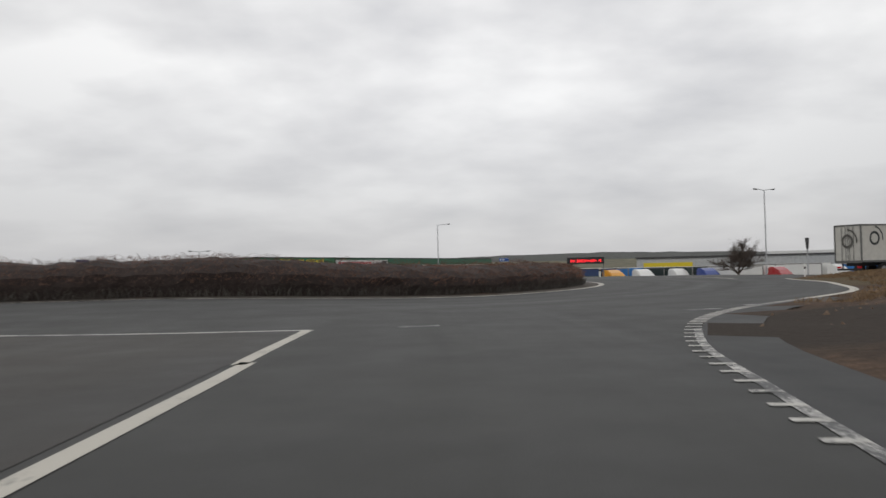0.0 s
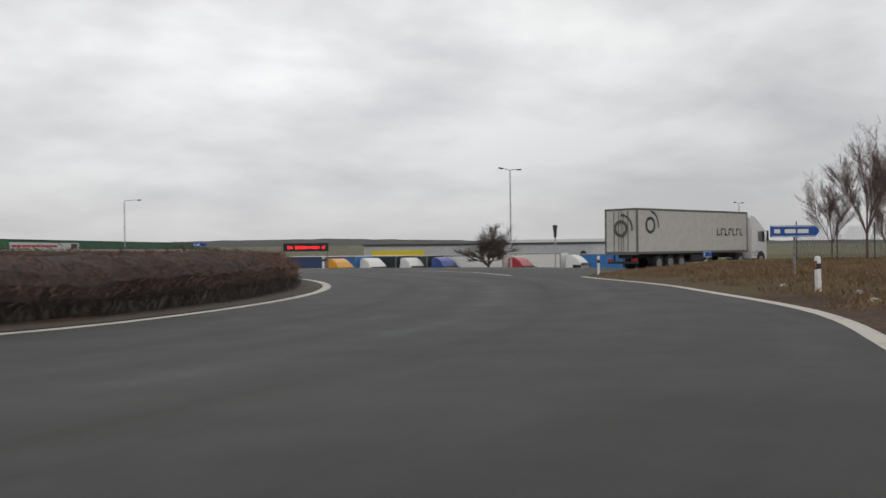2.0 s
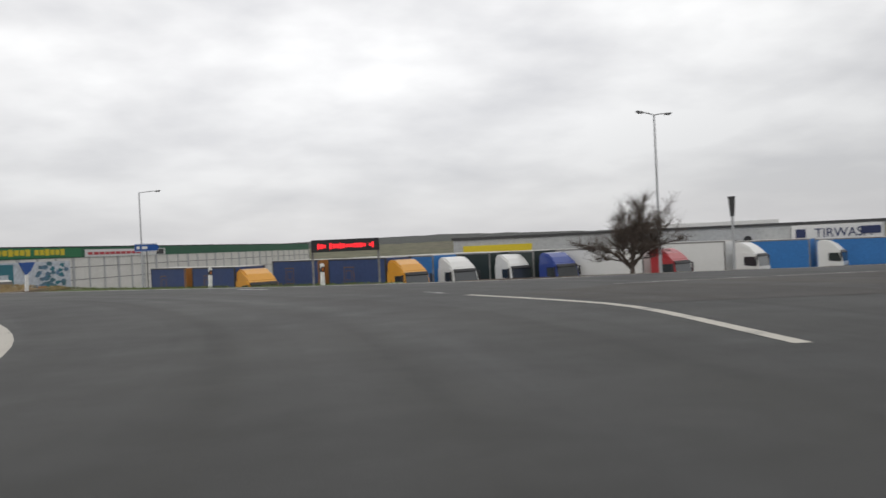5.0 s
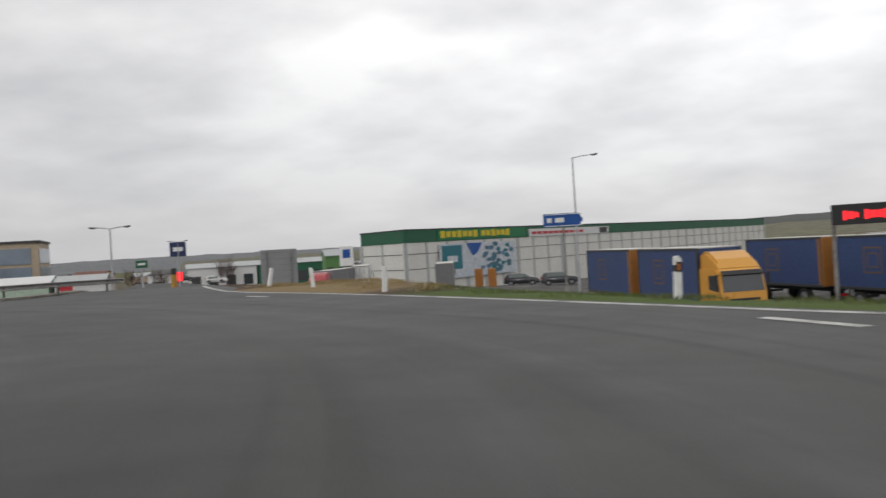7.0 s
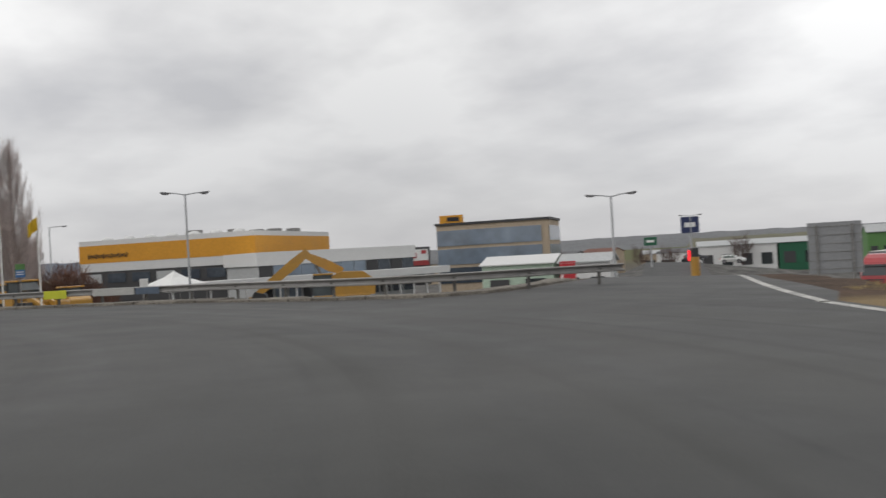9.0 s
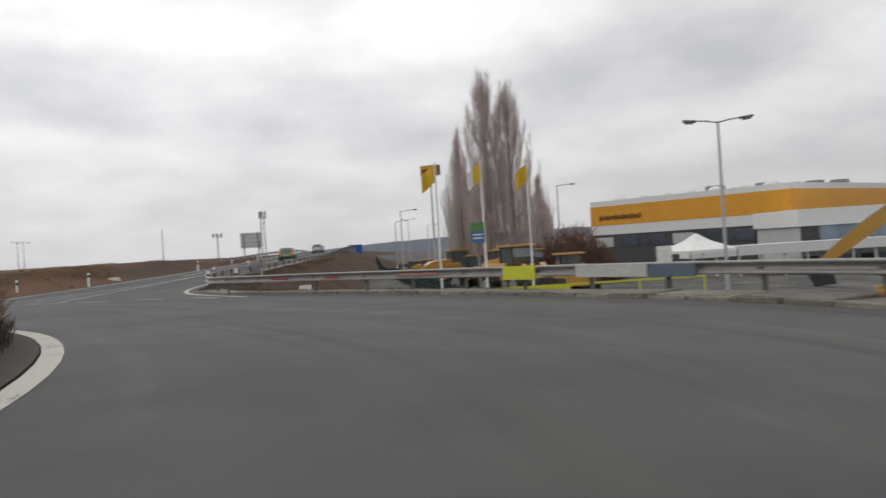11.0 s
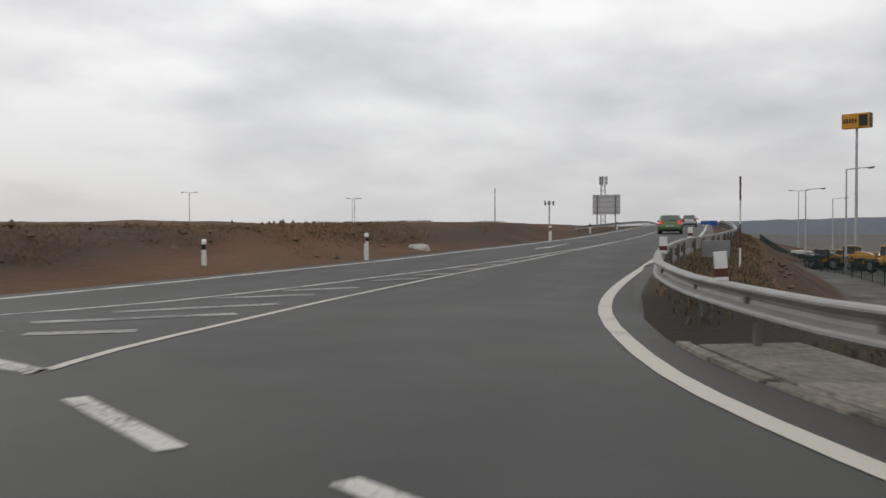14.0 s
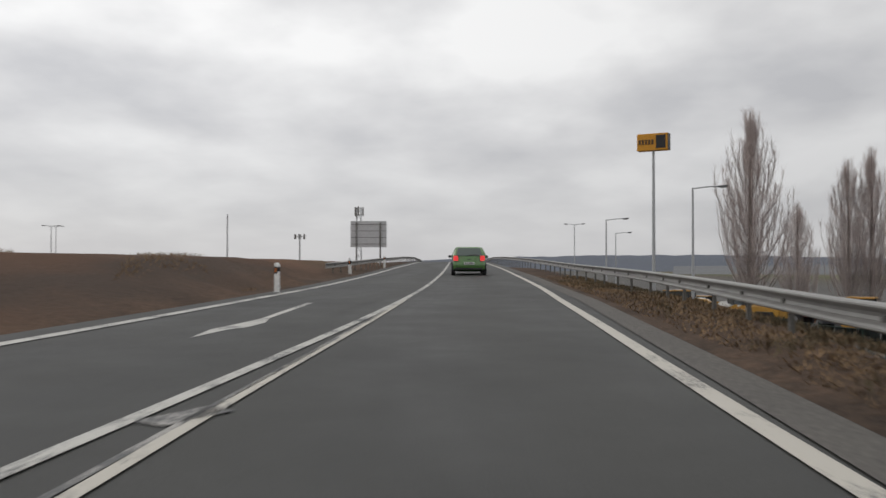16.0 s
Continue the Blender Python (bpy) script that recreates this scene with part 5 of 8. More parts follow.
def hatchback(m, body_paint, label, brake=False, length=4.15, name="car", lit=False):
    ob = thing(name, label, "car", m=m)
    narrow = lambda z: 1.0 - 0.24 * S((z - 0.88) / 0.6) - 0.05 * S((0.42 - z) / 0.2)
    taper = lambda x: 1.0 - 0.10 * S((0.35 - x) / 0.4) - 0.14 * S((x - length + 0.8) / 0.8)
    k = length / 4.15
    out = [(0.10, 0.26), (0.0, 0.36), (-0.02, 0.50), (0.0, 0.62), (0.06, 0.70), (0.10, 0.92), (0.27, 1.16), (0.45, 1.37), (0.62, 1.425), (1.2, 1.45), (1.75, 1.44), (2.25, 1.39), (2.6, 1.2), (2.98, 0.97), (3.5, 0.90), (3.95, 0.80), (4.1, 0.66), (4.15, 0.45), (4.08, 0.24), (2.0, 0.2)]
    bm = bmesh.new()
    puffed(bm, [(x * k, z) for x, z in out], 0.867, narrow, 0.05, 9, taper)
    part("body", bm, body_paint, ob, smooth=True)
    yy = lambda x, z: 0.867 * narrow(z) * taper(x)
    bm = bmesh.new()
    quad_panel(bm, [(0.105 * k, -0.64, 0.96), (0.105 * k, 0.64, 0.96), (0.42 * k, 0.545, 1.345), (0.42 * k, -0.545, 1.345)], 0.02)
    part("rear_window", bm, CAR_GLASS, ob)
    bm = bmesh.new()
    quad_panel(bm, [(2.88 * k, -0.66, 1.03), (2.88 * k, 0.66, 1.03), (2.30 * k, 0.56, 1.375), (2.30 * k, -0.56, 1.375)], 0.025)
    part("windscreen", bm, CAR_GLASS, ob)
    for s in (-1, 1):
        bm = bmesh.new()
        for x0, x1, x2, x3 in ((0.62, 1.22, 1.22, 0.78), (1.28, 1.95, 1.95, 1.28), (2.02, 2.72, 2.28, 2.02)):
            c = [(x0 * k, 0.95), (x1 * k, 0.95), (x2 * k, 1.34), (x3 * k, 1.34)]
            quad_panel(bm, [(x, s * (yy(x, z) + 0.006), z) for x, z in c], 0.012)
        part("side_windows", bm, CAR_GLASS, ob)
        bm = bmesh.new()
        box(bm, (0.10, 0.16, 0.12), (2.55 * k, s * 0.96, 1.0), None, 0.03)
        part("mirror", bm, DARK_PLASTIC, ob, "black wing mirror")
        bm = bmesh.new()
        box(bm, (0.09, 0.22, 0.26), (0.055 * k, s * 0.66, 0.83), pose(0, 0, 0, 0, 8, s * -6), 0.03)
        lamp = part("tail_lamp", bm, BRAKE_GLOW if brake else TAIL_RED, ob, "lit red tail lamp" if brake else "red tail lamp")
        bm = bmesh.new()
        box(bm, (0.095, 0.2, 0.07), (0.047 * k, s * 0.66, 0.725), pose(0, 0, 0, 0, 8, s * -6), 0.02)
        part("indicator", bm, TAIL_WHITE, lamp)
        bm = bmesh.new()
        box(bm, (0.12, 0.30, 0.15), (3.98 * k, s * 0.60, 0.70), pose(0, 0, 0, 0, -20, s * 16), 0.04)
        part("headlamp", bm, HEAD_GLOW if lit else TAIL_WHITE, ob, "lit headlamp" if lit else "")
        bm = bmesh.new()
        box(bm, (1.9 * k, 0.03, 0.05), (1.9 * k, s * (yy(1.9, 0.6) + 0.008), 0.62), None, 0.01)
        part("rub_strip", bm, DARK_PLASTIC, ob)
        for wx in (0.78 * k, 3.28 * k):
            bm = bmesh.new()
            rod(bm, (wx, s * 0.72, 0.33), (wx, s * (yy(wx, 0.4) + 0.004), 0.33), 0.37, 0.37, 22)
            part("wheel_arch", bm, DARK_PLASTIC, ob)
            wheel(ob, wx, s * 0.775, 0.305, 0.2)
    bm = bmesh.new()
    box(bm, (0.03, 0.52, 0.12), (-0.03, 0, 0.585), pose(0, 0, 0, 0, 4, 0), 0.008)
    pl = part("number_plate", bm, PLATE, ob)
    bm = bmesh.new()
    for j in range(7):
        box(bm, (0.012, 0.035, 0.07), (-0.047, -0.19 + j * 0.063, 0.585), pose(0, 0, 0, 0, 4, 0))
    part("plate_bars", bm, BLACK, pl)
    bm = bmesh.new()
    box(bm, (0.05, 1.35, 0.1), (0.03, 0, 0.33), None, 0.02)
    part("lower_bumper", bm, DARK_PLASTIC, ob)
    bm = bmesh.new()
    box(bm, (0.03, 0.15, 0.035), (0.065, 0, 0.78), None, 0.01)
    part("tailgate_handle", bm, BLACK, ob)
    bm = bmesh.new()
    rod(bm, (0.10, 0.0, 1.0), (0.13, -0.42, 1.03), 0.016, 0.01, 6)
    part("wiper", bm, BLACK, ob)
    bm = bmesh.new()
    box(bm, (0.02, 0.02, 0.26), (0.085, -0.54, 0.80), pose(0, 0, 0, 0, 8, 0))
    box(bm, (0.02, 0.02, 0.26), (0.085, 0.54, 0.80), pose(0, 0, 0, 0, 8, 0))
    box(bm, (0.02, 1.06, 0.015), (0.06, 0, 0.675), None)
    part("tailgate_gap", bm, BLACK, ob)
    return ob


def lorry_cab(ob, colour, x0, second=None, lit=False):
    """A cab-over cab whose rear face is at x0; it looks along +x."""
    cab = [(0, 0.6), (0, 2.95), (1.8, 2.95), (1.98, 2.82), (2.2, 1.75), (2.26, 0.95), (2.26, 0.42), (1.95, 0.34), (1.85, 0.6)]
    bm = bmesh.new()
    prism(bm, [(x0 + x, z) for x, z in cab], 2.46)
    bmesh.ops.bevel(bm, geom=[e for e in bm.edges if min(v.co.x for v in e.verts) > x0 + 1.7 and abs(e.verts[0].co.y - e.verts[1].co.y) < 0.01], offset=0.09, segments=2, affect="EDGES")
    body = part("cab", bm, colour, ob)
    bm = bmesh.new()
    prism(bm, [(x0 - 0.02, 2.952), (x0 - 0.02, 3.72), (x0 + 0.25, 3.84), (x0 + 0.75, 3.78), (x0 + 1.35, 3.45), (x0 + 1.8, 2.99), (x0 + 1.8, 2.952)], 2.25)
    bmesh.ops.bevel(bm, geom=[e for e in bm.edges if abs(e.verts[0].co.y - e.verts[1].co.y) < 0.01 and min(v.co.z for v in e.verts) > 3.0], offset=0.12, segments=2, affect="EDGES")
    part("roof_fairing", bm, colour, body)
    bm = bmesh.new()
    prism(bm, [(x0 + 1.9, 2.80), (x0 + 2.0, 2.86), (x0 + 2.2, 2.66), (x0 + 2.16, 2.62)], 2.2)
    part("sun_visor", bm, DARK_PLASTIC, body, "dark sun visor")
    bm = bmesh.new()
    quad_panel(bm, [(x0 + 2.195, -1.12, 1.80), (x0 + 2.195, 1.12, 1.80), (x0 + 2.01, 1.08, 2.72), (x0 + 2.01, -1.08, 2.72)], 0.03)
    part("windscreen", bm, GLASS, body)
    for s in (-1, 1):
        bm = bmesh.new()
        quad_panel(bm, [(x0 + 0.95, s * 1.235, 1.9), (x0 + 1.98, s * 1.235, 1.8), (x0 + 1.85, s * 1.235, 2.62), (x0 + 0.95, s * 1.235, 2.62)], 0.012)
        part("side_window", bm, GLASS, body)
        bm = bmesh.new()
        box(bm, (0.12, 0.14, 0.75), (x0 + 2.05, s * 1.42, 2.3), None, 0.03)
        rod(bm, (x0 + 1.95, s * 1.2, 2.65), (x0 + 2.05, s * 1.42, 2.62), 0.025, 0.025, 6)
        part("mirror", bm, DARK_PLASTIC, body)
        bm = bmesh.new()
        box(bm, (0.08, 0.42, 0.22), (x0 + 2.24, s * 0.88, 0.72), None, 0.03)
        part("headlamp", bm, HEAD_GLOW if lit else TAIL_WHITE, body, "lit headlamp" if lit else "")
        bm = bmesh.new()
        box(bm, (1.1, 0.06, 0.45), (x0 + 0.55, s * 1.2, 0.95), None, 0.02)
        part("step_panel", bm, DARK_PLASTIC, body)
        bm = bmesh.new()
        rod(bm, (x0 + 1.35, s * 0.85, 0.52), (x0 + 1.35, s * 1.238, 0.52), 0.62, 0.62, 20)
        part("wheel_arch", bm, DARK_PLASTIC, body)
    bm = bmesh.new()
    for j in range(4):
        box(bm, (0.05, 1.7, 0.13), (x0 + 2.265 - 0.012 * j, 0, 0.82 + 0.19 * j), None, 0.02)
    part("grille", bm, DARK_PLASTIC, body)
    bm = bmesh.new()
    box(bm, (0.12, 2.3, 0.2), (x0 + 2.2, 0, 0.47), None, 0.04)
    part("bumper", bm, second or DARK_PLASTIC, body)
    for s in (-1, 1):
        wheel(ob, x0 + 1.35, s * 1.08, 0.5, 0.34)
    return body


def lorry(m, cab_paint, box_mat, label, frame=None, length=13.6, combo=False, marks=None, logo=False, lit=False):
    """An articulated lorry; its tail is at the origin, and it looks along +x."""
    ob = thing("lorry", label, "lorry", "lorries", m)
    top, floor = 4.0, 1.15
    spans = [(0.0, 7.6), (9.0, 7.6)] if combo else [(0.0, length)]
    for x0, l in spans:
        bm = bmesh.new()
        box(bm, (l, 2.5, top - floor), (x0 + l / 2, 0, (top + floor) / 2), None, 0.05)
        trailer = part("trailer_box", bm, box_mat, ob)
        fm = frame or STEEL
        bm = bmesh.new()
        for s in (-1, 1):
            for xx in (x0 + 0.0, x0 + l):
                box(bm, (0.12, 0.1, top - floor + 0.06), (xx, s * 1.23, (top + floor) / 2), None, 0.02)
            box(bm, (l, 0.06, 0.12), (x0 + l / 2, s * 1.25, top - 0.02), None, 0.02)
            box(bm, (l, 0.06, 0.16), (x0 + l / 2, s * 1.25, floor + 0.02), None, 0.02)
        box(bm, (0.08, 2.5, 0.12), (x0, 0, top - 0.02), None, 0.02)
        box(bm, (0.08, 2.5, 0.2), (x0 - 0.01, 0, floor), None, 0.02)
        part("edge_frame", bm, fm, trailer)
        bm = bmesh.new()
        box(bm, (l - 0.1, 2.3, 0.05), (x0 + l / 2, 0, top + 0.03), None, 0.01)
        part("roof", bm, TRAILER_WHITE, trailer, "pale grey roof")
        bm = bmesh.new()
        for s in (-0.55, -0.18, 0.18, 0.55):
            rod(bm, (x0 - 0.05, s, floor + 0.1), (x0 - 0.05, s, top - 0.15), 0.022, 0.022, 6)
        box(bm, (0.03, 0.03, top - floor - 0.1), (x0 - 0.02, 0, (top + floor) / 2))
        part("door_bars", bm, fm, trailer)
        bm = bmesh.new()
        box(bm, (l * 0.96, 0.9, 0.28), (x0 + l / 2, 0, 0.95))
        box(bm, (0.12, 2.35, 0.16), (x0 + 0.15, 0, 0.55), None, 0.02)
        for s in (-0.7, 0.7):
            box(bm, (0.08, 0.08, 0.5), (x0 + 0.18, s, 0.8))
        part("chassis", bm, DARK_PLASTIC, ob)
        bm = bmesh.new()
        for s in (-1, 1):
            box(bm, (0.06, 0.42, 0.14), (x0 + 0.07, s * 0.95, 0.72), None, 0.02)
        part("tail_lamps", bm, TAIL_RED, ob)
        axles = (x0 + 1.6, x0 + l - 1.8) if combo else (x0 + 2.4, x0 + 3.7, x0 + 5.0)
        for ax in axles:
            for s in (-1, 1):
                wheel(ob, ax, s * 1.05, 0.5, 0.34)
        if not combo:
            bm = bmesh.new()
            for s in (-1, 1):
                box(bm, (2.6, 0.05, 0.42), (x0 + 7.6, s * 1.1, 0.78), None, 0.02)
            box(bm, (1.9, 1.8, 0.5), (x0 + 7.4, 0, 0.72), None, 0.04)
            part("side_guard", bm, DARK_PLASTIC, ob)
    if marks:
        bm = bmesh.new()
        box(bm, (0.45, 2.54, top - floor), (8.3 - 0.75, 0, (top + floor) / 2), None, 0.03)
        part("bulkhead", bm, marks, ob, "orange front bulkhead of the rear trailer")
    end = spans[-1][0] + spans[-1][1]
    lorry_cab(ob, cab_paint, end + (0.15 if combo else 0.7), lit=lit)
    bm = bmesh.new()
    box(bm, (2.6 if not combo else 1.4, 1.0, 0.3), (end - (0.2 if not combo else 0.0), 0, 0.85))
    part("tractor_frame", bm, DARK_PLASTIC, ob)
    if not combo:
        for s in (-1, 1):
            wheel(ob, end - 1.0, s * 1.03, 0.5, 0.5)
    if logo:
        # a plain ring with an arc beside it, on the flank and on the doors, and a row of bars for the name
        for pos, rot in (((1.4, -1.262, 2.95), 0), ((-0.075, 0.0, 2.75), 90)):
            bm = bmesh.new()
            for r0, r1, a0, a1, dx in ((0.36, 0.55, 0, 360, 0.0), (0.82, 0.95, -10, 85, 0.0)):
                nseg = 30
                vs = []
                for i in range(nseg + 1):
                    a = radians(a0 + (a1 - a0) * i / nseg)
                    vs.append((bm.verts.new((r0 * math.cos(a), 0, r0 * math.sin(a))), bm.verts.new((r1 * math.cos(a), 0, r1 * math.sin(a)))))
                for p, q in zip(vs, vs[1:]):
                    bm.faces.new((p[0], p[1], q[1], q[0]))
            part("logo_ring", bm, LOGO_DARK if rot == 0 else LOGO_DIRTY, ob, "dark ring mark with a green arc", pose(*pos, 0, 0, -rot))
        bm = bmesh.new()
        for j in range(7):
            x = 9.5 + j * 0.52
            box(bm, (0.09, 0.012, 0.52), (x, -1.262, 2.55))
            box(bm, (0.36, 0.012, 0.09), (x + 0.15, -1.262, 2.55 + (0.21 if j % 2 else -0.21)))
        part("name_bars", bm, LOGO_DARK, ob, "row of dark bars in place of a name")
    if marks:
        for x in (2.8, 11.8) if combo else (4.5,):
            for s in (-1, 1):
                bm = bmesh.new()
                for r0, r1 in ((0.62, 0.70), (0.34, 0.40)):
                    for a, b in (((-r1, -r1), (r1, -r0)), ((-r1, r0), (r1, r1)), ((-r1, -r0), (-r0, r0)), ((r0, -r0), (r1, r0))):
                        box(bm, (b[0] - a[0], 0.01, b[1] - a[1]), ((a[0] + b[0]) / 2, 0, (a[1] + b[1]) / 2))
                part("side_mark", bm, FADED_MARK, ob, "", pose(x, s * 1.258, 2.7))
    return ob


LOGO_DARK = material("logo_dark", (0.03, 0.035, 0.035), 0.5, var=0.05)
LOGO_DIRTY = material("logo_dirty", (0.10, 0.095, 0.085), 0.6, var=0.15)
TRAILER_WHITE = material("grubby_white_panels", (0.50, 0.49, 0.45), 0.5, var=0.07, scale=0.5, fine=2.5, second=(0.40, 0.38, 0.34))
TARP_BLUE = material("blue_curtain", (0.032, 0.058, 0.15), 0.6, var=0.15, scale=0.7, fine=6)
TARP_SKY = material("bright_blue_curtain", (0.03, 0.16, 0.42), 0.55, var=0.12, scale=0.7, fine=6)
TARP_DARK = material("dark_green_curtain", (0.02, 0.032, 0.03), 0.6, var=0.12, scale=0.7, fine=6)
GREY_BOX = material("dark_grey_panels", (0.17, 0.17, 0.175), 0.6, var=0.12)
FADED_MARK = material("faded_mark", (0.15, 0.085, 0.045), 0.6, var=0.2)
ORANGE_POST = material("orange_frame", (0.30, 0.12, 0.025), 0.55, var=0.12)
GREY_FRAME = material("grey_frame", (0.13, 0.13, 0.125), 0.55, var=0.12)
DARK_FRAME = material("dark_frame", (0.04, 0.04, 0.04), 0.55, var=0.12)


def tail_pose(fx, fy, heading, length):
    """The pose of a lorry whose nose is at (fx, fy), on the ground; heading in degrees from +x."""
    a = radians(heading)
    x, y = fx - math.cos(a) * length, fy - math.sin(a) * length
    z0, z1 = land_z(x, y), land_z(fx, fy)
    return pose(x, y, min(z0, z1) - 0.02, 0, 0, heading)


# the lorry that leaves by the east arm
lorry(pose(31.6, 66.2, road_z(36, 68) - 0.02, 0, 0, 23), WHITE_PAINT, TRAILER_WHITE, "white articulated lorry with a grubby box trailer on the east arm", GREY_FRAME, logo=True)
# lorries in the yard
YARD = ((11.3, 108.5, -61, YELLOW_PAINT, TARP_BLUE, "yellow lorry and trailer with dark blue curtains, parked", True, DARK_FRAME, True),
        (22.6, 107.8, -59, YELLOW_PAINT, TARP_BLUE, "yellow lorry and trailer with dark blue curtains, parked", True, DARK_FRAME, True),
        (27.1, 111.5, -66, WHITE_PAINT, TARP_SKY, "white lorry with a bright blue trailer, parked", False, None, False),
        (32.4, 113.5, -66, WHITE_PAINT, TARP_DARK, "white lorry with a dark curtain trailer, parked", False, None, False),
        (35.7, 111.5, -66, BLUE_PAINT, TARP_DARK, "blue lorry with a dark curtain trailer, parked", False, None, False),
        (43.0, 105.5, -58, RED_PAINT, WHITE_PAINT, "red lorry with a white trailer, parked", False, None, False),
        (52.5, 110.0, -52, WHITE_PAINT, WHITE_PAINT, "white lorry with a white trailer, parked", False, None, False),
        (64.5, 116.0, -46, WHITE_PAINT, TARP_SKY, "white lorry with a bright blue trailer, parked", False, None, False),
        (75.0, 116.5, -42, WHITE_PAINT, TARP_SKY, "white lorry with a bright blue trailer, parked", False, None, False))
for fx, fy, hd, cp, bx, lab, combo, fr, mk in YARD:
    lorry(tail_pose(fx, fy, hd, 19.0 if combo else 16.55), cp, bx, lab, fr, combo=combo, marks=ORANGE_POST if mk else None)
lorry(tail_pose(-38.5, 159.0, -82, 16.5), RED_PAINT, GREY_BOX, "red lorry with a grey trailer on the north side")
lorry(pose(-38.4, 172.2, land_z(-38.4, 172.2) + 0.3, 0, 0, 112), WHITE_PAINT, WHITE_PAINT, "white box lorry driving away towards the works")
lorry(pose(-25.5, 171.0, land_z(-25.5, 171), 0, 0, 108), WHITE_PAINT, GREY_BOX, "white lorry with a dark grey trailer parked before the billboard")

hatchback(pose(-111.5, 72.85, road_z(-111.6, 73) + 0.01, 0, 1.0, 180), GREEN_PAINT, "green five-door hatchback with its brake lamps lit", True)
hatchback(pose(-28.5, 144.9, land_z(-28.5, 144.9) + 0.35, 0, 0, -65) @ pose(-4.1, 0, 0), DARK_PAINT, "dark car with lit headlamps coming down the north side", lit=True)
hatchback(pose(-150, 73.6, road_z(-150, 73.6) + 0.01, 0, 0.9, 180), SILVER_PAINT, "silver estate car driving up the ramp", False, 4.35)
for x, y, hd, pm, lab in ((-14.5, 160.0, 10, DARK_PAINT, "dark parked hatchback by the works"), (-9.0, 154.5, 14, DARK_PAINT, "dark parked hatchback by the works"), (-3.0, 152.5, 15, RED_PAINT, "red parked hatchback by the works"), (-79, 203, 30, SILVER_PAINT, "silver parked car beside the far road"), (-74, 208.5, 200, WHITE_PAINT, "white parked car beside the far road"),
                          (-95, 207, 40, DARK_PAINT, "dark parked car beside the far road"), (-86, 205, 20, WHITE_PAINT, "white parked car beside the far road"), (-101, 216, 60, RED_PAINT, "red parked car beside the far road"),
                          (-52.0, 132, -60, SILVER_PAINT, "silver parked car near the filling station"), (-58.0, 137, -60, WHITE_PAINT, "white parked car near the filling station")):
    hatchback(pose(x, y, land_z(x, y), 0, 0, hd), pm, lab)


# ---- buildings ----
CLAD_WHITE = material("off_white_cladding", (0.64, 0.63, 0.59), 0.6, var=0.1, scale=0.25, fine=3, second=(0.42, 0.41, 0.38))
CLAD_GREEN = material("green_cladding", (0.018, 0.105, 0.055), 0.55, var=0.12, scale=0.3, fine=3)
CLAD_GREY = material("light_grey_cladding", (0.40, 0.41, 0.41), 0.55, var=0.1, scale=0.3, fine=3)
CLAD_ORANGE = material("orange_yellow_cladding", (0.60, 0.275, 0.02), 0.5, var=0.08, scale=0.3, fine=3)
ROOF_WHITE = material("white_roof_edge", (0.62, 0.62, 0.61), 0.6, var=0.08)
STONE_TAN = material("tan_stone_cladding", (0.42, 0.34, 0.25), 0.8, var=0.15, scale=0.6, fine=5)
# glass whose pale colour has the reflected sky painted in
SKY_SHEEN_GLAZING = material("sky_sheen_glazing", (0.20, 0.25, 0.31), 0.12, var=0.22, scale=0.1, fine=0.35, second=(0.09, 0.11, 0.14), spec=0.9)
WINDOW_BLUE = material("sky_blue_glazing", (0.055, 0.07, 0.09), 0.1, var=0.2, scale=0.3, fine=2, spec=0.9)
YELLOW_SIGN = material("yellow_sign", (0.62, 0.48, 0.02), 0.5, var=0.06)
LIME = material("lime_yellow_panel", (0.52, 0.60, 0.05), 0.55, var=0.1)
BLUE_SIGN = material("blue_sign", (0.012, 0.075, 0.30), 0.4, var=0.06)
RED_SIGN = material("red_sign", (0.45, 0.03, 0.04), 0.5, var=0.06)
DARK_WALL = material("dark_wall", (0.055, 0.055, 0.057), 0.7, var=0.15)


def frame_of(p0, p1):
    """A pose at p0 whose +x runs towards p1 (on the plan), z up."""
    d = Vector(p1) - Vector(p0)
    return Matrix.Translation((p0[0], p0[1], 0)) @ Matrix.Rotation(math.atan2(d.y, d.x), 4, "Z"), d.length


def text_mesh(name, words, size, mat, parent, m, label=""):
    cu = bpy.data.curves.new(name, "FONT")
    cu.body, cu.size, cu.extrude, cu.align_x = words, size, 0.02, "LEFT"
    tmp = new("tmp", cu)
    me = bpy.data.meshes.new_from_object(tmp.evaluated_get(bpy.context.evaluated_depsgraph_get()))
    bpy.data.objects.remove(tmp)
    bpy.data.curves.remove(cu)
    me.materials.clear()
    me.materials.append(mat)
    ob = new(name, me)
    ob.parent, ob.matrix_basis = parent, m
    if label:
        ob["label"] = label
    return ob


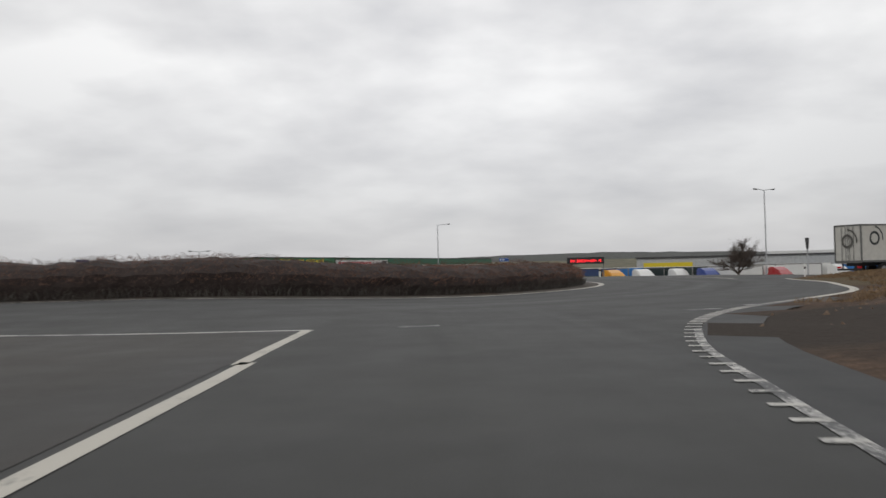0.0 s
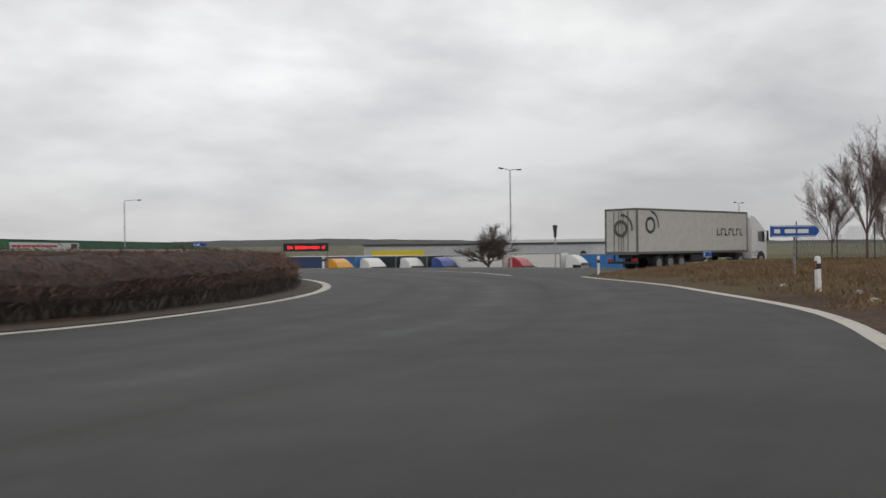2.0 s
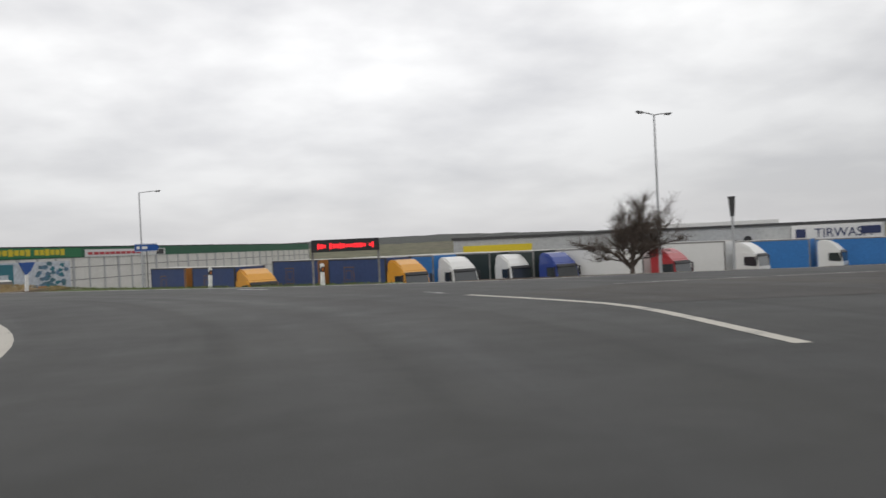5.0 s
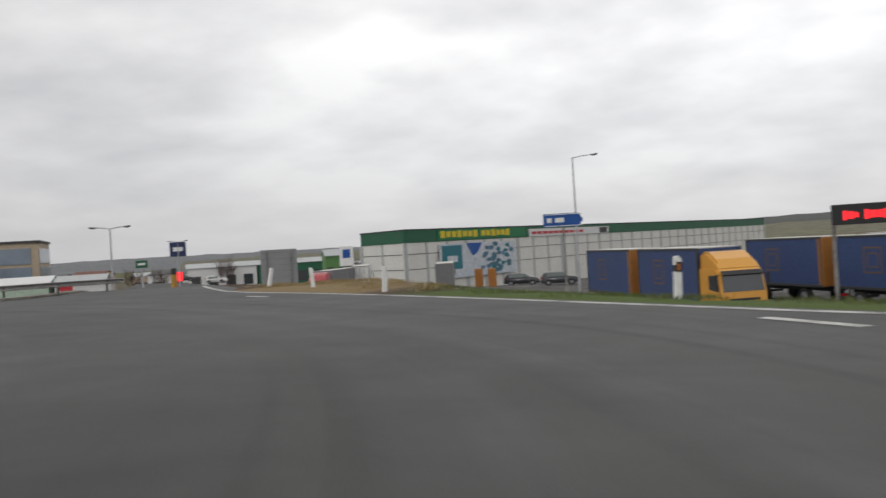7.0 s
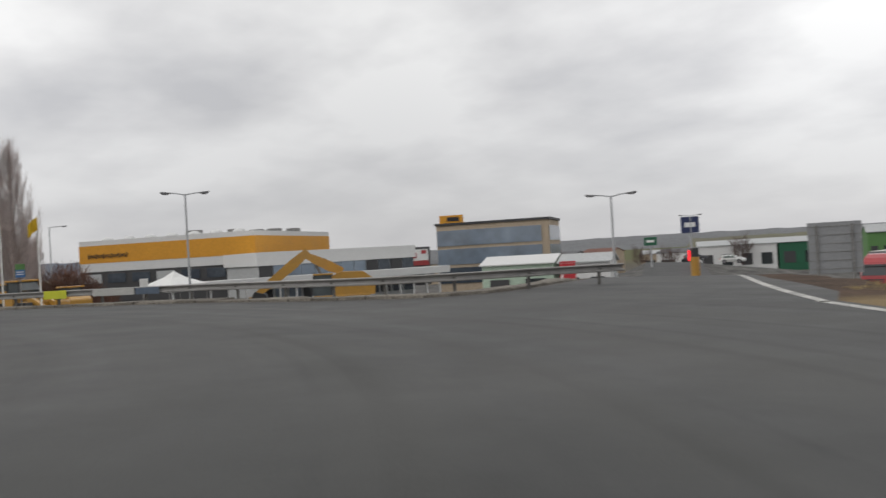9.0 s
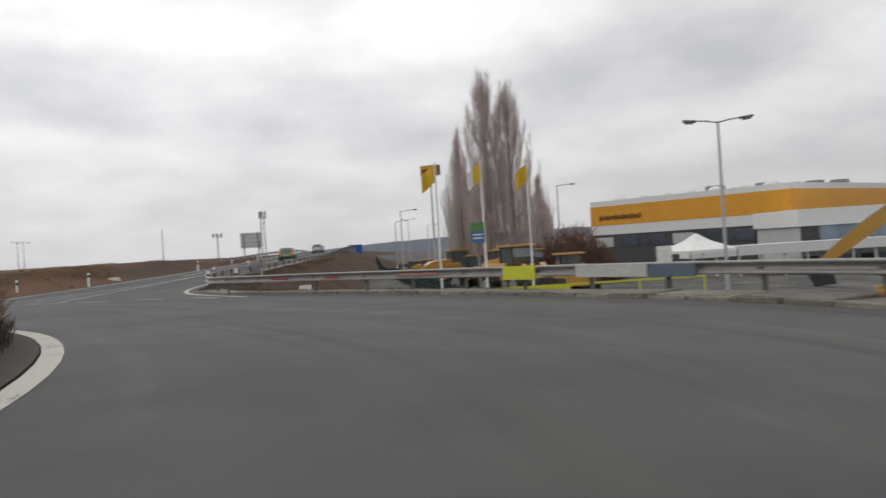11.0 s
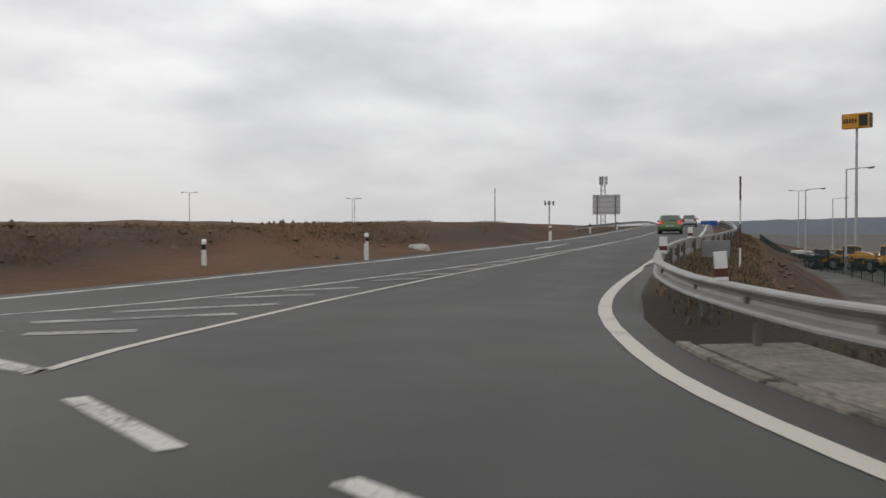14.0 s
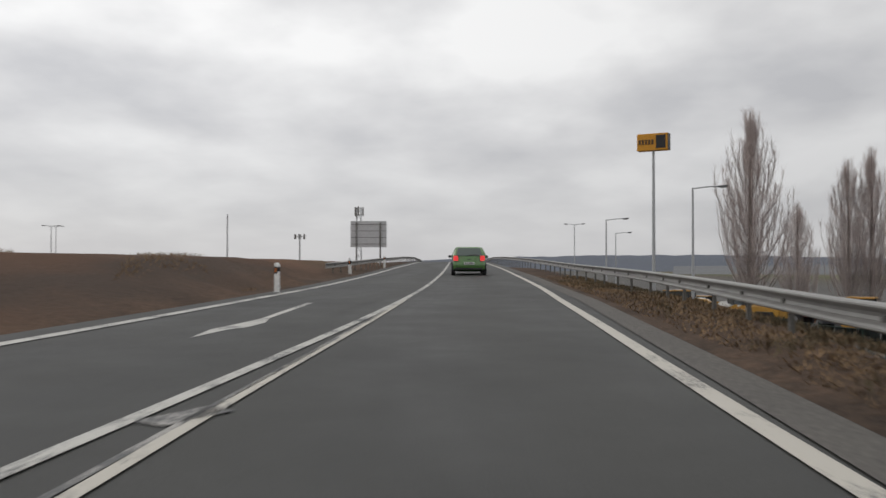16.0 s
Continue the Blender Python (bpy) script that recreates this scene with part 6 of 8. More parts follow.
# the green and white works: two faces that meet at a corner
def green_works():
    ob = thing("warehouse", "long white works hall with a dark green band under the roof", "warehouse")
    top, low, band = 4.6, -9.0, 2.3
    for p0, p1 in (((-58, 217), (-45, 207)), ((-45, 207), (23, 402))):
        m, l = frame_of(p0, p1)
        bm = bmesh.new()
        box(bm, (l, 0.6, top - band - low), (l / 2, 0.3, (top - band + low) / 2))
        part("wall", bm, CLAD_WHITE, ob, m=m)
        bm = bmesh.new()
        box(bm, (l, 0.7, band), (l / 2, 0.25, top - band / 2))
        part("fascia", bm, CLAD_GREEN, ob, "dark green fascia band", m)
        bm = bmesh.new()
        box(bm, (l + 0.3, 0.9, 0.22), (l / 2, 0.25, top + 0.11))
        part("roof_edge", bm, DARK_WALL, ob, m=m)
        n = int(l / 6.2)
        for i in range(n + 1):
            bm = bmesh.new()
            box(bm, (0.9 if i % 3 == 0 else 0.45, 0.16, top - band - low), (l * i / n, -0.08, (top - band + low) / 2))
            part("pilaster", bm, CLAD_GREY, ob, m=m)
        for z in (0.2, -2.6):
            bm = bmesh.new()
            box(bm, (l, 0.06, 0.12), (l / 2, -0.03, z))
            part("joint_rail", bm, DARK_WALL, ob, m=m)
    m, l = frame_of((-45, 207), (23, 402))
    bm = bmesh.new()
    box(bm, (31, 0.15, 2.0), (25.0, -0.2, 3.5))
    sg = part("green_sign", bm, SIGN_GREEN, ob, m=m)
    for i in range(13):
        bm = bmesh.new()
        box(bm, (1.35, 0.05, 1.1 if i % 3 else 1.35), (11.0 + i * 1.78 + (1.0 if i > 6 else 0), -0.32, 3.6))
        part("letter_bar", bm, YELLOW_SIGN, ob, m=m)
    bm = bmesh.new()
    box(bm, (38, 0.15, 1.7), (61, -0.2, 3.2))
    part("white_sign", bm, ROOF_WHITE, ob, m=m)
    for i in range(10):
        bm = bmesh.new()
        box(bm, (1.9, 0.05, 0.6), (44.0 + i * 2.4, -0.32, 3.15))
        part("letter_bar", bm, RED_SIGN, ob, m=m)
    bm = bmesh.new()
    box(bm, (4.0, 0.05, 1.3), (77, -0.32, 3.2))
    part("sign_mark", bm, DARK_WALL, ob, m=m)
    # billboard hung on the wall
    bm = bmesh.new()
    box(bm, (26, 0.2, 6.6), (22.5, -0.5, -1.6), None, 0.03)
    bb = part("billboard", bm, BILL, ob, "pale billboard with blue and green picture", m)
    bm = bmesh.new()
    box(bm, (6.4, 0.05, 4.6), (13.2, -0.64, -0.9))
    part("billboard_block", bm, TEAL, bb, "teal block on the billboard")
    rng = random.Random(2)
    for i in range(34):
        x, z = rng.triangular(19.5, 34.5, 29), rng.uniform(-4.4, 1.2)
        bm = bmesh.new()
        n = 7
        outline = [(rng.uniform(0.6, 1.2) * math.cos(k * math.tau / n), 0.55 * rng.uniform(0.5, 1.1) * math.sin(k * math.tau / n)) for k in range(n)]
        prism(bm, outline, 0.03)
        part("print_patch", bm, BILL_SHAPES if i % 4 else TEAL, bb, m=pose(x, -0.63 - 0.0011 * i, z))
    bm = bmesh.new()
    prism(bm, [(-2.6, 1.3), (2.6, 1.3), (1.2, -0.4), (-0.6, -1.3)], 0.04)
    part("blue_corner", bm, BLUE_SIGN, bb, m=pose(20.6, -0.70, 0.4))
    bm = bmesh.new()
    box(bm, (3.2, 0.04, 1.2), (13.2, -0.69, -1.2))
    part("name_bar", bm, BILL, bb)
    return ob


SIGN_GREEN = material("bright_green_sign", (0.015, 0.16, 0.06), 0.5, var=0.1)
BILL = material("billboard_print", (0.50, 0.53, 0.56), 0.6, var=0.2, scale=0.25, fine=1.5, second=(0.36, 0.42, 0.50))
BILL_SHAPES = material("billboard_shapes", (0.05, 0.13, 0.15), 0.6, var=0.4, scale=0.5, fine=2, second=(0.12, 0.2, 0.32))
TEAL = material("teal_print", (0.03, 0.16, 0.20), 0.6, var=0.1)
green_works()


def wash_hall():
    ob = thing("wash_hall", "low grey truck-wash hall with a blue and white sign", "hall")
    m, l = frame_of((31.4, 137.7), (75, 124))
    top = 1.75
    bm = bmesh.new()
    box(bm, (l, 26, top + 6.5), (l / 2, 13, (top - 6.5) / 2))
    part("wall", bm, CLAD_GREY, ob, m=m)
    bm = bmesh.new()
    box(bm, (l + 0.4, 26.4, 0.25), (l / 2, 13, top + 0.12))
    part("roof_edge", bm, DARK_WALL, ob, m=m)
    bm = bmesh.new()
    box(bm, (16, 8, 0.5), (l * 0.62, 9, top + 0.5), None, 0.1)
    part("rooflight", bm, ROOF_WHITE, ob, "long white rooflight", m)
    bm = bmesh.new()
    box(bm, (7.6, 0.2, 0.8), (4.9, -0.15, 0.65), None, 0.02)
    part("yellow_sign", bm, YELLOW_SIGN, ob, m=m)
    bm = bmesh.new()
    box(bm, (9.2, 0.2, 1.75), (l - 4.9, -0.15, 0.75), None, 0.02)
    sg = part("name_board", bm, ROOF_WHITE, ob, m=m)
    text_mesh("lettering", "TIRWASH", 1.35, NAVY, sg, pose(l - 7.2, -0.28, 0.3, 90, 0, 0), "dark blue lettering")
    bm = bmesh.new()
    box(bm, (2.0, 0.06, 0.8), (l - 1.5, -0.29, 0.9))
    box(bm, (1.0, 0.06, 0.9), (l - 8.6, -0.29, 0.75))
    part("sign_mark", bm, NAVY, sg)
    bm = bmesh.new()
    rod(bm, (l - 14, -0.05, 0.35), (l - 14, -0.25, 0.35), 0.42, 0.42, 20)
    part("round_vent", bm, BLACK, ob, "round black vent", m)
    return ob


NAVY = material("navy_lettering", (0.02, 0.03, 0.09), 0.5, var=0.05)
wash_hall()


def dealer_hall():
    """The machinery dealer's hall: grey base, orange band, white roof edge and rooflights."""
    ob = thing("dealer_hall", "machinery dealer's grey hall with a broad orange band", "hall")
    for p0, p1 in (((-130.1, 112.0), (-107.7, 128.8)), ((-107.7, 128.8), (-123.3, 149.6))):
        m, l = frame_of(p0, p1)
        for name, z0, z1, mat, out, lab in (("base_wall", -7, 1.5, DARK_WALL, 0.0, ""), ("lower_band", 1.5, 2.75, ROOF_WHITE, 0.1, "white band"), ("orange_band", 2.75, 5.3, CLAD_ORANGE, 0.14, "broad orange band"), ("roof_edge", 5.3, 6.0, ROOF_WHITE, 0.1, "white roof edge")):
            bm = bmesh.new()
            box(bm, (l + out, 0.5, z1 - z0), (l / 2, 0.25 - out, (z0 + z1) / 2))
            part(name, bm, mat, ob, lab, m)
        n = int(l / 4)
        for i in range(n):
            bm = bmesh.new()
            box(bm, (l / n * 0.72, 0.08, 1.3), (l * (i + 0.5) / n, -0.05, 0.5), None, 0.01)
            part("window", bm, WINDOW_BLUE if i % 3 else CLAD_GREY, ob, m=m)
    m, l = frame_of((-130.1, 112.0), (-107.7, 128.8))
    bm = bmesh.new()
    box(bm, (l - 0.6, 25.2, 0.3), (l / 2 - 0.3, 13.0, 5.82))
    part("roof", bm, CLAD_GREY, ob, m=m)
    for i in range(7):
        bm = bmesh.new()
        bmesh.ops.create_uvsphere(bm, u_segments=12, v_segments=8, radius=0.85, matrix=pose(2.5 + i * 3.6, 3.2, 5.98) @ Matrix.Diagonal((1.2, 1, 0.75, 1)))
        part("rooflight", bm, ROOF_WHITE, ob, "domed white rooflight", m, True)
    rng = random.Random(6)
    for i in range(6):
        bm = bmesh.new()
        box(bm, (rng.uniform(0.8, 2.2), 1.6, rng.uniform(0.5, 1.2)), (14 + i * 2.2, 8 + i * 2.2 + rng.uniform(-1, 1), 6.4), None, 0.05)
        part("roof_plant", bm, STEEL, ob, m=m)
    bm = bmesh.new()
    for i in range(16):
        box(bm, (0.22, 0.06, 0.42 if i % 3 else 0.7), (1.6 + i * 0.42, -0.22, 3.75))
        box(bm, (0.34, 0.06, 0.1), (1.7 + i * 0.42, -0.22, 3.6 + 0.25 * (i % 2)))
    part("name_bar", bm, BROWN_SIGN, ob, "row of dark bars in place of a name", m)
    return ob


BROWN_SIGN = material("brown_lettering", (0.10, 0.055, 0.02), 0.6, var=0.1)
dealer_hall()


def low_wing():
    ob = thing("showroom", "low grey showroom with a white canopy and wide windows", "showroom")
    m, l = frame_of((-98, 124.5), (-97.4, 148))
    for name, size, at, mat in (("wall", (l, 10, 9.4), (l / 2, 5, -2.8), CLAD_GREY), ("roof_edge", (l + 0.6, 10.6, 1.7), (l / 2, 5, 1.9), ROOF_WHITE), ("canopy", (l + 16, 3.2, 0.95), (l / 2 - 4.4, -2.2, -0.85), ROOF_WHITE)):
        bm = bmesh.new()
        box(bm, size, at, None, 0.04)
        part(name, bm, mat, ob, m=m)
    # upper ribbon of large panes that ends in grey panels, lower row of shop windows
    n = 12
    for i in range(n):
        for z in (0.3, -2.7):
            bm = bmesh.new()
            box(bm, (l / n - (0.1 if z > 0 else 0.35), 0.1, 1.5), (l * (i + 0.5) / n, -0.06, z), None, 0.02)
            glazed = i not in (0, 8, 10) if z > 0 else i % 3
            part("window", bm, (SKY_SHEEN_GLAZING if i < 8 else WINDOW_BLUE) if glazed else DARK_WALL, ob, m=m)
    for i in range(18):
        bm = bmesh.new()
        box(bm, (0.18, 0.18, 3.2), (-12 + (l + 14) * i / 17, -3.3, -2.8))
        part("column", bm, ROOF_WHITE, ob, m=m)
    bm = bmesh.new()
    box(bm, (3.9, 4.0, 5.5), (l + 2.2, 3.6, -0.3), None, 0.03)
    part("end_block", bm, DARK_WALL, ob, m=m)
    bm = bmesh.new()
    box(bm, (3.4, 0.12, 2.3), (l + 2.0, 1.5, 0.95), None, 0.02)
    sg = part("sign_board", bm, WHITE, ob, "white sign board with red shapes", m)
    bm = bmesh.new()
    box(bm, (3.4, 0.06, 0.7), (l + 2.0, 1.42, 0.15))
    box(bm, (0.8, 0.06, 0.8), (l + 1.2, 1.42, 1.25))
    box(bm, (0.9, 0.06, 0.5), (l + 2.9, 1.42, 1.7))
    part("sign_shape", bm, RED_PAINT, sg, "dull red shapes")
    return ob


low_wing()


def glass_office():
    ob = thing("office_block", "three-storey office block with tan stone and blue glass", "office")
    c0, c1 = (-119.5, 169.5), (-103.5, 181.5)
    m, l = frame_of(c0, c1)
    dep = 14.0
    bm = bmesh.new()
    box(bm, (l, dep, 15), (l / 2, dep / 2, 6.3 - 7.5))
    part("core", bm, STONE_TAN, ob, m=m)
    bm = bmesh.new()
    box(bm, (l + 0.5, dep + 0.5, 0.4), (l / 2, dep / 2, 6.4))
    part("roof_edge", bm, DARK_WALL, ob, m=m)
    for i in range(9):
        for j in range(3):
            bm = bmesh.new()
            box(bm, (l / 9 - 0.12, 0.12, 2.75), (l * (i + 0.5) / 9 * 0.93 + 0.1, -0.08, 3.9 - 3.3 * j), None, 0.02)
            # the two upper rows get the glass with painted-in sky reflection
            part("window", bm, SKY_SHEEN_GLAZING if j < 2 else WINDOW_BLUE, ob, m=m)
    for i in range(5):
        for j in range(3):
            bm = bmesh.new()
            box(bm, (0.12, dep / 5 - 0.5, 2.6), (l + 0.08, dep * (i + 0.5) / 5, 3.9 - 3.3 * j), None, 0.02)
            part("window", bm, SKY_SHEEN_GLAZING if j < 2 else WINDOW_BLUE, ob, m=m)
    bm = bmesh.new()
    box(bm, (4.2, 0.8, 1.4), (2.6, 1, 7.3), None, 0.03)
    part("roof_sign", bm, CLAD_ORANGE, ob, "orange and black rooftop sign", m)
    bm = bmesh.new()
    box(bm, (2.2, 0.1, 0.7), (3.0, 0.55, 7.3))
    part("sign_mark", bm, BLACK, ob, m=m)
    return ob


glass_office()


def shed(p0, p1, depth, z0, z1, wall, roof, label, door=None, stripe_mat=None):
    ob = thing("shed", label, "shed")
    m, l = frame_of(p0, p1)
    bm = bmesh.new()
    h = z1 - z0
    prism(bm, [(0, z0), (depth, z0), (depth, z1 - h * 0.12), (depth / 2, z1), (0, z1 - h * 0.12)], l, m @ pose(l / 2, 0, 0, 0, 0, 90))
    part("wall", bm, wall, ob)
    bm = bmesh.new()
    for s in (0, 1):
        a = (-0.3, z1 - h * 0.12 - 0.02) if s == 0 else (depth / 2, z1 + 0.06)
        b = (depth / 2, z1 + 0.06) if s == 0 else (depth + 0.3, z1 - h * 0.12 - 0.02)
        prism(bm, [a, b, (b[0], b[1] + 0.14), (a[0], a[1] + 0.14)], l + 0.5, m @ pose(l / 2, 0, 0, 0, 0, 90))
    part("roof", bm, roof, ob)
    n = max(2, int(l / 4))
    for i in range(n):
        bm = bmesh.new()
        box(bm, (l / n * 0.55, 0.1, h * 0.3), (l * (i + 0.5) / n, -0.06, z0 + h * 0.5), None, 0.02)
        part("window" if i % 2 else "door", bm, GLASS if i % 2 else DARK_WALL, ob, m=m)
    if stripe_mat:
        bm = bmesh.new()
        box(bm, (l, 0.12, h * 0.2), (l / 2, -0.08, z1 - h * 0.26))
        part("fascia", bm, stripe_mat, ob, m=m)
    return ob


PALE_SIGN_GREEN = material("leaf_green_cladding", (0.10, 0.22, 0.07), 0.6, var=0.1)
PALE_GREEN = material("pale_green_cladding", (0.40, 0.50, 0.40), 0.6, var=0.1, scale=0.3, fine=3)
shed((-77.5, 143.6), (-70, 148.1), 6, -7, 0.35, PALE_GREEN, ROOF_WHITE, "pale green site hut with a white roof")
shed((-69.5, 148.6), (-64.5, 151.6), 5, -7, 0.2, ROOF_WHITE, CLAD_GREY, "low white site hut with a grey roof")
shed((-128, 258), (-113, 268.7), 12, -9, 0.4, ROOF_WHITE, CLAD_GREY, "plain white roadside depot hall")
shed((-112.6, 269), (-97, 280), 12, -9, 0.4, CLAD_GREEN, CLAD_GREY, "dark green roadside depot")
shed((-75, 235), (-71.5, 237.5), 5, -9, 2.0, PALE_SIGN_GREEN, CLAD_GREY, "green gabled kiosk beside the works")
TILE_RED = material("dull_red_roof_tiles", (0.17, 0.075, 0.055), 0.8, var=0.2)
TILE_GREY = material("grey_roof_tiles", (0.12, 0.12, 0.125), 0.8, var=0.2)
rng = random.Random(44)
for i in range(16):
    x, y = -205 + i * 6.6 + rng.uniform(-3, 3), 232 + i * 4.2 + rng.uniform(-10, 22)
    a = rng.uniform(0.2, 0.9)
    w = rng.uniform(8, 13)
    shed((x, y), (x + w * math.cos(a), y + w * math.sin(a)), rng.uniform(7, 10), -9, rng.uniform(-2.6, 0.2), (ROOF_WHITE, STONE_TAN, CLAD_GREY)[i % 3], (TILE_RED, TILE_GREY, DARK_WALL, CLAD_GREY)[i % 4], "distant %s house with a %s roof" % (("white", "tan", "grey")[i % 3], ("dull red", "grey", "dark", "pale grey")[i % 4]))

# white marquee at the dealer's
tent = thing("marquee", "white pyramid-roofed marquee tent", "tent", m=pose(-83.6, 108.4, -4.15, 0, 0, 15))
bm = bmesh.new()
a = [bm.verts.new((x * 2.2, y * 2.2, 3.9)) for x, y in ((-1, -1), (1, -1), (1, 1), (-1, 1))]
mid = [bm.verts.new((x * 0.8, y * 0.8, 4.6)) for x, y in ((-1, -1), (1, -1), (1, 1), (-1, 1))]
top = bm.verts.new((0, 0, 5.25))
for i in range(4):
    bm.faces.new((a[i], a[(i + 1) % 4], mid[(i + 1) % 4], mid[i]))
    bm.faces.new((mid[i], mid[(i + 1) % 4], top))
part("canopy", bm, WHITE, tent, "white fabric roof")
bm = bmesh.new()
for i in range(4):
    x0, y0 = ((-2.2, -2.2), (2.2, -2.2), (2.2, 2.2), (-2.2, 2.2))[i]
    x1, y1 = ((2.2, -2.2), (2.2, 2.2), (-2.2, 2.2), (-2.2, -2.2))[i]
    quad_panel(bm, [(x0, y0, 3.68), (x1, y1, 3.68), (x1, y1, 3.9), (x0, y0, 3.9)], 0.01)
part("valance", bm, WHITE, tent)
for x, y in ((-2.2, -2.2), (2.2, -2.2), (2.2, 2.2), (-2.2, 2.2)):
    bm = bmesh.new()
    rod(bm, (x, y, 0), (x, y, 3.8), 0.05, 0.05, 8)
    part("pole", bm, STEEL, tent)


# ---- signs ----
def post_sign(x, y, z, w, h, top, mat, label, heading, posts=1, marks=3, name="road_sign", arrow=False):
    """A sign on posts that stands at z; heading: the way that its +x edge runs."""
    ob = thing(name, label, "sign", m=pose(x, y, z, 0, 0, heading))
    bm = bmesh.new()
    zc = top - z - h / 2
    if arrow:
        prism(bm, [(-w / 2, zc - h / 2), (w / 2 - h * 0.35, zc - h / 2), (w / 2, zc), (w / 2 - h * 0.35, zc + h / 2), (-w / 2, zc + h / 2)], 0.04)
    else:
        box(bm, (w, 0.04, h), (0, 0, zc), None, 0.012)
    board = part("board", bm, mat, ob)
    for i in range(posts):
        px = 0 if posts == 1 else -w * 0.36 + w * 0.72 * i / (posts - 1)
        bm = bmesh.new()
        rod(bm, (px, 0.05, -0.3), (px, 0.05, zc + h / 2), 0.035, 0.035, 8)
        part("post", bm, STEEL, ob)
    bm = bmesh.new()
    for i in range(marks):
        box(bm, (w * 0.22 if i else w * 0.12, 0.012, h * 0.34), (-w * 0.36 + i * w * 0.26, -0.025, zc))
    for s in (-1, 1):
        box(bm, (w * 0.94, 0.008, 0.02), (0, -0.024, zc + s * h * 0.43))
    if marks:
        part("lettering_bar", bm, WHITE, board, "white bars in place of writing")
    return ob


post_sign(22.0, 39.4, land_z(22, 39.4), 1.5, 0.36, 1.85, BLUE_SIGN, "blue direction sign on a steel post in dry grass", -22, 1, 3, arrow=True)
post_sign(6.3, 87.4, land_z(6.3, 87.4), 1.15, 0.38, 1.98, BLUE_SIGN, "small blue direction sign on a steel post", 25, 1, 2, arrow=True)
post_sign(30.2, 55.2, land_z(30.2, 55.2), 0.45, 0.3, 0.95, BLUE_SIGN, "tiny blue marker sign in the verge", -30, 1, 1)
post_sign(-36.1, 89.4, land_z(-36.1, 89.4), 0.34, 0.5, 0.95, WHITE, "small white plate sign behind the barrier", 80, 1, 0)
post_sign(-51.7, 79.9, land_z(-51.7, 79.9), 0.5, 0.2, 0.06, WHITE, "low white plate sign on the embankment", 110, 1, 0)
inf = post_sign(-19.1, 127.0, land_z(-19.1, 127.0), 1.15, 1.6, 1.75, WHITE, "white information board with a blue mark", 25, 1, 0)
bm = bmesh.new()
box(bm, (0.6, 0.02, 0.7), (0, -0.032, 1.15 - land_z(-19.1, 127.0)))
part("blue_mark", bm, BLUE_SIGN, inf)
post_sign(-270, 76.5, land_z(-270, 80), 4.0, 3.0, 3.6, BLUE_SIGN, "large blue direction sign far up the ramp", 90, 2, 2)
post_sign(-60.0, 140.0, land_z(-60, 140), 1.6, 2.8, -0.2, RED_SIGN, "red banner sign at the filling station", 40, 1, 1)


def back_board(x, y, z, w, h, top, heading, label, mat):
    """The ribbed grey back of a large sign."""
    ob = thing("sign_back", label, "sign", m=pose(x, y, z, 0, 0, heading))
    zc = top - z - h / 2
    bm = bmesh.new()
    box(bm, (w, 0.05, h), (0, 0, zc), None, 0.01)
    board = part("board", bm, mat, ob)
    n = max(4, int(h / 0.5))
    for i in range(n):
        bm = bmesh.new()
        box(bm, (w * 0.98, 0.03, 0.04), (0, -0.04, zc - h / 2 + h * (i + 0.5) / n))
        part("rib", bm, STEEL, board)
    for s in (-1, 1):
        bm = bmesh.new()
        rod(bm, (s * w * 0.33, -0.1, -0.4), (s * w * 0.33, -0.1, zc + h * 0.45), 0.07, 0.07, 8)
        part("post", bm, STEEL, ob)
    return ob


SIGN_BACK = material("grey_sign_back", (0.25, 0.255, 0.26), 0.55, var=0.08, scale=0.8, fine=6)
BARE_ALU = material("bare_aluminium", (0.52, 0.52, 0.53), 0.5, var=0.08, scale=0.8, fine=6)
back_board(-139.0, 65.2, 1.0, 2.95, 2.15, 5.0, 90, "pale aluminium ribbed back of a large road sign on the bank", BARE_ALU)
back_board(-28.5, 132.5, land_z(-28.5, 132.5), 3.3, 3.4, 1.9, 33, "tall grey ribbed back of a road sign", SIGN_BACK)


def led_sign():
    ob = thing("message_sign", "red LED message sign on two steel legs", "sign", m=pose(14.5, 99.0, land_z(16, 99), 0, 0, -2))
    z0 = land_z(16, 99)
    bm = bmesh.new()
    box(bm, (4.3, 0.22, 0.78), (2.1, 0, 1.55 - z0), None, 0.03)
    body = part("display_box", bm, BLACK, ob, "black display case")
    rng = random.Random(3)
    x = 0.35
    while x < 3.8:
        w = rng.uniform(0.10, 0.2)
        hh = rng.choice((0.2, 0.28, 0.36))
        bm = bmesh.new()
        box(bm, (w, 0.02, hh), (x + w / 2, -0.118, 1.52 - z0))
        part("led_bar", bm, LED_GLOW, body)
        x += w + (0.05 if rng.random() < 0.82 else 0.22)
    for xx in (0.02, 4.2):
        bm = bmesh.new()
        rod(bm, (xx, 0.15, -0.4), (xx, 0.15, 1.9 - z0), 0.075, 0.075, 10)
        part("leg", bm, STEEL, ob)


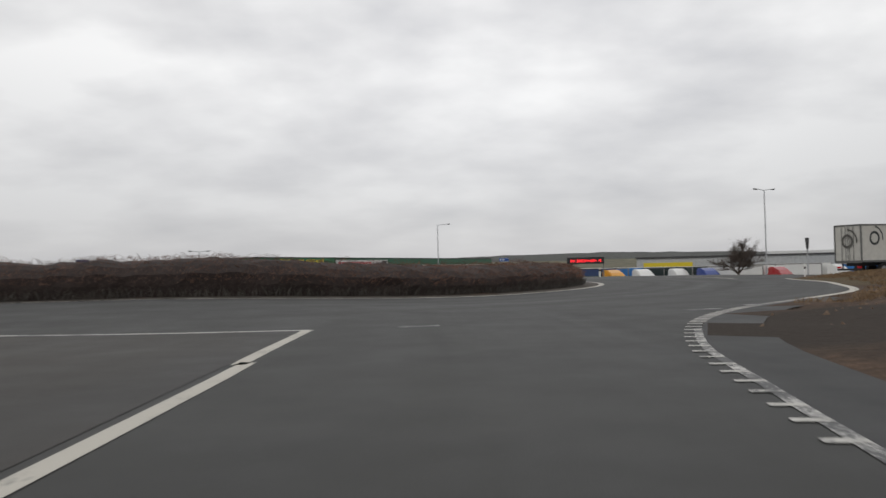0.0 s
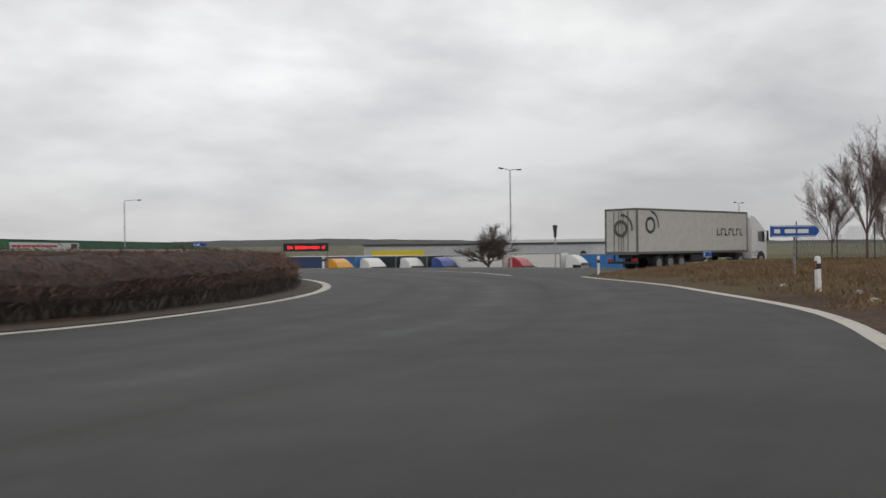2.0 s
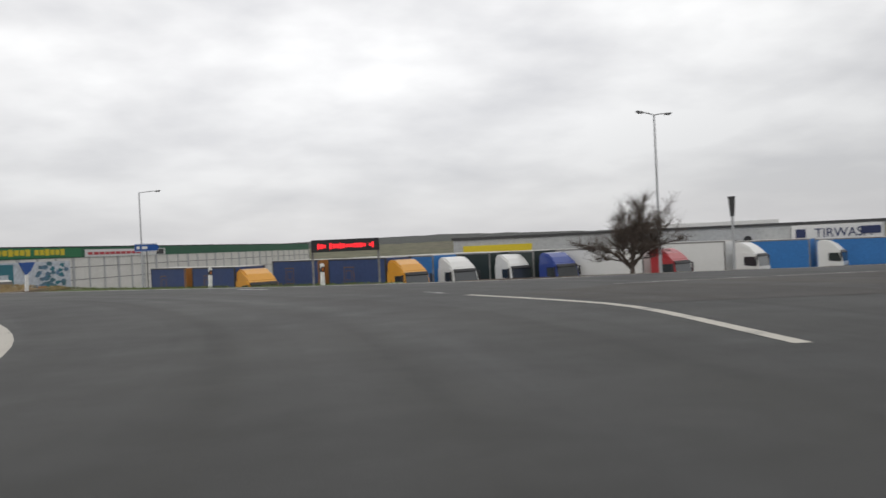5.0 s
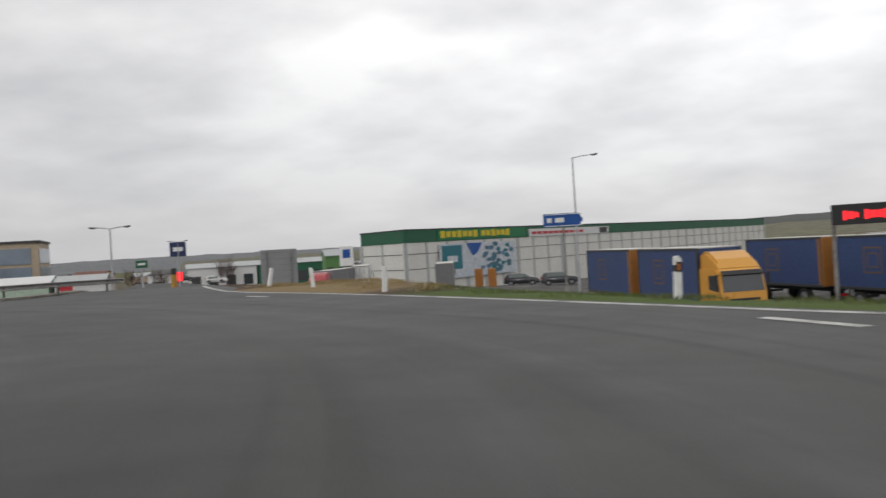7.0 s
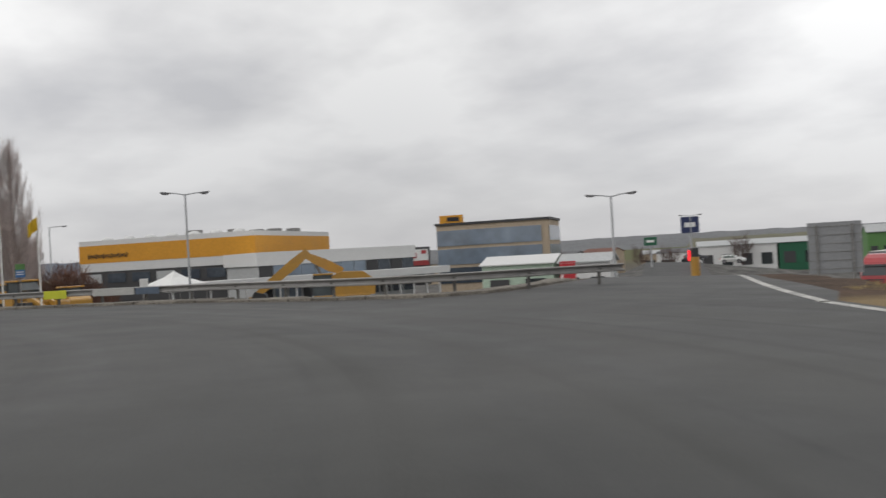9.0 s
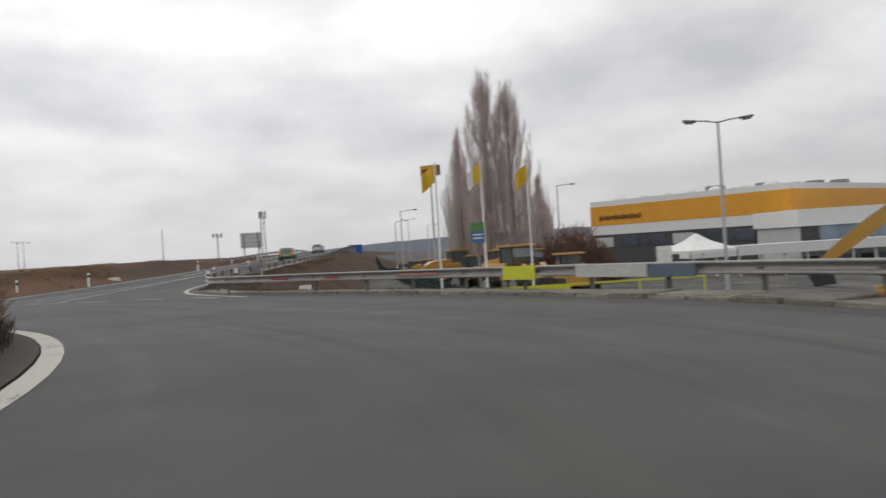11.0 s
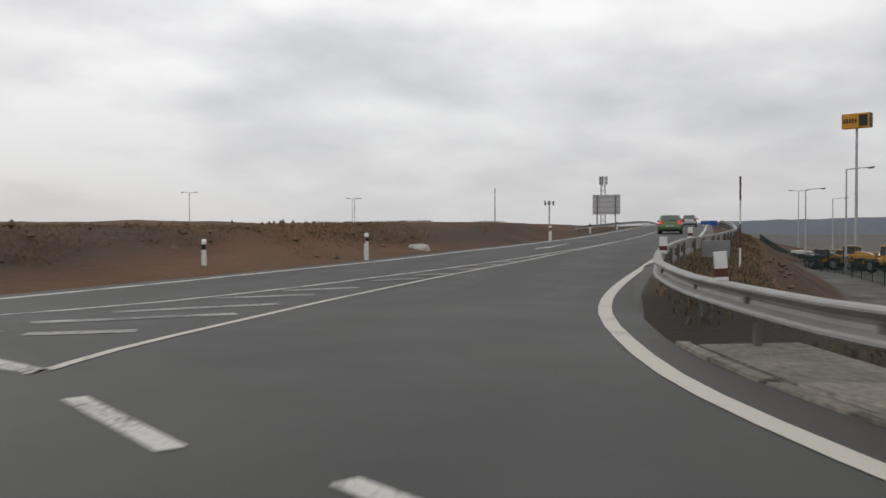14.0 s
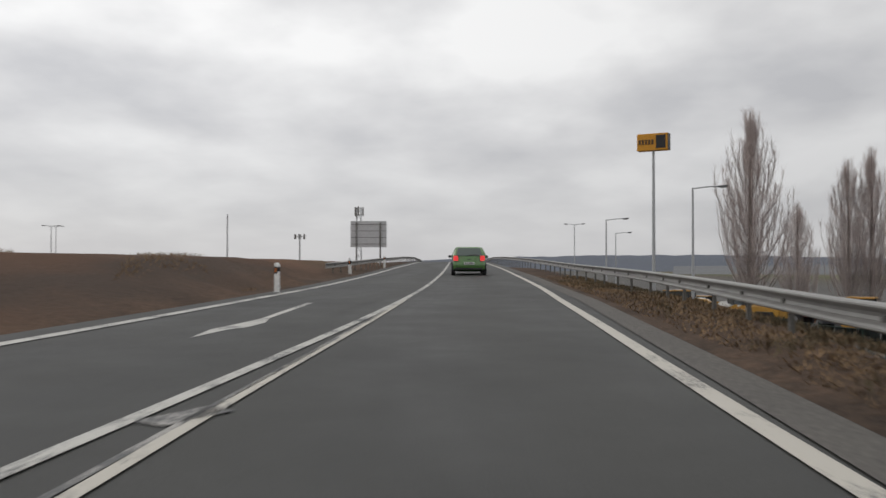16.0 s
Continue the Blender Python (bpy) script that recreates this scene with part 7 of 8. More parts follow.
led_sign()
banner = thing("banner", "pale green banner on a low fence", "banner", m=pose(17.2, 98.6, land_z(18, 98.6), 0, 0, -2))
bm = bmesh.new()
box(bm, (3.0, 0.05, 0.6), (1.4, -0.25, -1.25 - land_z(18, 98.6)), pose(0, 0, 0, 0, 1, 0), 0.01)
bn = part("sheet", bm, PALE_GREEN, banner)
bm = bmesh.new()
for i in range(6):
    box(bm, (0.3, 0.01, 0.22), (0.35 + i * 0.42, -0.285, -1.25 - land_z(18, 98.6)))
part("lettering_bar", bm, CLAD_GREEN, bn)
for xx in (0.0, 2.8):
    bm = bmesh.new()
    rod(bm, (xx, -0.18, -0.3), (xx, -0.18, -0.95 - land_z(18, 98.6)), 0.03, 0.03, 6)
    part("stake", bm, STEEL, banner)

# tall pylon sign of the machinery dealer
pyl = thing("pylon_sign", "tall steel pylon with an orange and black sign box", "sign", m=pose(-154.5, 92.2, land_z(-154.5, 92.2), 0, 0, 62))
pz = 14.6 - land_z(-154.5, 92.2)
bm = bmesh.new()
rod(bm, (0, 0, -0.3), (0, 0, pz - 1.6), 0.2, 0.13, 12)
part("mast", bm, LAMP_STEEL, pyl)
bm = bmesh.new()
box(bm, (3.1, 0.9, 1.7), (0, 0, pz - 0.85), None, 0.06)
sb = part("sign_box", bm, CLAD_ORANGE, pyl, "orange sign box")
bm = bmesh.new()
box(bm, (0.06, 0.92, 1.62), (1.56, 0, pz - 0.85), None, 0.02)
box(bm, (0.95, 0.06, 1.3), (0.85, -0.47, pz - 0.85), None, 0.02)
part("black_panel", bm, BLACK, sb)
bm = bmesh.new()
for i in range(5):
    box(bm, (0.22, 0.03, 0.5), (-1.25 + i * 0.32, -0.47, pz - 0.85))
part("lettering_bar", bm, BROWN_SIGN, sb)


# lattice mast and antenna poles on the horizon
def lattice(x, y, z, h, w, label, heads=3):
    ob = thing("lattice_mast", label, "mast", m=pose(x, y, z))
    bm = bmesh.new()
    c = [(-w, -w), (w, -w), (w, w), (-w, w)]
    n = int(h / (w * 2.2))
    for px, py in c:
        rod(bm, (px, py, 0), (px * 0.7, py * 0.7, h), 0.09, 0.07, 5)
    for k in range(n):
        z0, z1 = h * k / n, h * (k + 1) / n
        for i in range(4):
            a, b = c[i], c[(i + 1) % 4]
            rod(bm, (a[0], a[1], z0), (b[0] * 0.9, b[1] * 0.9, z1), 0.05, 0.05, 4)
    part("lattice", bm, LAMP_STEEL, ob)
    for i in range(heads):
        bm = bmesh.new()
        a = i * math.tau / heads
        box(bm, (0.4, 0.3, 2.0), (math.cos(a) * w * 1.6, math.sin(a) * w * 1.6, h - 0.9), None, 0.05)
        part("antenna", bm, STEEL, ob)
    return ob


lattice(-254.2, 51.9, 0.0, 14.2, 0.6, "steel lattice transmitter mast", 3)
ant = thing("antenna_pole", "pole with a crown of phone antennas", "mast", m=pose(-345.2, 22.8, 0))
bm = bmesh.new()
rod(bm, (0, 0, 0), (0, 0, 11.7), 0.3, 0.22, 8)
part("pole", bm, LAMP_STEEL, ant)
for i in range(6):
    bm = bmesh.new()
    a = i * math.tau / 6
    box(bm, (0.4, 0.3, 1.6), (math.cos(a) * 1.7, math.sin(a) * 1.7, 11.0), None, 0.05)
    rod(bm, (0, 0, 11.0), (math.cos(a) * 1.7, math.sin(a) * 1.7, 11.0), 0.07, 0.07, 5)
    part("antenna", bm, STEEL, ant)
pole = thing("flag_mast", "thin bare steel mast", "mast", m=pose(-173.5, 44.5, 1.2))
bm = bmesh.new()
rod(bm, (0, 0, 0), (0, 0, 6.5), 0.11, 0.07, 8)
part("pole", bm, LAMP_STEEL, pole)
chim = thing("mast_with_siren", "slim steel mast with a dark head", "mast", m=pose(39.5, 92.0, land_z(39.5, 92)))
bm = bmesh.new()
rod(bm, (0, 0, -0.2), (0, 0, 2.2 - land_z(39.5, 92)), 0.1, 0.08, 8)
part("pole", bm, LAMP_STEEL, chim)
bm = bmesh.new()
rod(bm, (0, 0, 2.2 - land_z(39.5, 92)), (0, 0, 3.4 - land_z(39.5, 92)), 0.12, 0.22, 10)
part("head", bm, DARK_WALL, chim)

DARK_RED = material("dark_red_band", (0.10, 0.022, 0.02), 0.5, var=0.1)
# flags and a sign at the dealer's gate
FADED_BLUE = material("faded_blue", (0.06, 0.15, 0.34), 0.5, var=0.1)
FLAG_YELLOW = material("yellow_flag", (0.62, 0.40, 0.02), 0.7, var=0.15, scale=1.5)
for i, (x, y, fm) in enumerate(((-56.9, 85.8, FLAG_YELLOW), (-57.3, 88.0, WHITE), (-59.4, 90.6, FLAG_YELLOW))):
    z = land_z(x, y)
    fl = thing("flagpole", "white flagpole with a %s flag" % ("yellow" if i != 1 else "yellow and white"), "flagpole", "flagpoles", pose(x, y, z, 0, 0, -100 + 12 * i))
    top = 5.25 - z
    bm = bmesh.new()
    rod(bm, (0, 0, -0.2), (0, 0, top), 0.06, 0.04, 8)
    part("pole", bm, WHITE, fl)
    for j, (mm, w0, w1) in enumerate(((FLAG_YELLOW, 0.0, 0.5), (fm if i != 1 else WHITE, 0.5, 1.0))):
        bm = bmesh.new()
        rows = []
        for a in range(7):
            u = w0 + (w1 - w0) * a / 6
            rows.append([bm.verts.new((0.04 + u * 0.62, 0.1 * math.sin(u * 7 + i), top - 0.1 - v * 0.85 - u * 0.5)) for v in (0, 0.33, 0.66, 1)])
        for p, q in zip(rows, rows[1:]):
            for k in range(3):
                bm.faces.new((p[k], q[k], q[k + 1], p[k + 1]))
        part("flag", bm, mm, fl)
gs = thing("gate_sign", "narrow sign board in white, green and blue on a thin post", "sign", m=pose(-41.6, 85.8, land_z(-41.6, 85.8), 0, 0, 84))
gz = 1.6 - land_z(-41.6, 85.8)
bm = bmesh.new()
box(bm, (0.4, 0.04, 0.6), (0, 0, gz), None, 0.01)
board = part("board", bm, PALE_SIGN_GREEN, gs)
bm = bmesh.new()
box(bm, (0.38, 0.012, 0.34), (0, -0.026, gz - 0.13))
part("lower_field", bm, FADED_BLUE, board, "faded blue field")
bm = bmesh.new()
for dz in (-0.06, -0.16):
    box(bm, (0.28, 0.012, 0.04), (0, -0.034, gz + dz))
part("lettering_bar", bm, WHITE, board, "white bars in place of writing")
bm = bmesh.new()
rod(bm, (0, 0.05, -0.3), (0, 0.05, gz + 0.3), 0.03, 0.03, 8)
part("post", bm, STEEL, gs)


# ---- machinery yard ----
MACHINE = paint("machine_yellow", (0.43, 0.225, 0.028), (0.27, 0.15, 0.04), 0.5, 0.15)


CAB_GLASS = material("cab_glass", (0.09, 0.105, 0.11), 0.1, var=0.3, scale=1.0, spec=0.9)


def excavator(m, label, reach=1.0):
    ob = thing("excavator", label, "excavator", "yard machines", m)
    for s in (-1, 1):
        bm = bmesh.new()
        puffed(bm, [(-1.9, 0.35), (-1.6, 0.0), (1.6, 0.0), (1.9, 0.35), (1.6, 0.75), (-1.6, 0.75)], 0.28, lambda z: 1.0, 0.04, 4)
        part("track", bm, DARK_PLASTIC, ob, m=pose(0, s * 1.1, 0))
    bm = bmesh.new()
    box(bm, (3.6, 2.5, 0.35), (-0.5, 0, 1.1), None, 0.05)
    prism(bm, [(-2.6, 1.2), (0.1, 1.2), (0.1, 2.5), (-0.5, 2.75), (-1.9, 2.7), (-2.45, 2.3), (-2.65, 1.8)], 2.4)
    part("house", bm, MACHINE, ob)
    bm = bmesh.new()
    prism(bm, [(0.12, 1.3), (1.4, 1.3), (1.5, 1.9), (1.2, 2.6), (0.12, 2.6)], 0.95, pose(0, 0.75, 0))
    cabin = part("cab", bm, CAB_GLASS, ob, "glazed cab")
    bm = bmesh.new()
    box(bm, (1.3, 1.05, 0.1), (0.65, 0.75, 2.64), None, 0.03)
    part("cab_roof", bm, MACHINE, cabin)
    for px, pz in ((0.14, 1.3), (1.46, 2.0)):
        for side in (0.27, 1.23):
            bm = bmesh.new()
            rod(bm, (px, side, 1.3), (px - (0.22 if px > 1 else 0), side, 2.6), 0.05, 0.05, 6)
            part("cab_post", bm, DARK_PLASTIC, cabin)
    # boom from the house to the knee, dipper from the knee down to the bucket
    for name, (x0, z0), (x1, z1), deep in (("boom", (-0.6, 2.75), (1.85 * reach, 4.05), 0.44), ("dipper", (1.5 * reach, 4.2), (4.75 * reach, 1.55), 0.38)):
        bm = bmesh.new()
        l = math.hypot(x1 - x0, z1 - z0)
        prism(bm, [(0, -0.24), (l * 0.3, -0.36), (l * 0.7, -0.3), (l, -0.16), (l, 0.16), (l * 0.7, 0.26), (l * 0.3, 0.3), (0, 0.22)], deep,
              pose(x0, -0.3, z0, 0, -math.degrees(math.atan2(z1 - z0, x1 - x0)), 0))
        part(name, bm, MACHINE, ob)
    bm = bmesh.new()
    prism(bm, [(0, 0), (0.9, -0.1), (1.2, 0.5), (0.9, 1.0), (0.2, 0.8)], 1.1, pose(4.0 * reach, -0.3, 0.75))
    part("bucket", bm, DARK_PLASTIC, ob)
    bm = bmesh.new()
    rod(bm, (0.6, -0.3, 2.1), (1.1 * reach, -0.3, 3.4), 0.09, 0.09, 8)
    rod(bm, (0.4 * reach, -0.3, 3.6), (1.7 * reach, -0.3, 3.75), 0.07, 0.07, 8)
    part("ram", bm, STEEL, ob)
    return ob


def loader(m, label):
    ob = thing("wheel_loader", label, "loader", "yard machines", m)
    bm = bmesh.new()
    box(bm, (2.6, 1.7, 1.0), (-1.4, 0, 1.5), None, 0.15)
    box(bm, (1.6, 1.2, 0.7), (1.1, 0, 1.2), None, 0.1)
    part("frame", bm, MACHINE, ob)
    bm = bmesh.new()
    prism(bm, [(-0.75, 1.9), (0.45, 1.9), (0.6, 2.3), (0.4, 2.86), (-0.75, 2.86)], 1.36)
    cabin = part("cab", bm, CAB_GLASS, ob, "glazed cab")
    for px in (-0.76, 0.42):
        for s in (-0.69, 0.69):
            bm = bmesh.new()
            rod(bm, (px + (0.1 if px > 0 else 0), s, 1.9), (px, s, 2.88), 0.055, 0.055, 6)
            part("cab_post", bm, DARK_PLASTIC, cabin)
    bm = bmesh.new()
    prism(bm, [(-2.75, 1.05), (-0.8, 1.05), (-0.8, 2.3), (-2.3, 2.15), (-2.75, 1.9)], 1.55)
    part("engine_cover", bm, MACHINE, ob)
    bm = bmesh.new()
    rod(bm, (-1.3, 0.45, 2.1), (-1.3, 0.45, 2.75), 0.06, 0.06, 8)
    part("exhaust", bm, DARK_PLASTIC, ob)
    for x in (-1.6, 1.4):
        for s in (-1, 1):
            bm = bmesh.new()
            prism(bm, [(-0.85, 0.95), (-0.6, 1.45), (0.6, 1.45), (0.85, 0.95), (0.75, 0.95), (0.5, 1.36), (-0.5, 1.36), (-0.75, 0.95)], 0.5, pose(x, s * 1.05, 0.05))
            part("mudguard", bm, DARK_PLASTIC, ob)
    bm = bmesh.new()
    box(bm, (1.5, 1.7, 0.12), (-0.2, 0, 2.92), None, 0.04)
    part("cab_roof", bm, MACHINE, ob)
    bm = bmesh.new()
    for s in (-0.55, 0.55):
        prism(bm, [(0, 0), (2.2, -0.9), (2.3, -0.6), (0.1, 0.35)], 0.2, pose(1.2, s, 1.6))
    part("lift_arm", bm, MACHINE, ob)
    bm = bmesh.new()
    prism(bm, [(0, 0), (1.0, 0.0), (0.6, 0.5), (0.2, 1.1), (0, 0.9)], 2.6, pose(3.1, 0, 0.1))
    part("bucket", bm, DARK_PLASTIC, ob)
    for x in (-1.6, 1.4):
        for s in (-1, 1):
            wheel(ob, x, s * 1.05, 0.72, 0.5)
    return ob


excavator(pose(-60.4, 113.0, land_z(-60.4, 113.0) + 0.02, 0, 0, -121) @ Matrix.Scale(1.25, 4), "orange-yellow tracked excavator with a raised boom", 1.05)
ld = loader(pose(-72.5, 91.6, land_z(-72.5, 91.6), 0, 0, 20), "orange-yellow wheel loader in the dealer's yard")
rng = random.Random(12)
for x, y in ((-76.5, 91.2), (-82, 90.3), (-80, 94.4), (-87.5, 89.6), (-126, 87.2), (-133, 88.5), (-141, 87.6), (-148, 90), (-157, 88), (-166, 91), (-150, 94), (-137, 92), (-67, 91.2), (-62, 93.0), (-93, 96.5), (-100, 99), (-108, 96), (-117, 99), (-125, 96), (-136, 99), (-109, 91), (-116, 88.5)):
    copy_thing(ld, pose(x, y, land_z(x, y), 0, 0, rng.uniform(0, 360)) @ Matrix.Scale(rng.uniform(0.85, 1.1) if x > -100 else rng.uniform(0.62, 0.78), 4))

# machines in other colours, seen over the fence
for mt, cab, lab, spots in ((WHITE_PAINT, GLASS, "white site machine parked in the yard", ((-103, 93.0), (-128, 91.6), (-145, 86.6), (-161, 86.0))), (DARK_PAINT, GLASS, "dark grey machine parked in the yard", ((-83, 95), (-96, 92.6), (-112, 91.8), (-137, 86.4), (-153, 86.2))), (RED_PAINT, GLASS, "red site machine parked in the yard", ((-88, 92.8), (-119, 93.2)))):
    keep = MACHINE
    MACHINE = mt
    for x, y in spots:
        loader(pose(x, y, land_z(x, y), 0, 0, rng.uniform(0, 360)) @ Matrix.Scale(0.8 if x > -100 else 0.64, 4), lab)
    MACHINE = keep
# white containers beyond the fence
for x, y, a, lab in ((-168, 87, 4, "long white container in the yard"), (-178, 90, 8, "long white container in the yard")):
    ct = thing("container", lab, "container", "yard containers", pose(x, y, land_z(x, y), 0, 0, a))
    bm = bmesh.new()
    box(bm, (9.0, 2.4, 2.5), (0, 0, 1.35), None, 0.04)
    body = part("body", bm, TRAILER_WHITE, ct)
    for k in range(9):
        bm = bmesh.new()
        box(bm, (0.08, 0.05, 2.3), (-4.0 + k, -1.22, 1.35))
        part("rib", bm, STEEL, body)
# orange works pillars on the forecourt
for x, y in ((-17.0, 158.0), (-15.0, 156.5)):
    bm = bmesh.new()
    box(bm, (0.9, 0.9, 2.2), (0, 0, 1.0), None, 0.06)
    solid("orange_pillar", bm, ORANGE_POST, "short orange brick-like pillar on the forecourt", "pillar", "orange pillars", m=pose(x, y, land_z(x, y), 0, 0, 20))
# bare trees among the far houses
for i in range(14):
    x, y = -190 + i * 7.5 + rng.uniform(-4, 4), 236 + i * 4 + rng.uniform(-14, 14)
    copy_thing(rough, pose(x, y, land_z(x, y), 0, 0, rng.uniform(0, 360)) @ Matrix.Scale(rng.uniform(0.8, 1.15), 4))

# green mesh fence at the foot of the embankment
FENCE = material("green_fence", (0.008, 0.026, 0.019), 0.6, var=0.2)
fence_ob = thing("mesh_fence", "dark green mesh fence below the embankment", "fence")
fp = [Vector((-58.5 - i * 3.0, 87.0 - 0.12 * i, 0)) for i in range(38)]
for a, b in zip(fp, fp[1:]):
    za, zb = land_z(a.x, a.y), land_z(b.x, b.y)
    bm = bmesh.new()
    rod(bm, (a.x, a.y, za - 0.2), (a.x, a.y, za + 1.42), 0.04, 0.04, 6)
    part("post", bm, FENCE, fence_ob)
    bm = bmesh.new()
    for k in range(18):
        p = a.lerp(b, k / 18)
        z = za + (zb - za) * k / 18
        rod(bm, (p.x, p.y, z + 0.05), (p.x, p.y, z + 1.35), 0.009, 0.009, 3, False)
    for h in (0.1, 0.5, 0.9, 1.32):
        rod(bm, (a.x, a.y, za + h), (b.x, b.y, zb + h), 0.015, 0.015, 4, False)
    part("panel", bm, FENCE, fence_ob)

# chain-link fence beside the east verge
link = thing("wire_fence", "rusty wire fence with thin dark posts beside the verge", "fence")
wp = [Vector((33.5 + i * 3.2, 52.5 + i * 0.7, 0)) for i in range(9)]
for i, a in enumerate(wp):
    z = land_z(a.x, a.y)
    bm = bmesh.new()
    rod(bm, (a.x, a.y, z - 0.2), (a.x, a.y, z + 2.1), 0.035, 0.03, 6)
    part("post", bm, DARK_PLASTIC, link)
    if i:
        b = wp[i - 1]
        zb = land_z(b.x, b.y)
        bm = bmesh.new()
        for k in range(14):
            p, q = a.lerp(b, k / 14), a.lerp(b, min(1, (k + 5) / 14))
            rod(bm, (p.x, p.y, z + 0.1), (q.x, q.y, z + 1.9), 0.008, 0.008, 3, False)
            p, q = b.lerp(a, k / 14), b.lerp(a, min(1, (k + 5) / 14))
            rod(bm, (p.x, p.y, zb + 0.1), (q.x, q.y, zb + 1.9), 0.008, 0.008, 3, False)
        part("mesh", bm, DARK_PLASTIC, link)

# yellow panels and rails behind the barrier
yr = thing("yellow_rail", "long lime-yellow plastic barrier on the slope", "barrier")
rows = []
bm = bmesh.new()
for x, y, z0, z1 in ((-55.2, 78.6, -1.25, -0.72), (-54.5, 84.0, -1.2, -0.7), (-53.7, 91.1, -1.12, -0.68), (-53.68, 91.2, -0.76, -0.68), (-53.5, 97.2, -0.78, -0.70)):
    rows.append([bm.verts.new((x + dx, y + dy, z)) for dx, dy, z in ((-0.02, 0.03, z0), (0.02, -0.03, z0), (0.02, -0.03, z1), (-0.02, 0.03, z1))])
for a, b in zip(rows, rows[1:]):
    for k in range(4):
        bm.faces.new((a[k], b[k], b[(k + 1) % 4], a[(k + 1) % 4]))
bm.faces.new(rows[0])
bm.faces.new(rows[-1][::-1])
part("rail", bm, BOARD_LIME, yr)
for x, y, z in ((-55.1, 79.0, -0.76), (-54.5, 84.0, -0.76), (-54.1, 87.5, -0.76), (-53.7, 91.1, -0.70), (-53.6, 94.2, -0.72), (-53.5, 97.1, -0.72)):
    bm = bmesh.new()
    g = land_z(x, y)
    box(bm, (0.06, 0.06, z - g + 0.3), (x - 0.04, y + 0.06, (z + g - 0.3) / 2))
    part("post", bm, BOARD_LIME, yr)
OCHRE = material("dirty_ochre_board", (0.24, 0.165, 0.05), 0.8, var=0.35, scale=0.6, fine=6, second=(0.11, 0.08, 0.045))
yf = thing("yellow_fence", "yellow safety posts with a rail and dirty ochre boards", "fence")
prev = None
for i in range(10):
    x, y = -34.0 + i * 1.7, 93.2 + i * 0.35
    g = land_z(x, y)
    bm = bmesh.new()
    rod(bm, (x, y, g - 0.2), (x, y, -0.12), 0.06, 0.06, 8)
    part("post", bm, LIME if i % 3 else MACHINE, yf)
    if prev:
        bm = bmesh.new()
        rod(bm, (prev[0], prev[1], -0.25), (x, y, -0.25), 0.03, 0.03, 6)
        part("rail", bm, MACHINE, yf)
        bm = bmesh.new()
        quad_panel(bm, [(prev[0], prev[1] + 0.04, -1.25), (x, y + 0.04, -1.25), (x, y + 0.04, -0.36), (prev[0], prev[1] + 0.04, -0.36)], 0.03)
        part("panel", bm, OCHRE, yf, "dirty ochre board")
    prev = (x, y)

# pale boulder and stones on the bank
STONE = material("pale_stone", (0.42, 0.40, 0.36), 0.9, var=0.2, scale=2, fine=12, bump=0.4)


def boulder(x, y, size, seed, label):
    rng = random.Random(seed)
    bm = bmesh.new()
    bmesh.ops.create_icosphere(bm, subdivisions=3, radius=1.0)
    for v in bm.verts:
        n = noise.noise(v.co * 1.4 + Vector((seed, 0, 0))) * 0.35 + noise.noise(v.co * 4 + Vector((seed, 5, 0))) * 0.12
        v.co = Vector((v.co.x * size[0], v.co.y * size[1], v.co.z * size[2])) * (1 + n)
    return solid("boulder", bm, STONE, label, "stone", "stones", m=pose(x, y, land_z(x, y) + size[2] * 0.35, 0, 0, rng.uniform(0, 180)))


boulder(-77.3, 64.7, (0.62, 0.4, 0.26), 3, "pale flat-topped boulder at the foot of the bank")
boulder(-47.6 - 8, 57.5, (0.5, 0.2, 0.07), 4, "pale slab lying on the bank")
for i, (x, y) in enumerate(((17.2, 31.6), (18.4, 33.2), (16.6, 30.4), (19.5, 37.0), (-53, 78.5), (-60, 79.2))):
    boulder(x, y, (0.12, 0.09, 0.06), 10 + i, "small pale stone in the verge")
# stick of timber on the verge
bm = bmesh.new()
rod(bm, (0, 0, 0.03), (1.1, 0.1, 0.05), 0.04, 0.03, 7)
solid("branch", bm, BARK, "dead branch lying on the bare verge", "branch", m=pose(4.9, 10.9, land_z(4.9, 10.9) + 0.02, 0, 0, 20))
# litter bin pillar at the north arm
pil = thing("bollard", "yellow and dark traffic bollard at the splitter", "bollard", m=pose(-23.3, 109.8, road_z(-23.3, 109.8)))
bm = bmesh.new()
rod(bm, (0, 0, 0), (0, 0, 0.85), 0.2, 0.2, 12)
part("base", bm, MACHINE, pil)
bm = bmesh.new()
rod(bm, (0, 0, 0.85), (0, 0, 1.25), 0.19, 0.17, 12)
part("cap", bm, DARK_PLASTIC, pil)

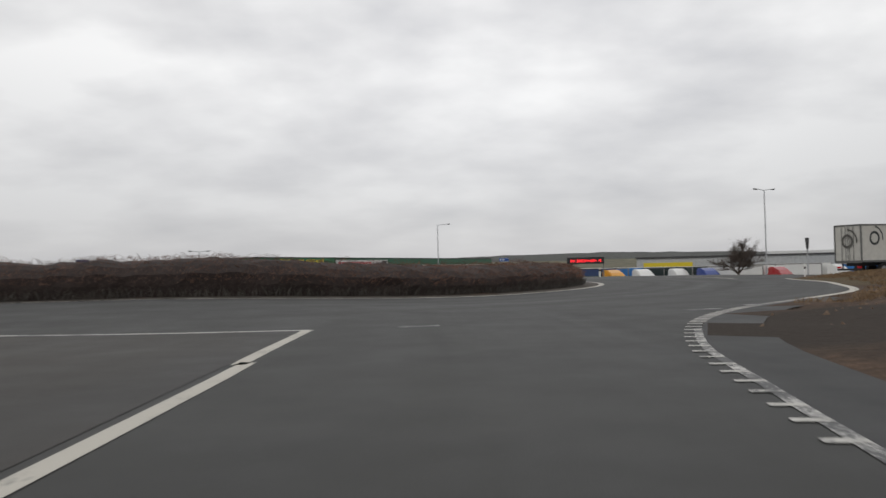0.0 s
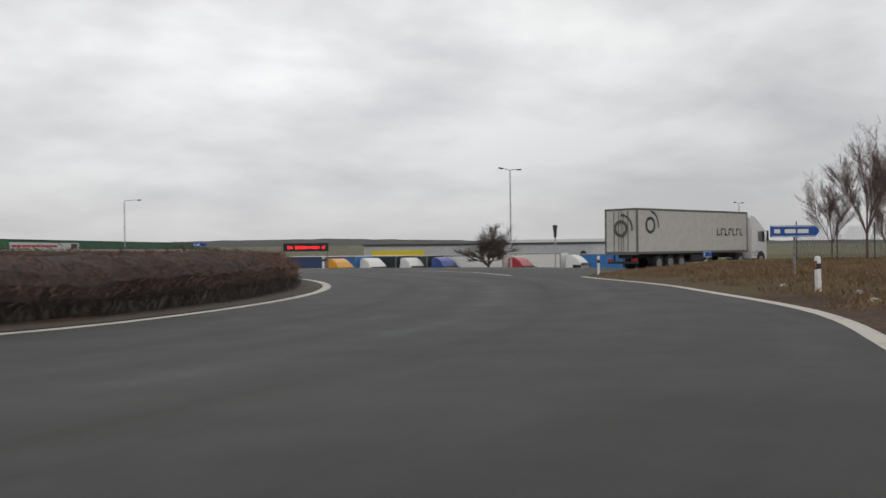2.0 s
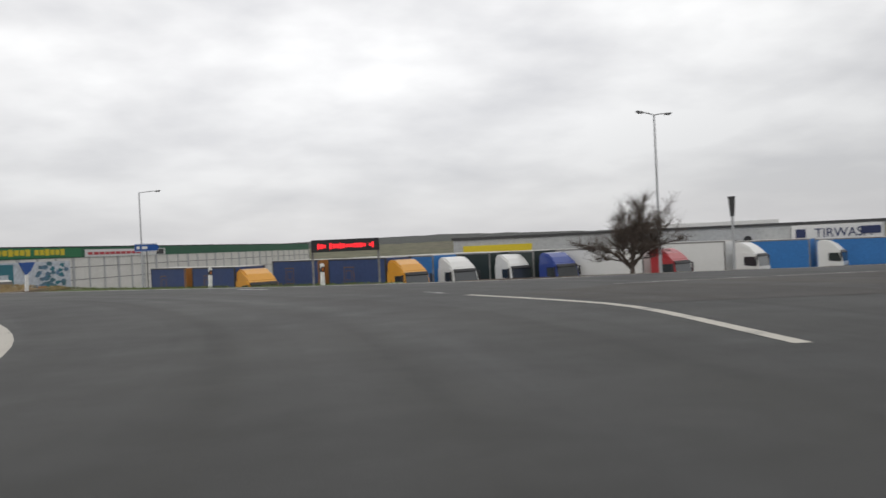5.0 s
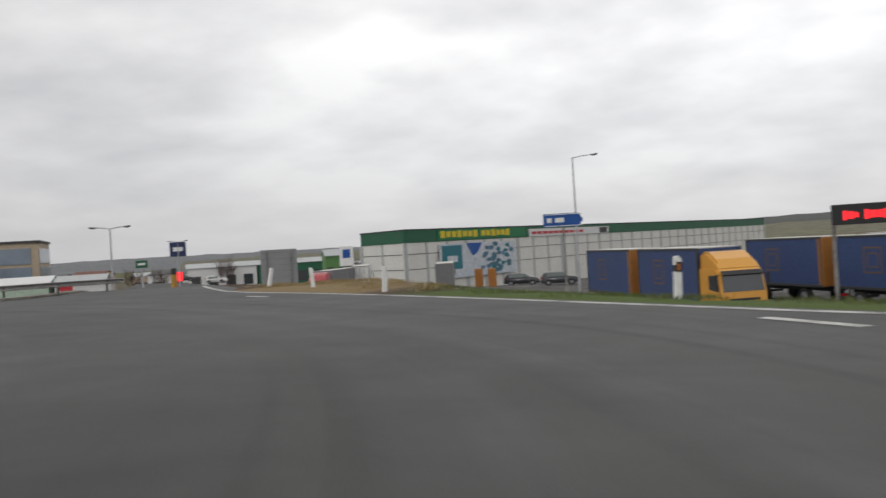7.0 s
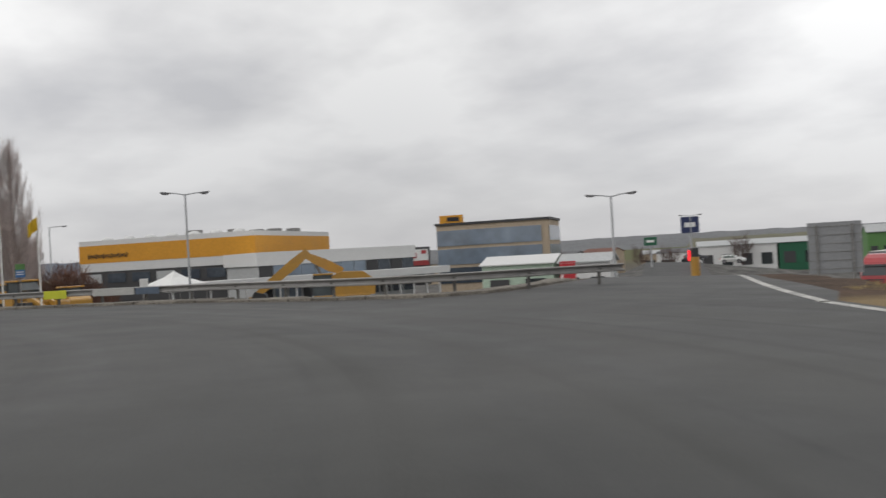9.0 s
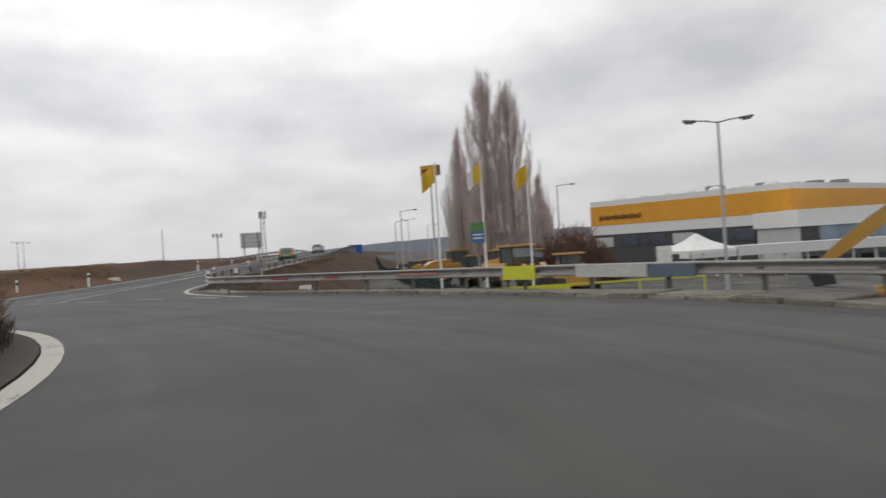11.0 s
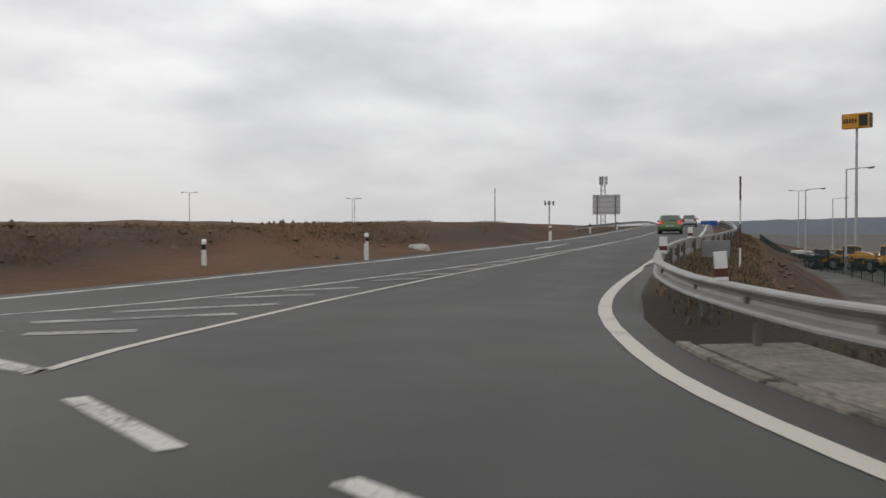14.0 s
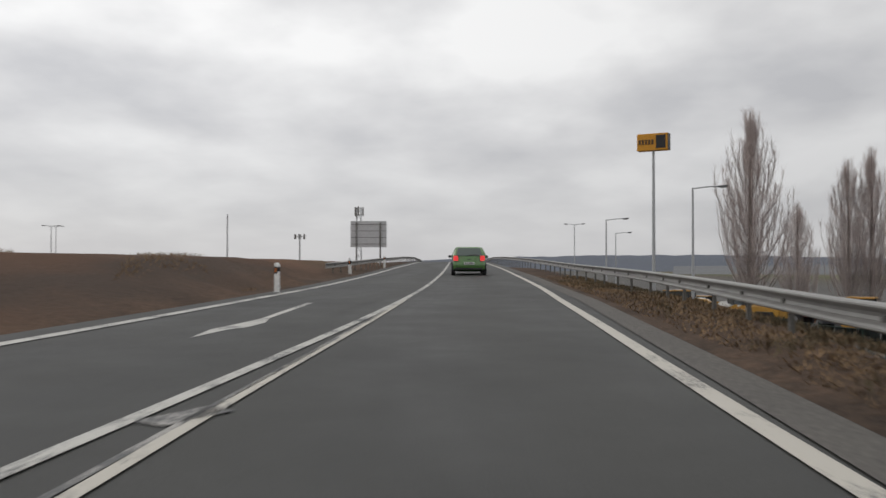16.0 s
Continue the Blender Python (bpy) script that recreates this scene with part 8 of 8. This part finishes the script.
# dark blue pylon sign and small green sign at the filling station
for x, y, w, h, top, mt, lab in ((-79.9, 188.4, 2.7, 2.5, 4.8, NAVY, "dark blue square pylon sign on a pole"), (-86.5, 187.0, 2.0, 1.3, 2.0, CLAD_GREEN, "small green pylon sign on a pole")):
    g = land_z(x, y)
    ps = thing("pylon_sign", lab, "sign", m=pose(x, y, g, 0, 0, 33))
    bm = bmesh.new()
    rod(bm, (0, 0.2, -0.3), (0, 0.2, top - g), 0.18, 0.14, 10)
    part("mast", bm, LAMP_STEEL, ps)
    bm = bmesh.new()
    box(bm, (w, 0.4, h), (0, 0, top - g - h / 2), None, 0.05)
    bd = part("sign_box", bm, mt, ps)
    bm = bmesh.new()
    box(bm, (w * 0.6, 0.03, h * 0.28), (0, -0.21, top - g - h / 2))
    part("sign_mark", bm, WHITE, bd)
    if mt is NAVY:
        bm = bmesh.new()
        box(bm, (1.1, 0.3, 1.6), (0, 0, -1.2 - g), None, 0.03)
        part("price_panel", bm, LED_GLOW, ps, "glowing red price panel")
lamp_post(-68, 172, -6.5, 4.4, True, 35, 1.0)
lamp_post(-102.6, 101.5, -4.0, 6.8, False, 100)

# banded markers and a banded pole where the ramp's barrier begins, and a grey sheet beside them
for x, y, z, hgt, w, mt, tilt, lab in ((-49.15, 77.6, 0.62, 0.32, 0.062, DARK_RED, 3, "white marker block with a red foot, fixed on the barrier"), (-54.8, 75.48, 0.57, 0.30, 0.062, DARK_RED, -4, "white marker block with a red foot, fixed on the barrier"),
                                       (-60.55, 74.66, 0.70, 0.28, 0.062, DARK_RED, 0, "white marker post with a dark red band, fixed on the barrier"), (-69.9, 74.95, 0.88, 0.30, 0.065, DARK_RED, 0, "white marker post with a dark red band, fixed on the barrier")):
    mk = thing("marker_post", lab, "marker post", "banded marker posts", pose(x, y, z, 0, tilt, 90))
    for z0, z1, m2 in ((0.0, 0.05, WHITE), (0.05, hgt * 0.45, mt), (hgt * 0.45, hgt, WHITE)):
        bm = bmesh.new()
        prism(bm, [(-w, z0), (w, z0), (w, z1), (-w, z1)], 0.1)
        part("band", bm, m2, mk)
bp = thing("marker_pole", "thin red and white banded pole behind the barrier", "marker pole", m=pose(-67.1, 76.12, land_z(-67.1, 76.12)))
for k in range(4):
    bm = bmesh.new()
    rod(bm, (0, 0, -0.1 + k * 0.56), (0, 0, 0.46 + k * 0.56), 0.022, 0.022, 8)
    part("band", bm, WHITE if k % 2 == 0 else DARK_RED, bp)
scr = thing("sheet_panel", "grey sheet-metal panel standing behind the barrier", "panel", m=pose(-69.2, 75.6, land_z(-69.2, 75.6), 0, 0, 80))
bm = bmesh.new()
box(bm, (0.7, 0.05, 0.42), (0, 0, 0.3), pose(0, 0, 0, 8, 0, 0), 0.01)
part("sheet", bm, SIGN_BACK, scr)
for sx in (-0.3, 0.3):
    bm = bmesh.new()
    rod(bm, (sx, 0.12, -0.2), (sx, 0.1, 0.42), 0.025, 0.025, 6)
    part("stake", bm, STEEL, scr)

# brown shrub mass at the dealer's gate
rng = random.Random(31)
for x, y, sc in ((-84.0, 97.6, 1.6), (-86.5, 99.3, 1.9), (-82.5, 98.9, 1.4), (-131.6, 94.9, 0.7), (-135.0, 95.2, 0.6), (-130.2, 96.4, 0.6)):
    g = land_z(x, y)
    ob = thing("shrub", "leafless brown shrub in the dealer's yard", "shrub", "shrubs", pose(x, y, g))
    spots = []
    for k in range(4200):
        a, r = rng.uniform(0, math.tau), 2.3 * math.sqrt(rng.random()) * sc
        spots.append((r * math.cos(a), r * math.sin(a), rng.uniform(0.0, 2.3 * sc * math.sqrt(max(0.02, 1 - (r / 2.6) ** 2)))))
    v, f = blades(rng, spots, 0.8, 0.016, 0.8)
    me = bpy.data.meshes.new("twig_mass")
    me.from_pydata(v, [], f)
    me.materials.append(TWIG)
    o = new("twig_mass", me)
    o.parent = ob
